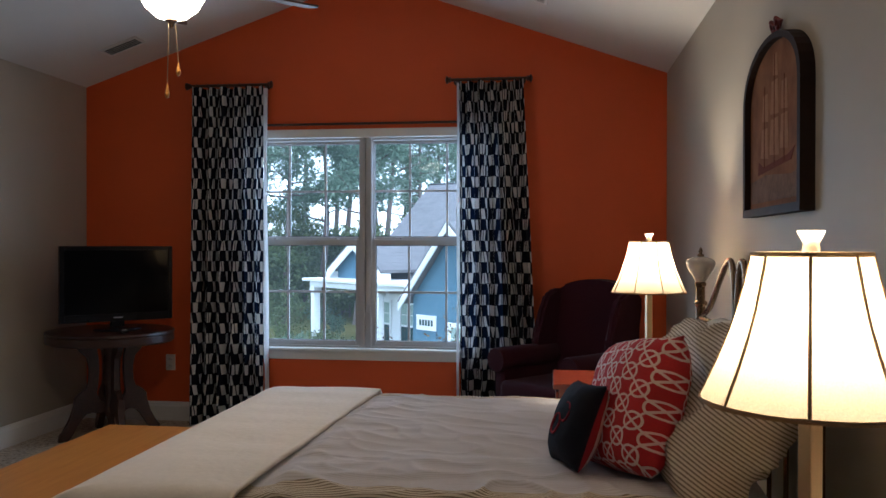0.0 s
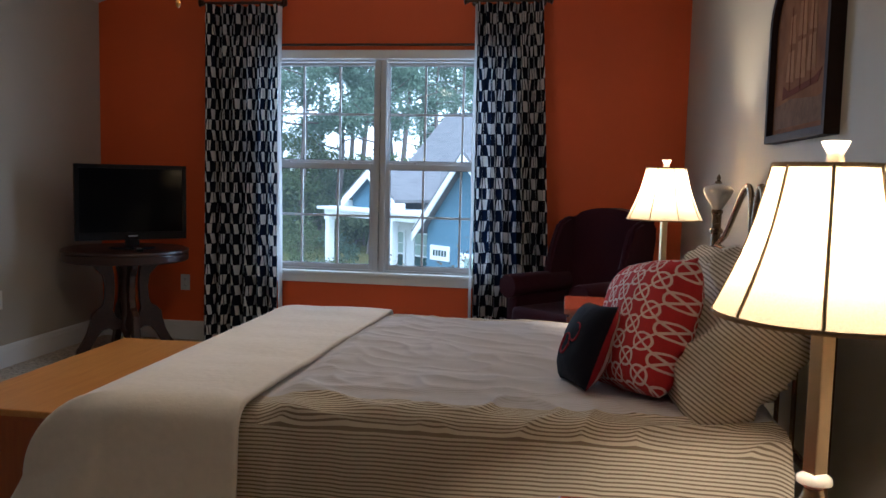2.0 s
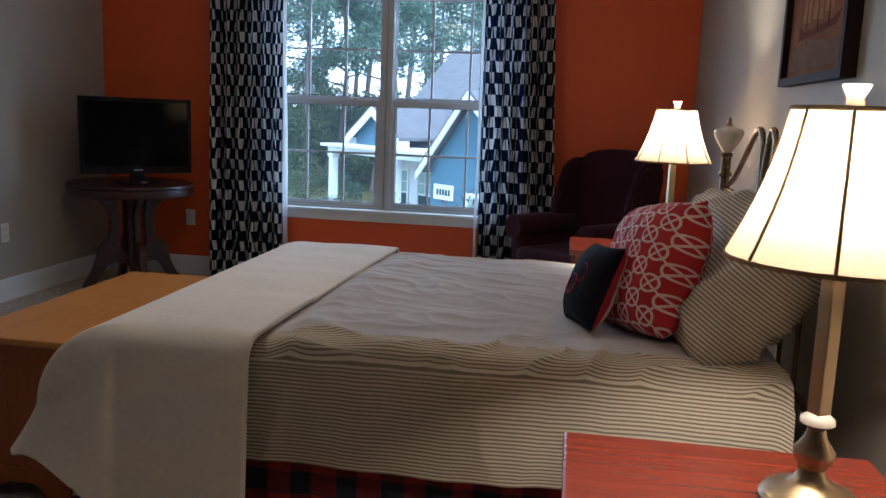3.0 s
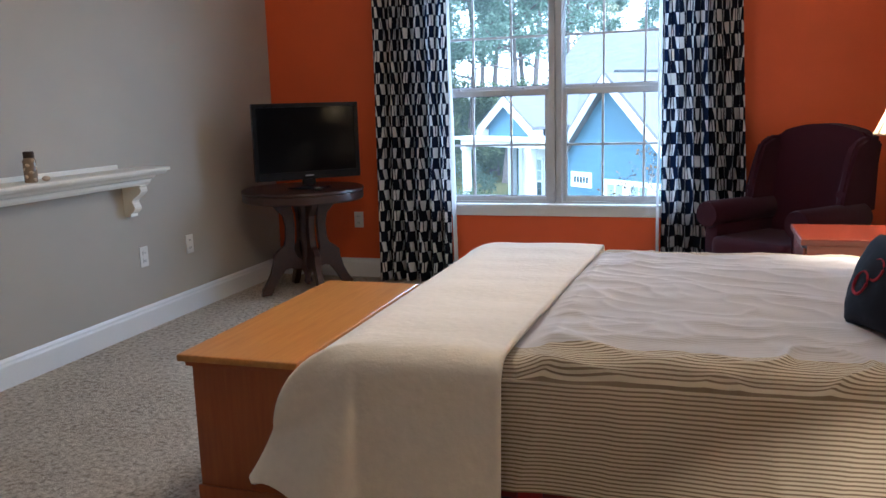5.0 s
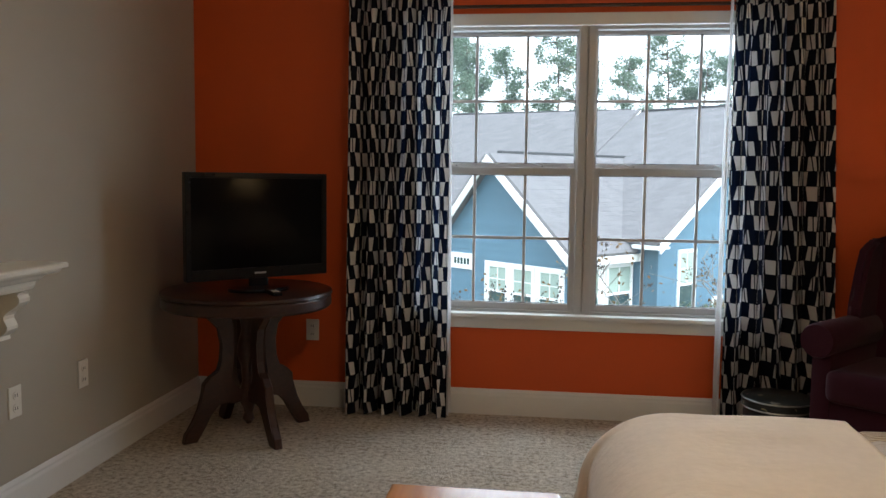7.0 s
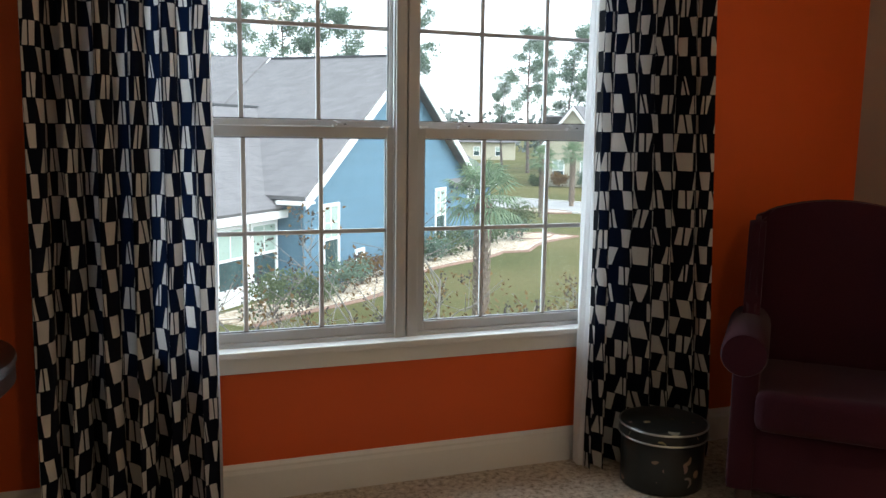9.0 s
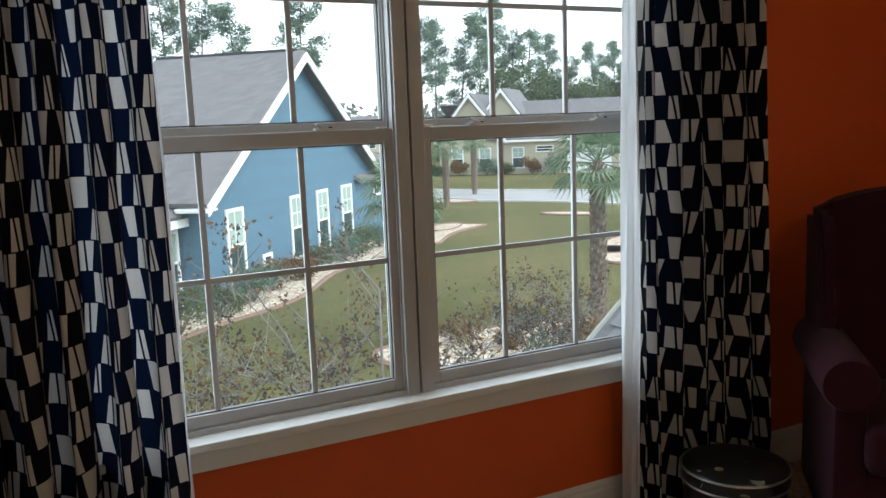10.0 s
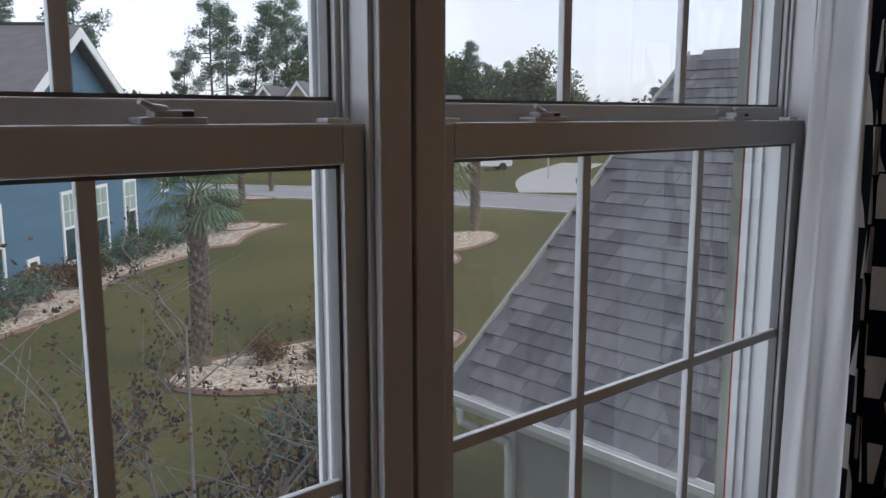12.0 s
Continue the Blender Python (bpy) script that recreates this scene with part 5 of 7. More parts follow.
LAWN = grass_mat()
GRAVEL = gravel_mat()
ROADM = mat("pale_concrete_road", (0.33, 0.32, 0.31), 0.9, vary=0.12, big=0.4, fine=9, bumps=0.2, dist=0.01)
CONC = mat("driveway_concrete", (0.50, 0.48, 0.45), 0.9, vary=0.1, big=0.4, fine=9)
EDGING = mat("brick_edging", (0.25, 0.15, 0.11), 0.9, vary=0.2, big=4, fine=30)
BLUE = mat("blue_siding", (0.085, 0.165, 0.225), 0.7, vary=0.07, big=0.8, fine=30, per=0.04)
CREAM = mat("cream_siding", (0.46, 0.42, 0.31), 0.8, vary=0.06, big=0.8, fine=30)
SAGE = mat("pale_siding", (0.40, 0.41, 0.35), 0.8, vary=0.06, big=1.5, fine=40, per=0.03)
WHITE = mat("white_exterior_trim", (0.80, 0.80, 0.78), 0.5, vary=0.04, bumps=0.05)
SHINGLE = shingle_mat("grey_shingles", (0.135, 0.125, 0.125), (0.20, 0.187, 0.187), 0.13)
SHINGLE2 = mat("slate_grey_shingle", (0.175, 0.17, 0.175), 0.95, vary=0.22, big=8, fine=140, bumps=0.4, dist=0.003, per=0.28)
HGLASS = mat("dim_house_glass", (0.045, 0.075, 0.075), 0.12, vary=0.4, big=2, bumps=0, coat=0.3)
BLIND = mat("window_blind", (0.32, 0.40, 0.34), 0.6, vary=0.1, bumps=0)
FENCEM = mat("black_aluminium", (0.012, 0.012, 0.013), 0.45, bumps=0)
BARK = mat("pine_bark", (0.13, 0.10, 0.085), 0.95, vary=0.35, big=5, fine=25, bumps=0.6, dist=0.03, stretch=(1, 1, 0.25))
PALEBARK = mat("smooth_pale_bark", (0.22, 0.195, 0.165), 0.8, vary=0.3, big=9, fine=50)
PALMBARK = mat("palm_boots", (0.20, 0.15, 0.11), 0.95, vary=0.35, big=9, fine=40, bumps=0.5, dist=0.01)


def leaf_mat(name, c0, c1, translucent=0.3):
    m, n, l, p = nodes_of(name)
    g = n.new("ShaderNodeNewGeometry")
    oi = n.new("ShaderNodeObjectInfo")
    v = math_node(n, l, "ADD", math_node(n, l, "MULTIPLY", g.outputs["Random Per Island"], 0.75), math_node(n, l, "MULTIPLY", oi.outputs["Random"], 0.25))
    c = ramp(n, l, v, [(0.0, c0), (1.0, c1)])
    l.new(c, p.inputs["Base Color"])
    p.inputs["Roughness"].default_value = 0.7
    p.inputs["Specular IOR Level"].default_value = 0.3
    tr = n.new("ShaderNodeBsdfTranslucent")
    l.new(c, tr.inputs[0])
    ms = n.new("ShaderNodeMixShader")
    ms.inputs[0].default_value = translucent
    l.new(p.outputs[0], ms.inputs[1])
    l.new(tr.outputs[0], ms.inputs[2])
    l.new(ms.outputs[0], n["Material Output"].inputs[0])
    return m


NEEDLE = leaf_mat("pine_needles", (0.10, 0.155, 0.11), (0.23, 0.30, 0.205), 0.5)
BROAD = leaf_mat("broad_leaves", (0.065, 0.10, 0.045), (0.17, 0.19, 0.085), 0.45)
RUST = leaf_mat("autumn_leaves", (0.12, 0.055, 0.018), (0.22, 0.14, 0.045))
PALMLEAF = leaf_mat("palm_fronds", (0.09, 0.15, 0.08), (0.24, 0.31, 0.18))
SEED = leaf_mat("dark_seed_heads", (0.020, 0.014, 0.010), (0.06, 0.04, 0.028), 0.0)

tagged(part("ground", boxes(((-700, -300, GZ - 0.5), (700, 1400, GZ))), LAWN), "green and tan autumn lawn", "lawn", kind="structure")
gable_wall("wall_north_cladding", YB + TH + 0.002, 0.02, True, SAGE, "pale siding on the outside of the gable wall")
tagged(part("house_wall_lower", boxes(((XL - TH, YF - TH, GZ), (XR + TH, YB + TH - 0.02, -0.2))), SAGE), "plain lower storey wall under the room", "wall", kind="structure")


def strip(pts, width, z0, z1):
    """A flat band along points in plan."""
    bm = bmesh.new()
    L, R = [], []
    for i, p in enumerate(pts):
        a, b = Vector(pts[max(i - 1, 0)]), Vector(pts[min(i + 1, len(pts) - 1)])
        d = (b - a).normalized()
        nrm = Vector((-d.y, d.x))
        L.append(Vector(p) + nrm * width / 2)
        R.append(Vector(p) - nrm * width / 2)
    rows = [[bm.verts.new((q.x, q.y, z)) for q, z in ((l_, z0), (l_, z1), (r_, z1), (r_, z0))] for l_, r_ in zip(L, R)]
    for a, b in zip(rows, rows[1:]):
        for k in range(4):
            bm.faces.new((a[k], a[(k + 1) % 4], b[(k + 1) % 4], b[k]))
    bm.faces.new(rows[0])
    bm.faces.new(rows[-1])
    return bm


RC_ = smooth_line([(-6, 92), (10, 69), (23.5, 49.8), (27.8, 43.8), (30.9, 35.5), (34, 27), (42, 14), (55, -4)])
tagged(part("road", strip(RC_, 7.0, GZ - 0.1, GZ + 0.02), ROADM), "pale grey concrete street", "road", kind="structure")
for off in (3.65, -3.65):
    pts = []
    for i, p in enumerate(RC_):
        d = (RC_[min(i + 1, len(RC_) - 1)] - RC_[max(i - 1, 0)]).normalized()
        pts.append(p + Vector((-d.y, d.x)) * off)
    tagged(part("kerb", strip(pts, 0.3, GZ - 0.1, GZ + 0.09), CONC), "low pale concrete kerb", "kerb", kind="structure")
tagged(part("driveway", strip(smooth_line([(36.2, 38.2), (42, 44), (50, 50), (62, 57)]), 4.2, GZ - 0.1, GZ + 0.035), CONC), "pale concrete driveway across the street", "driveway", kind="structure")


def gravel_bed(cx, cy, rx, ry, rz, seed, label="low planting bed of tan gravel with edging"):
    r = random.Random(seed)
    ph = [r.uniform(0, 6.3) for _ in range(3)]
    e = thing("gravel_bed", (cx, cy, GZ), label, "garden bed", "gravel beds on the lawn", rz=rz)
    n = 48
    pts = []
    for i in range(n):
        a = 2 * math.pi * i / n
        k = 1 + 0.12 * math.sin(2 * a + ph[0]) + 0.06 * math.sin(3 * a + ph[1])
        pts.append((rx * k * math.cos(a), ry * k * math.sin(a)))
    bm = bmesh.new()
    extrude_poly(bm, [(x, y, -0.05) for x, y in pts], (0, 0, 0.11))
    part("gravel", bm, GRAVEL, e)
    bm = bmesh.new()
    tube(bm, [(x * 1.015, y * 1.03, 0.03) for x, y in pts + pts[:1]], 0.07, 6)
    part("edging", bm, EDGING, e)
    return e


gravel_bed(6.6, 17.95, 3.0, 1.35, -14, 2)
gravel_bed(18.2, 27.4, 3.3, 1.15, 30, 5)
gravel_bed(15.5, 25.5, 1.6, 1.0, 60, 8)
gravel_bed(21.6, 36.7, 1.7, 0.55, -50, 6)
gravel_bed(14.3, 36.4, 1.3, 0.7, 48, 9)
gravel_bed(20.2, 47.6, 1.6, 1.2, -50, 7)

# ---- plants ----


def leaf_cloud(bm, centres, per, size, spread, rnd, aspect=3.0, flat=0.7):
    """Tufts of many small pointed leaves about each centre."""
    for c, s in centres:
        for _ in range(per):
            d = Vector((rnd.gauss(0, 1), rnd.gauss(0, 1), rnd.gauss(0, flat)))
            d.normalize()
            p = Vector(c) + d * s * spread * rnd.random() ** 0.5
            ax = Vector((rnd.gauss(0, 1), rnd.gauss(0, 1), rnd.gauss(0, 0.8)))
            ax = (ax.normalized() + d * 0.8).normalized()
            sd = ax.cross(Vector((rnd.gauss(0, 1), rnd.gauss(0, 1), rnd.gauss(0, 1)))).normalized()
            ln = size * rnd.uniform(0.6, 1.3)
            w = ln / aspect
            vs = [bm.verts.new(p - sd * w * 0.3), bm.verts.new(p + ax * ln * 0.5 + sd * w * 0.5), bm.verts.new(p + ax * ln), bm.verts.new(p + ax * ln * 0.5 - sd * w * 0.5)]
            bm.faces.new(vs)


def pine_tree(h, seed, low=0.45, wide=2.6, dense=1.0, leaf=NEEDLE, label="tall loblolly pine with an open crown"):
    rnd = random.Random(seed)
    t = thing("pine_tree", (0, 0, GZ), label, "tree", "pine woods beyond the lawn")
    bend = rnd.uniform(-0.5, 0.5)
    bm = bmesh.new()
    spine = [(bend * (k / 8) ** 2, 0.3 * math.sin(k * 0.7 + seed), h * k / 8) for k in range(9)]
    tube(bm, spine, 0.011 * h + 0.05, 8, 0.03)
    part("trunk", bm, BARK, t, smooth=60)
    limbs = bmesh.new()
    cents = []
    n = int(26 * dense)
    for k in range(n):
        f = low + (1 - low) * (k + rnd.random()) / n
        z = h * f
        i = min(7, int(f * 8))
        base = Vector(spine[i]).lerp(Vector(spine[i + 1]), f * 8 - i)
        a = rnd.uniform(0, 2 * math.pi)
        ln = wide * (1.15 - 0.75 * ((f - low) / (1 - low)) ** 1.5) * rnd.uniform(0.5, 1.1)
        tip = base + Vector((ln * math.cos(a), ln * math.sin(a), ln * rnd.uniform(0.05, 0.45)))
        mid = base.lerp(tip, 0.5) + Vector((0, 0, -0.08 * ln))
        tube(limbs, [base, mid, tip], 0.03 + 0.002 * h, 5, 0.015)
        for q in range(3):
            c = base.lerp(tip, rnd.uniform(0.55, 1.05)) + Vector((rnd.gauss(0, 0.3), rnd.gauss(0, 0.3), rnd.gauss(0.15, 0.25)))
            cents.append((c, rnd.uniform(0.5, 1.0)))
    part("limbs", limbs, BARK, t)
    cr = bmesh.new()
    leaf_cloud(cr, cents, 115, 0.29, 0.85, rnd, 3.0)
    part("crown", cr, leaf, t)
    return t


def broad_tree(h, seed, label="leafy understorey tree at the wood's edge", leaf=BROAD):
    rnd = random.Random(seed)
    t = thing("broadleaf_tree", (0, 0, GZ), label, "tree", "understorey trees")
    bm = bmesh.new()
    tube(bm, [(0, 0, 0), (0.1, 0.05, h * 0.35), (0.0, 0.1, h * 0.75)], 0.05 + 0.01 * h, 7, 0.03)
    part("trunk", bm, BARK, t, smooth=60)
    limbs = bmesh.new()
    cents = []
    for k in range(22):
        f = rnd.uniform(0.2, 0.95)
        a = rnd.uniform(0, 6.3)
        r = 0.36 * h * math.sin(math.pi * min(0.93, f * 0.9 + 0.08)) * rnd.uniform(0.5, 1.1)
        c = Vector((r * math.cos(a), r * math.sin(a), h * f))
        if k % 2:
            tube(limbs, [(0, 0, h * f * 0.6), c], 0.03, 5, 0.012)
        for q in range(3):
            cents.append((c + Vector((rnd.gauss(0, 0.4), rnd.gauss(0, 0.4), rnd.gauss(0, 0.4))), rnd.uniform(0.6, 1.1)))
    part("limbs", limbs, BARK, t)
    cr = bmesh.new()
    leaf_cloud(cr, cents, 70, 0.30, 1.0, rnd, 1.9)
    part("crown", cr, leaf, t)
    return t


protos = [pine_tree(17, 11, 0.42, 2.6), pine_tree(19, 23, 0.55, 2.9), pine_tree(15, 37, 0.35, 2.4), pine_tree(20, 41, 0.62, 3.0, 1.1)]
under = [broad_tree(6.5, 51), broad_tree(8.5, 57)]


def polar(deg, dist):
    """A place in plan, by bearing from north to the east, seen from the window."""
    return -1.5 + dist * math.sin(radians(deg)), 4.0 + dist * math.cos(radians(deg))


used = set()


def plant(ps, k, x, y, s, turn):
    p = ps[k % len(ps)]
    m = pose(x, y, GZ, 0, 0, turn) @ Matrix.Diagonal((s, s, s, 1))
    if p.name not in used:
        used.add(p.name)
        p.matrix_world = m
        return p
    q = copy_thing(p, m)
    return q


rnd = random.Random(77)
k = 0
for deg, dist, s in (
    (-24, 48, 1.0), (-21.5, 42, 1.05), (-19.5, 55, 1.1), (-18, 44, 0.95), (-16.8, 60, 1.15), (-15.5, 47, 1.1), (-14.6, 64, 1.2), (-13.5, 52, 1.0), (-12.5, 43, 1.15), (-11.6, 66, 1.2), (-10.5, 56, 1.1), (-9.3, 70, 1.2), (-8.2, 60, 1.05), (-7, 72, 1.15), (-5.6, 66, 1.0), (-3, 76, 1.0), (0.5, 74, 0.9), (2.5, 78, 1.0), (5.5, 76, 0.95), (8, 80, 1.0), (10.5, 82, 1.05), (12.5, 78, 0.9), (17.2, 84, 0.98),
    (23.5, 105, 0.85), (25.3, 100, 1.1), (26.2, 104, 1.0), (28.2, 108, 1.15), (29.2, 104, 1.2), (30.3, 110, 1.2), (31.5, 106, 1.1), (32.8, 112, 1.1), (34, 116, 1.0), (35.5, 112, 1.0), (37, 118, 0.95), (38.5, 114, 0.95), (40, 110, 0.85), (41.2, 112, 0.8), (42.5, 108, 0.8), (43.8, 112, 0.8), (45, 108, 0.75), (46.3, 114, 0.75), (47.5, 120, 0.7)):
    x, y = polar(deg, dist)
    plant(protos, k + (k // 3), x, y, s * (0.84 if dist > 95 else 1.0) * rnd.uniform(0.93, 1.07), rnd.uniform(0, 360))
    k += 1
for i in range(56):
    deg = -27 + 20 * (i + rnd.random()) / 26 if i < 26 else 30 + 19 * (i - 26 + rnd.random()) / 30
    dist = rnd.uniform(42, 62) if i < 26 else rnd.uniform(98, 116)
    x, y = polar(deg, dist)
    plant(under, i, x, y, rnd.uniform(0.6, 0.95) if i < 26 else rnd.uniform(1.0, 1.6), rnd.uniform(0, 360))
# far low woods, hazy, as one mass
bm = bmesh.new()
cents = []
for i in range(420):
    deg = 12 + 62 * rnd.random()
    d = rnd.uniform(210, 300)
    x, y = polar(deg, d)
    cents.append((Vector((x, y, GZ + rnd.uniform(1, 9 + 2 * math.sin(deg * 0.7)))), rnd.uniform(2, 4)))
leaf_cloud(bm, cents, 16, 2.2, 1.0, rnd, 1.5)
# aerial haze is put into this paler, greyer leaf colour
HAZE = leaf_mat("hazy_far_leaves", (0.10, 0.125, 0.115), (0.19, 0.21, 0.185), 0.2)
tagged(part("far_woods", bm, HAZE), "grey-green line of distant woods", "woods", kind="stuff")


def palm(x, y, h, seed, crown=1.35, rad=0.14):
    rnd = random.Random(seed)
    t = thing("palm_tree", (x, y, GZ), "cabbage palm with fan fronds and a rough booted trunk", "palm", "palms on the lawn")
    bm = bmesh.new()
    lathe(bm, [(rad * 1.15, 0), (rad, 0.3), (rad * 0.92, h * 0.6), (rad * 1.1, h * 0.85), (rad * 0.7, h)], seg=14)
    tr = part("trunk", bm, PALMBARK, t, smooth=60)
    bm = bmesh.new()
    n = int((h * 0.9) / 0.085)
    for i in range(n):
        z = h * 0.08 + i * 0.085
        for j in range(5):
            a = 2 * math.pi * (j + 0.5 * (i % 2)) / 5 + 0.12 * i
            out = Vector((math.cos(a), math.sin(a), 0))
            sd = Vector((-math.sin(a), math.cos(a), 0))
            p = Vector((0, 0, z)) + out * rad * 0.9
            tip = p + out * 0.075 + Vector((0, 0, 0.14))
            vs = [bm.verts.new(p - sd * 0.06), bm.verts.new(p + sd * 0.06), bm.verts.new(tip + sd * 0.02), bm.verts.new(tip - sd * 0.02), bm.verts.new(p + out * 0.06)]
            bm.faces.new((vs[0], vs[1], vs[4]))
            bm.faces.new((vs[1], vs[2], vs[4]))
            bm.faces.new((vs[2], vs[3], vs[4]))
            bm.faces.new((vs[3], vs[0], vs[4]))
    tagged(part("leaf_boots", bm, PALMBARK, t), kind="stuff")
    nf = 30
    for i in range(nf):
        a = i * 2.399 + rnd.uniform(-0.2, 0.2)
        el = radians(75 - 115 * (i / nf) ** 0.9 + rnd.uniform(-8, 8))
        d = Vector((math.cos(a) * math.cos(el), math.sin(a) * math.cos(el), math.sin(el)))
        st = crown * rnd.uniform(0.42, 0.55)
        base = Vector((0, 0, h - 0.05)) + d * 0.06
        hub = base + d * st + Vector((0, 0, -0.05 * st))
        bm = bmesh.new()
        tube(bm, [base, hub], 0.014, 5, 0.009)
        sd = d.cross(Vector((0, 0, 1)))
        sd = sd.normalized() if sd.length > 0.05 else Vector((1, 0, 0))
        up = sd.cross(d)
        for q in range(17):
            b = radians(-105 + 210 * q / 16)
            dd = (d * math.cos(b) + sd * math.sin(b)).normalized()
            ln = crown * rnd.uniform(0.5, 0.62) * (0.75 + 0.25 * math.cos(b))
            mid = hub + dd * ln * 0.55 + up * 0.03
            tip = hub + dd * ln + Vector((0, 0, -0.22 * ln - 0.04))
            cr = dd.cross(up).normalized() * 0.022 * crown
            vs = [bm.verts.new(hub), bm.verts.new(mid + cr), bm.verts.new(tip), bm.verts.new(mid - cr)]
            bm.faces.new(vs)
        part("frond", bm, PALMLEAF, t)
    return t


p1 = palm(4.6, 19.15, 3.3, 1, 1.0)
palm(8.8, 17.95, 3.75, 2, 1.3)
for x, y, s, r in ((20.75, 28.85, 1.12, 40), (18.6, 44.5, 1.0, 130), (23.8, 50.6, 1.05, 200), (47, 60, 1.1, 300)):
    copy_thing(p1, pose(x, y, GZ, 0, 0, r) @ Matrix.Diagonal((s, s, s, 1)))


def shrub(x, y, h, w, seed, leaf=BROAD, label="rounded green garden shrub", base=GZ, size=0.10, name="shrub"):
    rnd = random.Random(seed)
    t = thing(name, (x, y, base), label, "shrub", "garden shrubs")
    bm = bmesh.new()
    cents = []
    for i in range(12):
        a = rnd.uniform(0, 6.3)
        r = w * 0.5 * rnd.random() ** 0.6
        tip = Vector((r * math.cos(a), r * math.sin(a), h * rnd.uniform(0.35, 0.95)))
        tube(bm, [(0, 0, 0), tip * 0.5 + Vector((0, 0, 0.05)), tip], 0.012, 5, 0.004)
        for q in range(3):
            cents.append((tip + Vector((rnd.gauss(0, 0.1 * w), rnd.gauss(0, 0.1 * w), rnd.gauss(-0.05, 0.1 * h))), w * 0.22))
    part("stems", bm, BARK, t)
    bm = bmesh.new()
    leaf_cloud(bm, cents, 40, size, 1.0, rnd, 1.9)
    part("foliage", bm, leaf, t)
    return t


def crape_myrtle(x, y, h, wide, seed, leafy=0.25):
    """A bare multi-stemmed tree with dark seed heads at the twig tips."""
    rnd = random.Random(seed)
    t = thing("crape_myrtle", (x, y, GZ), "nearly bare crape myrtle with pale stems and seed heads", "tree", "bare garden trees")
    tips = []
    n = 7
    for i in range(n):
        a = 2 * math.pi * i / n + rnd.uniform(-0.3, 0.3)
        r = wide * rnd.uniform(0.35, 0.6)
        top = h * rnd.uniform(0.6, 0.8)
        b0 = Vector((0.12 * math.cos(a), 0.12 * math.sin(a), 0))
        m1 = Vector((r * 0.3 * math.cos(a), r * 0.3 * math.sin(a), top * 0.45))
        e1 = Vector((r * math.cos(a), r * math.sin(a), top))
        bm = bmesh.new()
        tube(bm, [b0, m1, e1], 0.028, 7, 0.011)
        for k in range(9):
            f = rnd.uniform(0.35, 1.0)
            s0 = m1.lerp(e1, (f - 0.35) / 0.65)
            aa = a + rnd.uniform(-1.3, 1.3)
            ln = wide * rnd.uniform(0.25, 0.55)
            s1 = s0 + Vector((ln * 0.7 * math.cos(aa), ln * 0.7 * math.sin(aa), ln * rnd.uniform(0.25, 0.9)))
            tube(bm, [s0, s0.lerp(s1, 0.5) + Vector((0, 0, 0.04)), s1], 0.008, 5, 0.004)
            for q in range(6):
                g = rnd.uniform(0.45, 1.0)
                q0 = s0.lerp(s1, g)
                q1 = q0 + Vector((rnd.gauss(0, 0.22), rnd.gauss(0, 0.22), rnd.uniform(0.05, 0.35)))
                tube(bm, [q0, q1], 0.0045, 4, 0.0025)
                tips.append(q1)
        part("stem", bm, PALEBARK, t)
    bm = bmesh.new()
    for p in tips:
        if rnd.random() > 0.5:
            continue
        for _ in range(10):
            c = p + Vector((rnd.gauss(0, 0.022), rnd.gauss(0, 0.022), rnd.gauss(0.02, 0.04)))
            s = rnd.uniform(0.009, 0.018)
            vs = [bm.verts.new(c + Vector(o) * s) for o in ((1, 0, -0.6), (-0.5, 0.87, -0.6), (-0.5, -0.87, -0.6), (0, 0, 1))]
            for f in ((0, 1, 2), (0, 1, 3), (1, 2, 3), (2, 0, 3)):
                bm.faces.new([vs[k] for k in f])
    tagged(part("seed_heads", bm, SEED, t), kind="stuff")
    bm = bmesh.new()
    leaf_cloud(bm, [(p, 0.18) for p in tips if rnd.random() < leafy], 8, 0.05, 1.0, rnd, 1.8)
    tagged(part("last_leaves", bm, RUST, t), kind="stuff")
    return t


crape_myrtle(0.35, 10.0, 4.0, 1.7, 4, 0.65)
crape_myrtle(-1.3, 10.6, 3.6, 1.5, 9, 0.65)
crape_myrtle(4.6, 13.6, 2.6, 1.1, 15, 0.65)
shrub(3.95, 12.7, 1.5, 0.9, 31, NEEDLE, "upright green juniper by the fence", size=0.09, name="juniper")
shrub(2.8, 12.6, 1.5, 0.7, 33, NEEDLE, "upright green juniper by the fence", size=0.09, name="juniper")
for x, y, h, w, s, lf in ((5.6, 18.5, 0.55, 0.7, 61, RUST), (7.2, 18.6, 0.5, 0.7, 62, BROAD), (6.2, 17.6, 0.35, 0.5, 63, RUST), (7.9, 17.2, 0.45, 0.6, 64, RUST)):
    shrub(x, y, h, w, s, lf, "small rust-tinged shrub in the gravel" if lf is RUST else "small green shrub in the gravel", GZ + 0.05, 0.06)

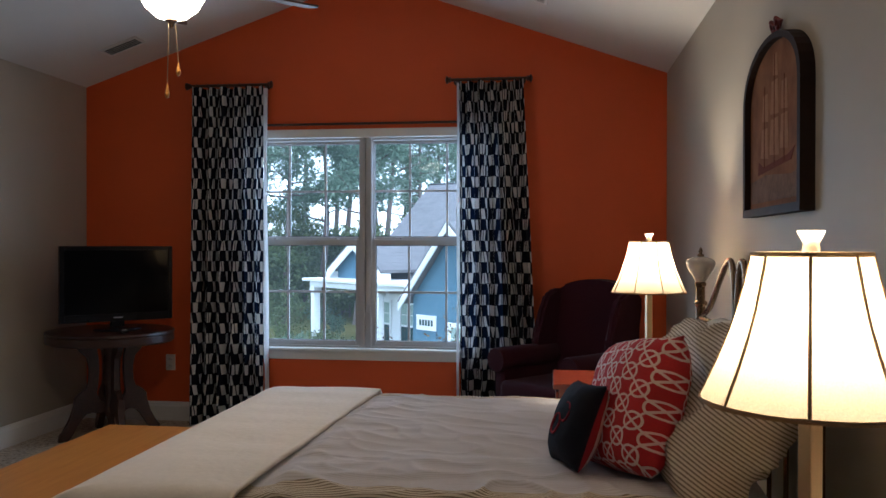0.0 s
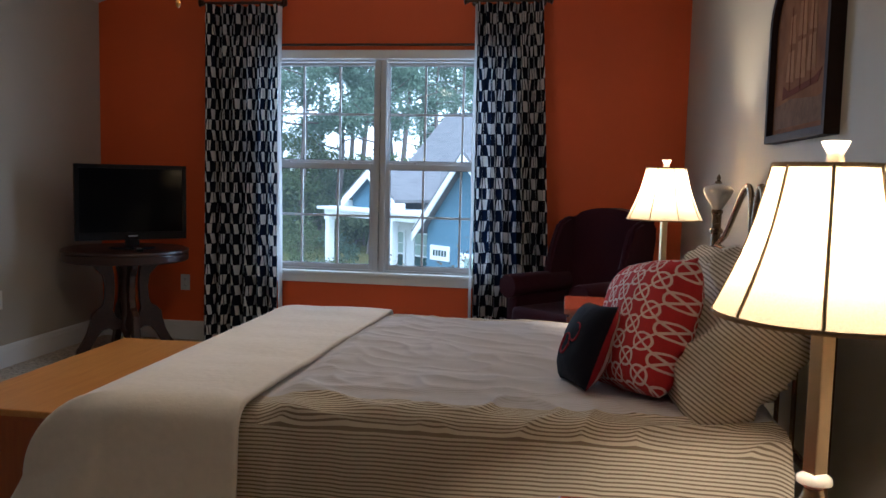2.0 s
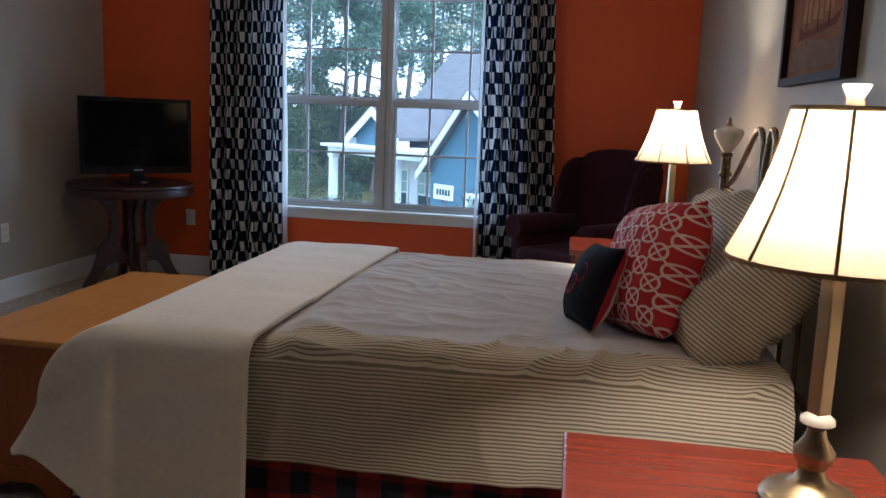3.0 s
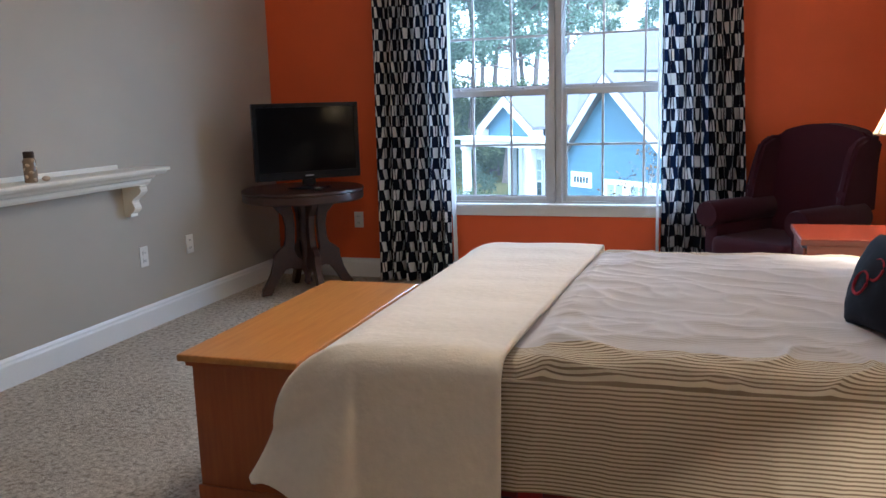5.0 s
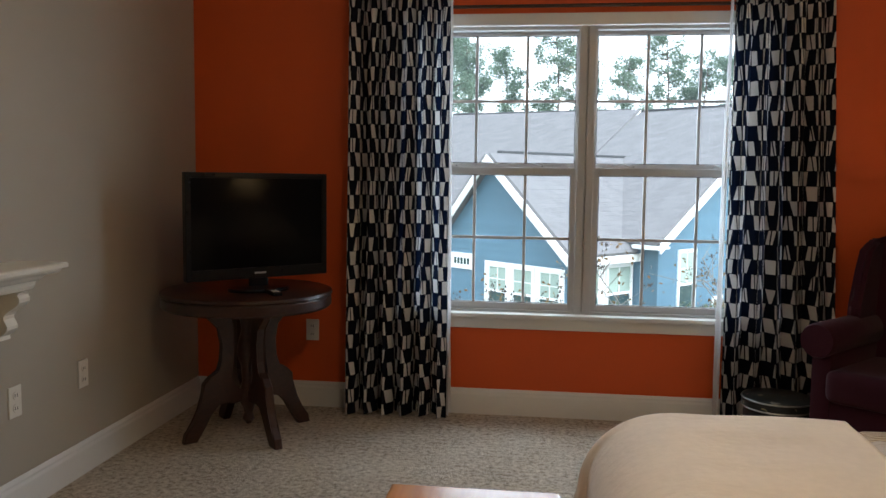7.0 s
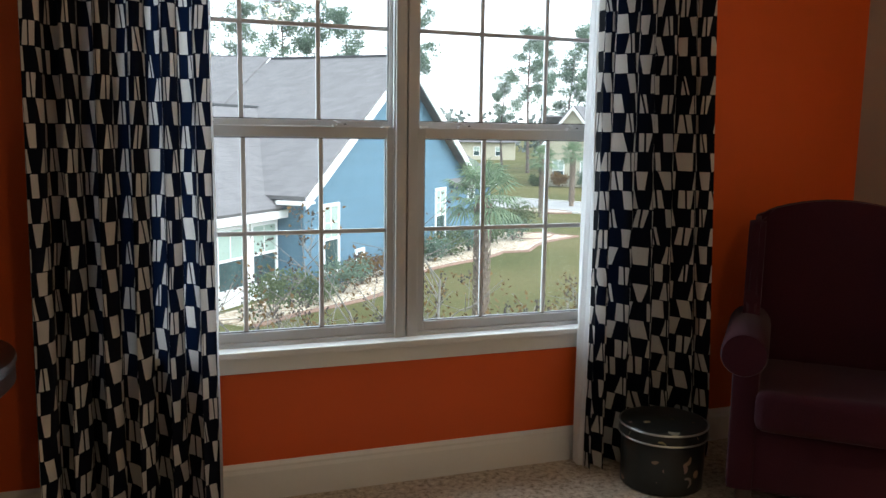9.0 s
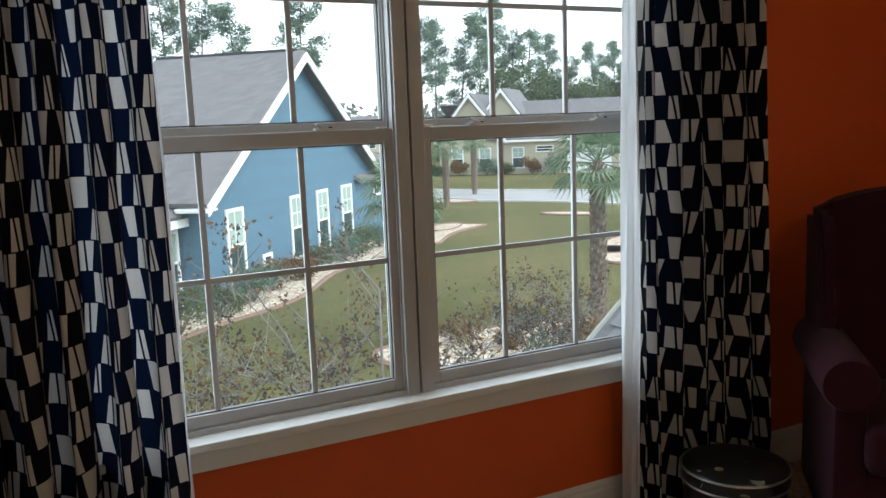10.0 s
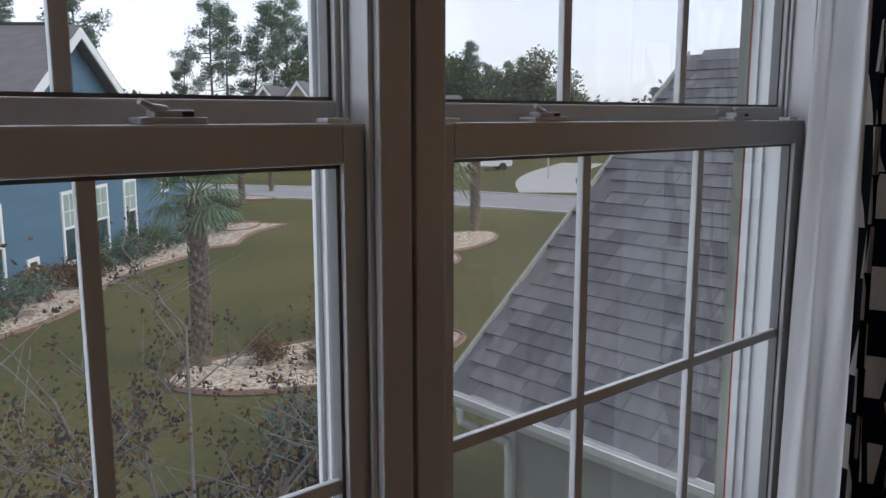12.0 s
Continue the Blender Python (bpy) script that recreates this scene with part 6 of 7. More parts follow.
# ---- black fence ----
fence = thing("garden_fence", (0, 0, GZ), "black aluminium picket fence with square posts", "fence")
FH = 1.4
pst = bmesh.new()
legs = [((-7.0, 11.62), (2.2, 11.75)), ((2.2, 11.75), (2.75, 9.5))]
picket_mesh = mesh_of(boxes(((-0.008, -0.008, 0.07), (0.008, 0.008, FH - 0.02))), "picket", FENCEM)
for a, b in legs:
    a, b = Vector((*a, 0)), Vector((*b, 0))
    ln = (b - a).length
    ang = math.degrees(math.atan2((b - a).y, (b - a).x))
    for z in (0.15, FH - 0.2, FH - 0.03):
        bm = bmesh.new()
        box(bm, (0, -0.014, z - 0.014), (ln, 0.014, z + 0.014), m=pose(a.x, a.y, 0, 0, 0, ang))
        part("rail", bm, FENCEM, fence)
    n = int(ln / 0.105)
    for i in range(1, n):
        p = a.lerp(b, i / n)
        o = new("picket", picket_mesh)
        o.parent = fence
        o.location = p
    for i in range(int(ln / 1.8) + 1):
        p = b.lerp(a, min(1, i * 1.8 / ln))
        if i == 0 and b.y < 10:
            continue
        bm = boxes(((p.x - 0.03, p.y - 0.03, 0), (p.x + 0.03, p.y + 0.03, FH + 0.06)), ((p.x - 0.038, p.y - 0.038, FH + 0.06), (p.x + 0.038, p.y + 0.038, FH + 0.085)), bevel=0.003)
        part("post", bm, FENCEM, fence)

# ---- neighbour's house ----
nh = thing("neighbour_house", (1.0, 24.7, GZ), "blue lap-sided house with white trim and grey shingle roofs", "house", rz=math.degrees(math.atan2(0.742, 0.67)))


def lap_wall(parent, axis, at, lo, hi, z0, top, material, out, board=0.2, name="siding_board"):
    """A wall of overlapping boards cut to the roof's line. axis: the wall's direction in plan; top(s): its height along it."""
    n = int((max(top(lo + (hi - lo) * i / 40) for i in range(41)) - z0) / board) + 1
    for k in range(n):
        za, zb = z0 + k * board, z0 + (k + 1) * board
        ss = [lo + (hi - lo) * i / 200 for i in range(201)]
        ok = [s for s in ss if top(s) > za + 0.01]
        if not ok:
            continue
        okb = [s for s in ss if top(s) >= zb]
        a0, a1 = ok[0], ok[-1]
        b0, b1 = (okb[0], okb[-1]) if okb else ((a0 + a1) / 2, (a0 + a1) / 2 + 0.01)
        ztop = zb if okb else max(top(s) for s in ok)
        q = [(a0, za, 0.022), (a1, za, 0.022), (b1, ztop, 0.004), (b0, ztop, 0.004)]
        pts, back = [], []
        for s, z, o in q:
            pts.append((s, at + out * o, z) if axis == 0 else (at + out * o, s, z))
            back.append((s, at - out * 0.05, z) if axis == 0 else (at - out * 0.05, s, z))
        bm = bmesh.new()
        f = [bm.verts.new(p) for p in pts]
        g = [bm.verts.new(p) for p in back]
        bm.faces.new(f)
        bm.faces.new(g)
        for i in range(4):
            j = (i + 1) % 4
            bm.faces.new((f[i], f[j], g[j], g[i]))
        part(name, bm, material, parent)


def house_window(parent, axis, at, s, z, w, h, out, cols=2, rows=2, blind=True):
    """A sash window with wide white trim. s: its middle along the wall."""

    def bx(s0, s1, o0, o1, z0, z1, bev=0.0):
        lo, hi = sorted((at + out * o0, at + out * o1))
        return ((s + s0, lo, z + z0), (s + s1, hi, z + z1)) if axis == 0 else ((lo, s + s0, z + z0), (hi, s + s1, z + z1))

    t = 0.10
    wn_ = part("window", boxes(bx(-w / 2, w / 2, 0.0, 0.022, 0, h)), HGLASS, parent, "dim glass sash window")
    part("window_trim", boxes(bx(-w / 2 - t, -w / 2, 0.0, 0.06, -t, h + t), bx(w / 2, w / 2 + t, 0.0, 0.06, -t, h + t), bx(-w / 2, w / 2, 0.0, 0.06, h, h + t), bx(-w / 2, w / 2, 0.0, 0.07, -t, 0)), WHITE, wn_)
    bars = [bx(-w / 2, w / 2, 0.022, 0.05, h / 2 - 0.035, h / 2 + 0.035)]
    for c in range(1, cols):
        x = -w / 2 + w * c / cols
        bars.append(bx(x - 0.014, x + 0.014, 0.022, 0.04, h / 2 + 0.035, h))
    for r in range(1, rows):
        zz = h / 2 + h / 2 * r / rows
        bars.append(bx(-w / 2, w / 2, 0.022, 0.038, zz - 0.014, zz + 0.014))
    part("sash_bars", boxes(*bars), WHITE, wn_)
    if blind:
        part("blind", boxes(bx(-w / 2, w / 2, 0.0225, 0.026, h * 0.5, h)), BLIND, wn_)


def slope(parent, a, b, c, d, thick=0.14, name="roof"):
    """One roof plane through four corners, with thickness."""
    bm = bmesh.new()
    n = (Vector(b) - Vector(a)).cross(Vector(d) - Vector(a)).normalized()
    if n.z < 0:
        n = -n
    extrude_poly(bm, [a, b, c, d], n * thick)
    return part(name, bm, SHINGLE, parent)


def rake(parent, a, b, out, drop=0.24):
    """White fascia board along a gable's edge from a to b."""
    bm = bmesh.new()
    a, b = Vector(a), Vector(b)
    extrude_poly(bm, [a + Vector((0, 0, 0.05)), b + Vector((0, 0, 0.05)), b - Vector((0, 0, drop)), a - Vector((0, 0, drop))], out)
    return part("fascia", bm, WHITE, parent)


GYM_ = 3.85
# main wing: gable to the lawn, ridge running back
EX0, EX1, RXm, EZ, RZ = 0.75, 14.3, 7.36, 2.76, 7.08
SL = (RZ - EZ) / (RXm - EX0)
D, DL = 21.0, 13.3
VS, RB, RZB = 5.2, 16.0, 7.5
lap_wall(nh, 0, 0.0, 1.25, 13.95, 0.0, lambda s: EZ - 0.12 + SL * (s - EX0 if s < RXm else (EX1 - s) * (RXm - EX0) / (EX1 - RXm)), BLUE, -1)
slope(nh, (EX0, -0.4, EZ), (RXm, -0.4, RZ), (RXm, VS + 0.3, RZ), (EX0, VS + 0.3, EZ))
slope(nh, (EX1, -0.4, EZ), (RXm, -0.4, RZ), (RXm, VS + 0.3, RZ), (EX1, VS + 0.3, EZ))
# rear roof, its ridge rising a little, hipped at its far end
slope(nh, (EX0, VS, EZ), (RXm, VS, RZ + 0.1), (RXm, RB, RZB), (EX0, DL, EZ))
slope(nh, (EX1, VS, EZ), (RXm, VS, RZ + 0.1), (RXm, RB, RZB), (EX1, D, EZ))
slope(nh, (EX0, DL, EZ), (RXm, RB, RZB), (RXm + 0.05, RB, RZB), (EX1, D, EZ))
for d_ in (-0.3, 0.3):
    rake(nh, (RXm + d_, VS, RZ - 0.08), (RXm, VS, RZ + 0.14), (0, -0.05, 0))
RIDGEV = mat("dark_ridge_vent", (0.05, 0.048, 0.05), 0.9, vary=0.2)
for lo, hi in (((RXm - 0.12, -0.1, RZ + 0.1), (RXm + 0.12, VS - 0.1, RZ + 0.19)), ((-1.5, GYM_ - 0.1, 5.36), (4.6, GYM_ + 0.1, 5.44))):
    part("ridge_vent", boxes((lo, hi), bevel=0.02), RIDGEV, nh)
bm = bmesh.new()
tube(bm, [(RXm, VS + 0.5, RZ + 0.2), (RXm, RB, RZB + 0.14)], 0.07, 8)
part("ridge_vent", bm, RIDGEV, nh)
rake(nh, (EX0, -0.40, EZ), (RXm, -0.40, RZ), (0, -0.05, 0))
rake(nh, (RXm, -0.40, RZ), (EX1, -0.40, EZ), (0, -0.05, 0))
part("body", boxes(((1.3, 0.03, 0), (13.9, DL - 0.3, EZ + 0.02))), BLUE, nh)
part("soffit", boxes(((EX0 + 0.05, -0.38, EZ - 0.12), (1.28, 0.9, EZ - 0.06))), WHITE, nh)
part("gutter", boxes(((EX0 - 0.1, -0.42, EZ - 0.14), (EX0, 0.5, EZ - 0.02)), bevel=0.02), WHITE, nh)
for s, w in ((2.72, 0.78), (6.74, 0.80), (8.82, 0.80), (11.1, 0.85)):
    house_window(nh, 0, 0.0, s, 0.52, w, 1.92, -1)
house_window(nh, 0, 0.0, 4.5, 0.45, 0.40, 0.42, -1, 1, 1, False)
# lower wing beyond the gable
lap_wall(nh, 0, 0.02, 13.95, 17.1, 0.0, lambda s: 2.55, BLUE, -1)
part("body", boxes(((13.9, 0.06, 0), (17.08, 9.0, 2.55))), BLUE, nh)
slope(nh, (12.0, -0.3, 2.5), (17.5, -0.3, 2.5), (17.5, 4.5, 5.4), (12.0, 4.5, 5.4))
slope(nh, (12.0, 9.3, 2.5), (17.5, 9.3, 2.5), (17.5, 4.5, 5.4), (12.0, 4.5, 5.4))
part("eave_trim", boxes(((13.9, -0.34, 2.36), (17.55, -0.28, 2.58))), WHITE, nh)
house_window(nh, 0, 0.02, 12.9 + 1.6, 1.9, 0.6, 0.45, -1, 2, 1, False)
# garden wing: gable to the woods side, ridge running into the main roof
WX = -1.65
GY0, GYm, GY1, GE, GR = 0.55, GYM_, 6.35, 2.42, 5.25
GE1 = 2.58
SG1 = (GR - GE1) / (GY1 - GYm)
SG = (GR - GE) / (GYm - GY0)
lap_wall(nh, 1, WX, 0.9, 6.0, 0.0, lambda s: GE - 0.1 + SG * (s - GY0) if s < GYm else GE1 - 0.1 + SG1 * (GY1 - s), BLUE, -1)
part("body", boxes(((WX + 0.05, 0.95, 0), (1.4, 5.95, GE))), BLUE, nh)
slope(nh, (WX - 0.35, GY0, GE), (WX - 0.35, GYm, GR), (4.7, GYm, GR), (0.9, GY0, GE))
slope(nh, (WX - 0.35, GY1, GE1), (WX - 0.35, GYm, GR), (4.7, GYm, GR), (0.9, GY1, GE1))
rake(nh, (WX - 0.35, GY0, GE), (WX - 0.35, GYm, GR), (-0.05, 0, 0))
rake(nh, (WX - 0.35, GYm, GR), (WX - 0.35, GY1, GE1), (-0.05, 0, 0))
part("eave_trim", boxes(((WX - 0.3, GY0 - 0.06, GE - 0.2), (1.25, GY0 + 0.02, GE + 0.02))), WHITE, nh)
part("sunroom_panel", boxes(((WX + 0.02, 0.86, 0), (1.24, 0.94, GE - 0.1))), WHITE, nh)
for s in (-0.95, 0.55):
    house_window(nh, 0, 0.86, s, 0.5, 1.05, 1.55, -1, 2, 1)
part("window_band", boxes(((WX - 0.05, 1.0, 0.35), (WX - 0.024, 4.2, 2.1))), WHITE, nh)
for s in (1.5, 2.55, 3.6):
    house_window(nh, 1, WX - 0.05, s, 0.5, 0.72, 1.45, -1)
part("louvre_vent", boxes(((WX - 0.07, 4.75, 1.75), (WX - 0.02, 5.75, 2.25))), WHITE, nh)
part("vent_slots", boxes(*[((WX - 0.08, 4.88 + 0.15 * i, 1.9), (WX - 0.071, 4.98 + 0.15 * i, 2.1)) for i in range(5)]), HGLASS, nh)
# porch and far gable
PX = -1.0
part("pergola_beam", boxes(((PX - 0.1, 7.2, 2.86), (PX + 0.12, 13.7, 3.1)), ((PX + 0.1, 13.48, 2.86), (2.0, 13.7, 3.1)), ((PX - 0.3, 6.9, 3.1), (2.0, 14.0, 3.22)), bevel=0.02), WHITE, nh)
for x, y in ((PX, 13.4), (PX + 2.3, 13.4), (PX + 2.3, 12.6), (PX, 8.9)):
    bm = bmesh.new()
    box(bm, (x - 0.14, y - 0.14, 0), (x + 0.14, y + 0.14, 2.86), 0.01)
    box(bm, (x - 0.18, y - 0.18, 0), (x + 0.18, y + 0.18, 0.22), 0.01)
    box(bm, (x - 0.18, y - 0.18, 2.68), (x + 0.18, y + 0.18, 2.855), 0.01)
    part("porch_post", bm, WHITE, nh)
part("porch_wall", boxes(((1.0, 6.4, 0), (1.25, 12.2, 2.85))), WHITE, nh)
for s in (8.2, 9.7, 11.3):
    house_window(nh, 1, 1.0, s, 0.5, 0.85, 1.75, -1)
part("porch_door", boxes(((0.95, 6.75, 0.02), (0.998, 7.6, 2.1))), HGLASS, nh)
FX, FY0, FYm, FY1, FE, FRz = 0.0, 9.75, 11.6, 13.45, 3.5, 4.72
SF = (FRz - FE) / (FYm - FY0)
lap_wall(nh, 1, FX, 10.0, 13.2, 3.22, lambda s: FE - 0.03 + SF * ((s - FY0) if s < FYm else (FY1 - s)), BLUE, -1)
for v0 in (FY0, FY1):
    slope(nh, (FX - 0.35, v0, FE), (FX - 0.35, FYm, FRz), (3.9, FYm, FRz), (2.1, v0, FE))
    rake(nh, (FX - 0.35, v0, FE), (FX - 0.35, FYm, FRz), (-0.05, 0, 0), 0.3)
    part("cornice_return", boxes(((FX - 0.38, v0 - 0.12, FE - 0.3), (FX + 0.1, v0 + 0.12, FE - 0.02)), bevel=0.03), WHITE, nh)
# planting strip along the wall, in the house's own axes
nb = thing("gravel_bed", (1.0, 24.7, GZ), "gravel planting strip along the blue house", "garden bed", "gravel beds on the lawn", rz=math.degrees(math.atan2(0.742, 0.67)))
pts = [(-2.5, 0.5), (-2.5, -1.0)] + [(x, -1.45 - 0.35 * math.sin(x * 0.7) - 0.12 * x * (1 if x > 12 else 0.4)) for x in [-1 + 19.5 * i / 24 for i in range(25)]] + [(18.8, -1.6), (18.5, 0.3)]
bm = bmesh.new()
extrude_poly(bm, [(x, y, -0.05) for x, y in pts], (0, 0, 0.10))
part("gravel", bm, GRAVEL, nb)
bm = bmesh.new()
tube(bm, [(x, y, 0.02) for x, y in pts[1:-1]], 0.07, 6)
part("edging", bm, EDGING, nb)
hm = nh.matrix_world
for i, (u, v, h, w) in enumerate(((-2.2, 13.8, 1.2, 1.3), (-2.4, 12.4, 0.9, 1.2), (-2.2, 11.0, 1.3, 1.2), (-2.6, 9.8, 0.9, 1.2), (-2.4, 8.4, 1.1, 1.3), (0.2, 14.4, 1.7, 1.5), (-1.2, 15.6, 2.0, 1.8))):
    q = hm @ Vector((u, v, 0))
    shrub(q.x, q.y, h, w, 150 + i, (BROAD, NEEDLE)[i % 2], "green shrub before the white porch", GZ, 0.11)
for i, (u, v, h, w, lf) in enumerate(((-1.6, -0.9, 1.1, 1.2, BROAD), (0.3, -0.8, 0.8, 0.9, BROAD), (1.9, -0.9, 0.9, 1.1, NEEDLE), (3.4, -0.7, 0.8, 0.9, RUST), (5.2, -0.8, 0.7, 1.0, RUST), (6.8, -0.7, 0.8, 0.9, BROAD), (8.6, -0.9, 0.9, 1.2, NEEDLE), (10.2, -0.9, 1.0, 1.3, BROAD), (11.8, -1.0, 0.8, 1.0, NEEDLE), (13.6, -1.2, 0.9, 1.1, BROAD), (15.6, -1.6, 1.0, 1.2, NEEDLE), (16.9, -1.6, 1.4, 1.4, BROAD))):
    q = hm @ Vector((u, v, 0))
    shrub(q.x, q.y, h, w, 90 + i, lf, "low shrub against the blue house", GZ + 0.04, 0.10)

# ---- cream house across the street ----
ang = 45
cx, cy = 38.4, 64.4
fh = thing("cream_house", (cx, cy, GZ), "cream house with a grey gabled roof across the street", "house", rz=-ang)
CR2 = CREAM
part("body", boxes(((-9.6, 0.0, 0), (11.0, 10, 3.1))), CR2, fh)
slope(fh, (-5.0, -0.5, 3.0), (11.5, -0.5, 3.0), (10.0, 5, 6.4), (-5.0, 5, 6.4))
slope(fh, (-11, 10.5, 3.0), (11.5, 10.5, 3.0), (10.0, 5, 6.4), (-11, 5, 6.4))
slope(fh, (11.5, -0.5, 3.0), (11.5, 10.5, 3.0), (10.0, 5.02, 6.4), (10.0, 4.98, 6.4))
for gx0, gxm, gx1, gy, gz in ((-9.9, -6.5, -3.1, -0.6, 7.2), (-7.4, -3.9, -0.4, 0.8, 7.6)):
    lap_wall(fh, 0, gy + 0.4, gx0 + 0.4, gx1 - 0.4, 0.0 if gy < 0 else 3.0, lambda s: min(2.95 + (gz - 3.0) * (s - gx0) / (gxm - gx0), 2.95 + (gz - 3.0) * (gx1 - s) / (gx1 - gxm)), CR2, -1, 0.35)
    slope(fh, (gx0, gy, 3.0), (gxm, gy, gz), (gxm, 8, gz), (gx0, 8, 3.0))
    slope(fh, (gx1, gy, 3.0), (gxm, gy, gz), (gxm, 8, gz), (gx1, 8, 3.0))
    rake(fh, (gx0, gy, 3.0), (gxm, gy, gz), (0, -0.06, 0), 0.3)
    rake(fh, (gxm, gy, gz), (gx1, gy, 3.0), (0, -0.06, 0), 0.3)
for s in (-7.8, -5.2):
    house_window(fh, 0, -0.2, s, 0.6, 0.95, 1.7, -1)
for s in (-2.2, 7.2):
    house_window(fh, 0, 0.0, s, 0.6, 0.95, 1.7, -1)
house_window(fh, 0, 0.0, 0.2, 2.0, 1.4, 0.4, -1, 1, 1, False)
part("garage_door", boxes(((2.2, -0.06, 0.0), (6.0, 0.02, 2.3)), bevel=0.02), WHITE, fh)
part("eave_trim", boxes(((-3.9, -0.55, 2.85), (11.5, -0.48, 3.05))), WHITE, fh)
for i, s in enumerate((-9.6, -7.4, -4.8, -3.2, -0.8, 1.2, 8.8)):
    q = fh.matrix_world @ Vector((s, -1.2 if s < -4 else -0.9, 0))
    shrub(q.x, q.y, 1.0 + 0.3 * (i % 3), 1.4, 120 + i, (BROAD, RUST, NEEDLE)[i % 3], "foundation shrub before the cream house", GZ, 0.16)
# a roof further along the street
gx, gy = polar(21, 150)
g3 = thing("far_house", (gx, gy, GZ), "distant pale house with a low grey roof", "house", rz=-25)
part("body", boxes(((-9, 0, 0), (9, 9, 3.2))), CR2, g3)
slope(g3, (-9.6, -0.6, 3.1), (9.6, -0.6, 3.1), (6, 4.5, 6.6), (-6, 4.5, 6.6))
slope(g3, (-9.6, 9.6, 3.1), (9.6, 9.6, 3.1), (6, 4.5, 6.6), (-6, 4.5, 6.6))
slope(g3, (-9.6, -0.6, 3.1), (-9.6, 9.6, 3.1), (-6, 4.51, 6.6), (-6, 4.5, 6.6))
for s in (-6, -2, 2, 6):
    house_window(g3, 0, 0.0, s, 0.8, 1.0, 1.5, -1)
copy_thing(g3, pose(*polar(40, 190), GZ, 0, 0, -40))

# ---- white car ----
car = thing("parked_car", (*polar(43.3, 72), GZ), "white estate car parked on the drive", "car", rz=-30)
CARW = mat("white_car_paint", (0.78, 0.79, 0.80), 0.25, vary=0.02, bumps=0, coat=0.6)
bm = bmesh.new()
pr = [(-2.3, 0.35), (2.25, 0.35), (2.35, 0.75), (2.2, 0.95), (1.2, 1.08), (-2.25, 1.12), (-2.35, 0.8)]
extrude_poly(bm, [(x, -0.9, z) for x, z in pr], (0, 1.8, 0))
bmesh.ops.bevel(bm, geom=list(bm.edges), offset=0.06, segments=2, affect="EDGES")
part("body", bm, CARW, car, smooth=40)
bm = bmesh.new()
pr = [(1.15, 1.07), (0.45, 1.58), (-1.6, 1.62), (-2.2, 1.12)]
extrude_poly(bm, [(x, -0.76, z) for x, z in pr], (0, 1.52, 0))
bmesh.ops.bevel(bm, geom=list(bm.edges), offset=0.05, segments=2, affect="EDGES")
part("cabin_glass", bm, HGLASS, car, smooth=40)
part("roof", boxes(((-1.7, -0.72, 1.58), (0.45, 0.72, 1.68)), bevel=0.03), CARW, car)
for x in (-1.45, 1.45):
    for y in (-0.88, 0.88):
        bm = bmesh.new()
        lathe(bm, [(0.2, -0.11), (0.33, -0.11), (0.34, 0), (0.33, 0.11), (0.2, 0.11)], m=pose(x, y, 0.34, 90, 0, 0), seg=20)
        w = part("wheel", bm, FENCEM, car, smooth=40)
        bm = bmesh.new()
        lathe(bm, [(0.2, -0.1), (0.2, 0.1)], m=pose(x, y, 0.34, 90, 0, 0), seg=14)
        part("rim", bm, mat("alloy", (0.5, 0.5, 0.5), 0.3, 0.8, bumps=0), w)

# street sign
sg = thing("street_sign", (*polar(47.6, 62), GZ), "pale street-name sign on a post", "sign", rz=-45)
part("post", boxes(((-0.06, -0.06, 0), (0.06, 0.06, 2.9)), bevel=0.01), CONC, sg)
part("sign_arm", boxes(((-0.05, -0.04, 2.45), (0.9, 0.04, 2.75)), bevel=0.01), CONC, sg)

# ---- own lower roof with shingles ----
lr = thing("garage_wing", (2.47, 5.93, 0), "pale sided wing with a steep grey shingle roof", "house")
EZ2, RUN, KS, YL = -0.80, 3.33, 0.835, 3.955
TOPZ = EZ2 + KS * RUN
part("body", boxes(((0.36, 0.02, GZ), (6.3, YL - 0.38, EZ2 - 0.08))), SAGE, lr)
lap_wall(lr, 1, 0.36, 0.05, YL - 0.40, GZ, lambda s: EZ2 - 0.10, SAGE, -1, 0.18)
part("corner_trim", boxes(((0.325, YL - 0.47, GZ), (0.40, YL - 0.36, EZ2 - 0.1)), bevel=0.004), WHITE, lr)
bm = bmesh.new()
extrude_poly(bm, [(0, 0, EZ2 - 0.02), (RUN, 0, TOPZ - 0.02), (2 * RUN, 0, EZ2 - 0.02), (2 * RUN, 0, EZ2 - 0.16), (0, 0, EZ2 - 0.16)], (0, YL, 0))
part("roof_deck", bm, SHINGLE2, lr)
bm = bmesh.new()
pr = [(-0.13, EZ2 + 0.005), (-0.12, EZ2 - 0.05), (-0.07, EZ2 - 0.12), (-0.005, EZ2 - 0.125), (-0.005, EZ2 + 0.0), (-0.02, EZ2 + 0.0), (-0.02, EZ2 - 0.10), (-0.07, EZ2 - 0.10), (-0.11, EZ2 - 0.045), (-0.115, EZ2 + 0.005)]
extrude_poly(bm, [(x, 0.0, z) for x, z in pr], (0, YL + 0.04, 0))
part("gutter", bm, WHITE, lr)
bm = bmesh.new()
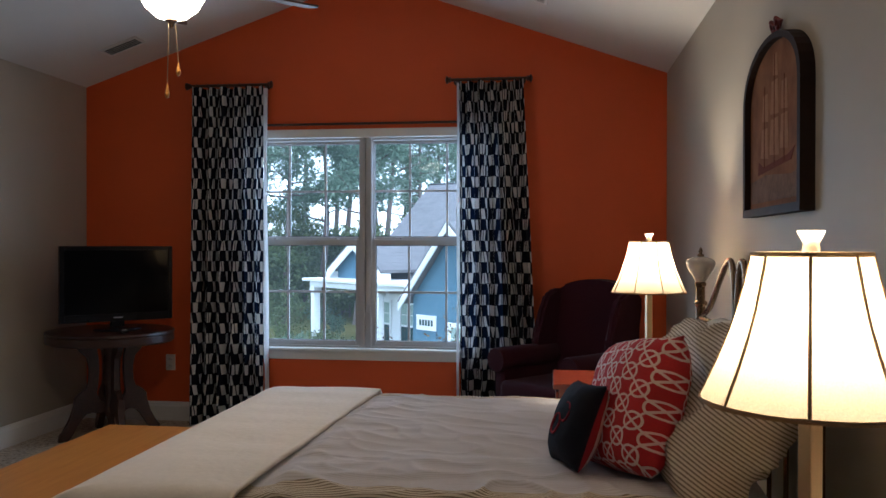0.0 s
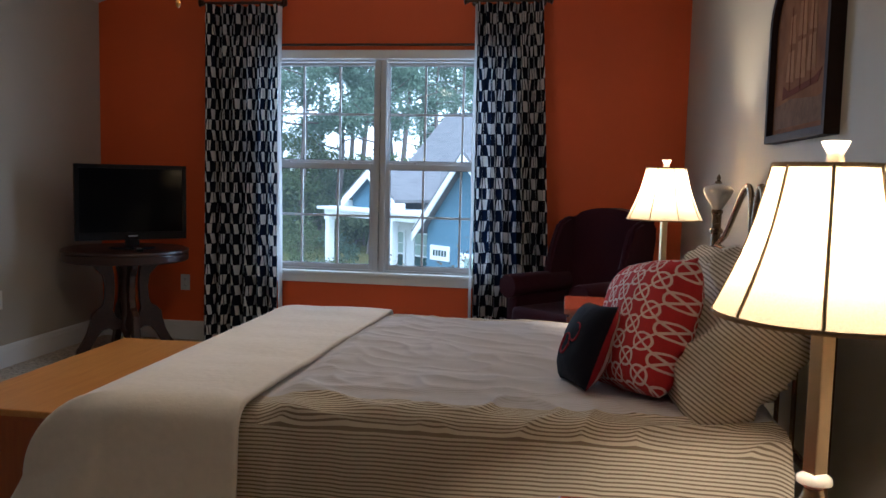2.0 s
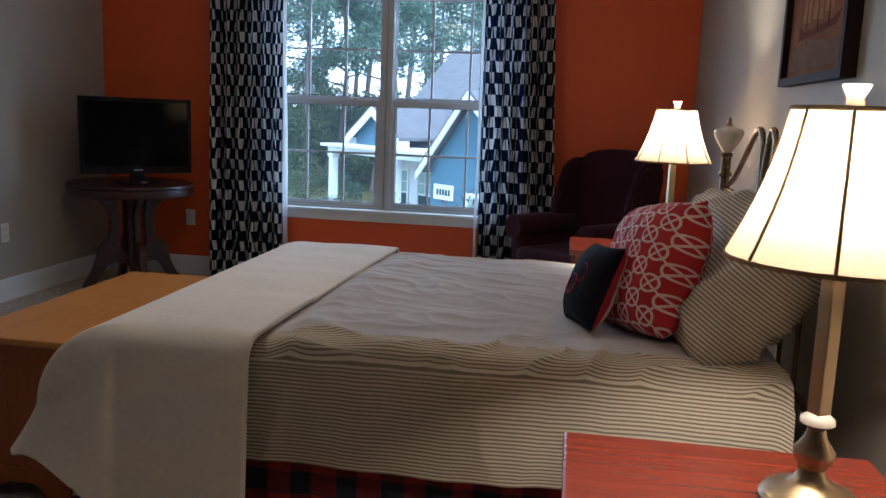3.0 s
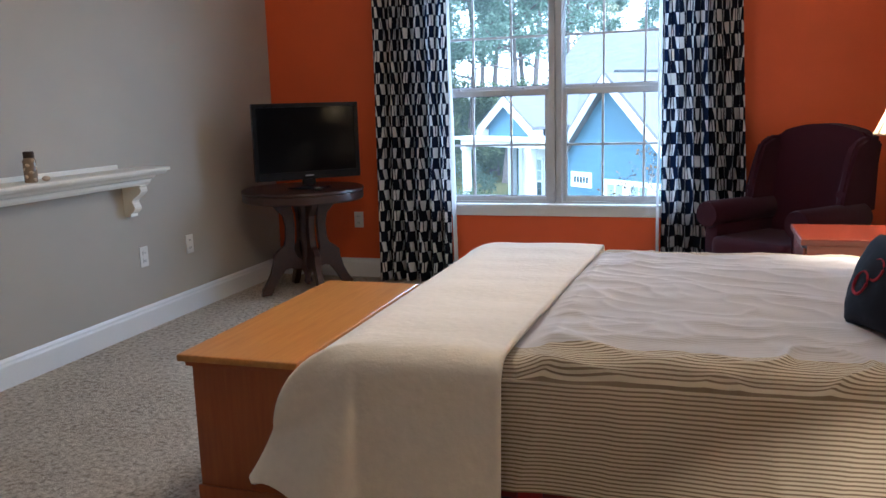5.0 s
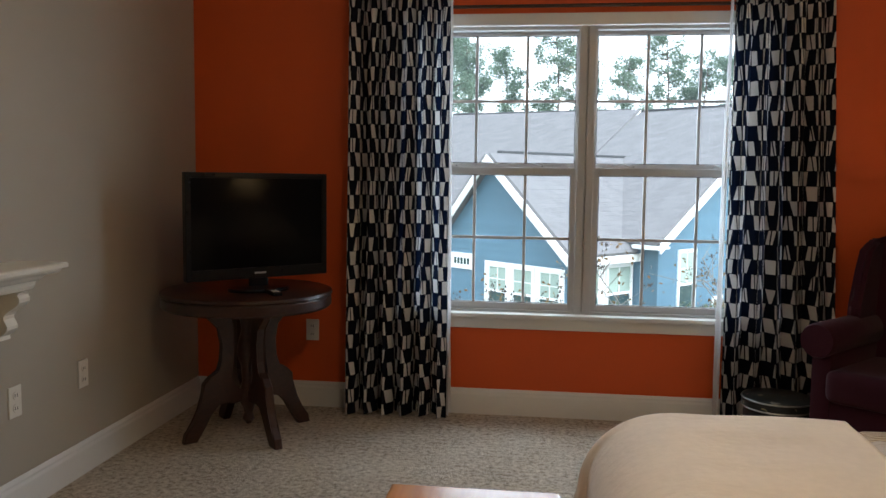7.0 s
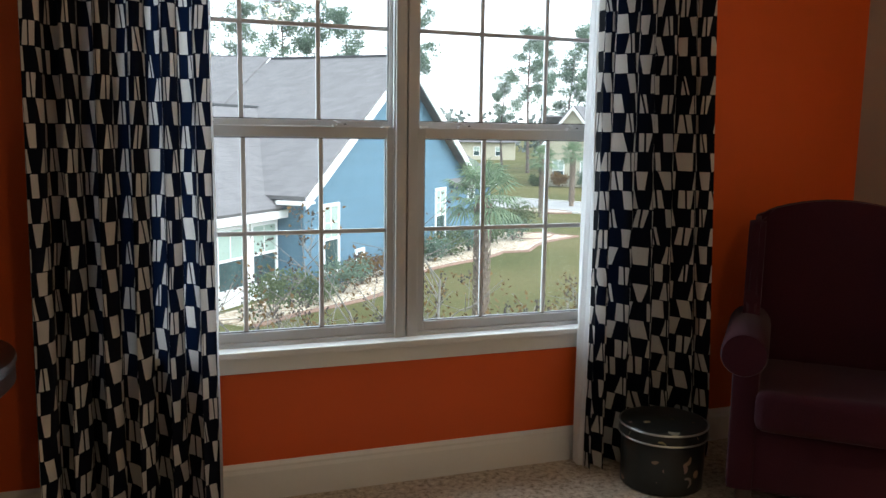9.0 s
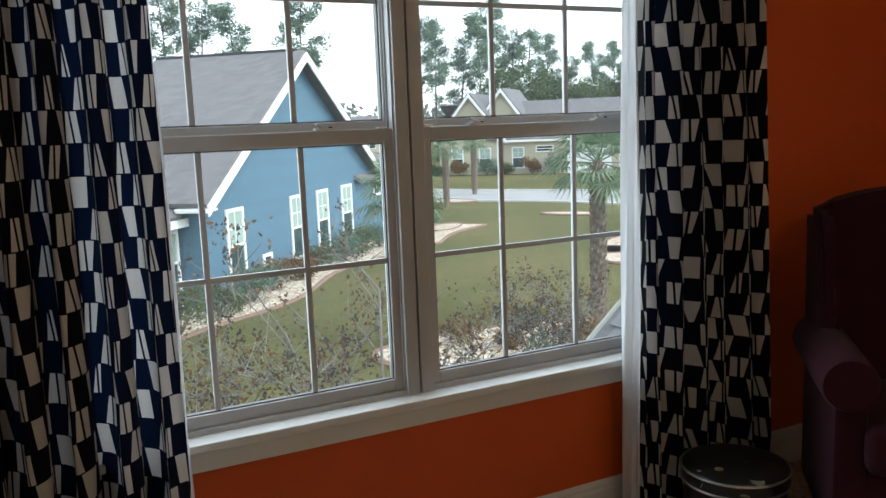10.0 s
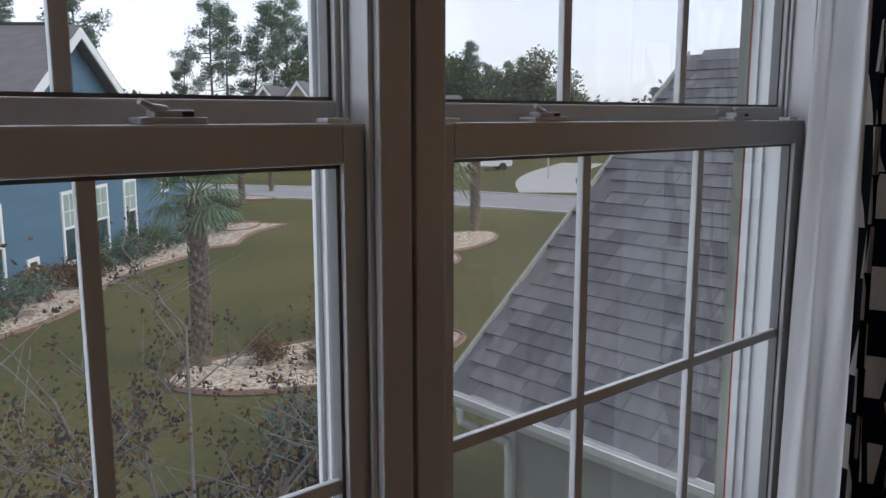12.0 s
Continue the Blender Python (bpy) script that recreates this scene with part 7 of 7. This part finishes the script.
tube(bm, [(-0.06, YL - 0.25, EZ2 - 0.12), (-0.06, YL - 0.25, EZ2 - 0.22), (0.26, YL - 0.45, EZ2 - 0.42), (0.27, YL - 0.47, EZ2 - 0.55), (0.27, YL - 0.47, GZ + 0.05)], 0.04, 8)
part("downspout", bm, WHITE, lr)
bm = bmesh.new()
extrude_poly(bm, [(-0.02, YL + 0.001, EZ2 - 0.15), (-0.02, YL + 0.001, EZ2 + 0.01), (RUN, YL + 0.001, TOPZ + 0.02), (RUN, YL + 0.001, TOPZ - 0.18)], (0, 0.03, 0))
part("rake_board", bm, SAGE, lr)
hyp = math.hypot(RUN, KS * RUN)
tilt = math.degrees(math.atan(KS))
COURSE = 0.145
shm = []
for w in (0.20, 0.27, 0.34):
    bm = boxes(((-0.012, -w / 2, 0.0), (COURSE + 0.01, w / 2, 0.009)))
    for v in bm.verts:
        if v.co.x < 0:
            v.co.z += 0.012
    shm.append(mesh_of(bm, "shingle", SHINGLE2))
rnd = random.Random(12)
count = 0
rest = []
rows_n = int(hyp / COURSE)
for r in range(rows_n):
    d = r * COURSE
    y = -0.1 * rnd.random()
    while y < YL:
        k = rnd.randrange(3)
        w = (0.20, 0.27, 0.34)[k]
        if y + w > YL + 0.06:
            break
        m = pose(d * math.cos(radians(tilt)), y + w / 2, EZ2 + d * math.sin(radians(tilt)) - 0.015, 0, -tilt, 0) @ Matrix.Translation((0, 0, 0.004 * rnd.random()))
        if y > 1.55 and count < 300:
            o = new("shingle", shm[k])
            o.parent = lr
            o.matrix_basis = m
            count += 1
        else:
            rest.append((m, w))
        y += w + 0.003
bm = bmesh.new()
for m, w in rest:
    box(bm, (-0.012, -w / 2, 0), (COURSE + 0.01, w / 2, 0.012), m=m)
tagged(part("shingle_field", bm, SHINGLE2, lr), kind="stuff")
bm = bmesh.new()
for i in range(int(YL / 0.2)):
    for s in (-1, 1):
        box(bm, (0, -0.1, 0), (0.16, 0.1, 0.012), m=pose(RUN, 0.1 + i * 0.2, TOPZ + 0.012, 0, 40 if s > 0 else 140, 0))
tagged(part("ridge_caps", bm, SHINGLE2, lr), kind="stuff")
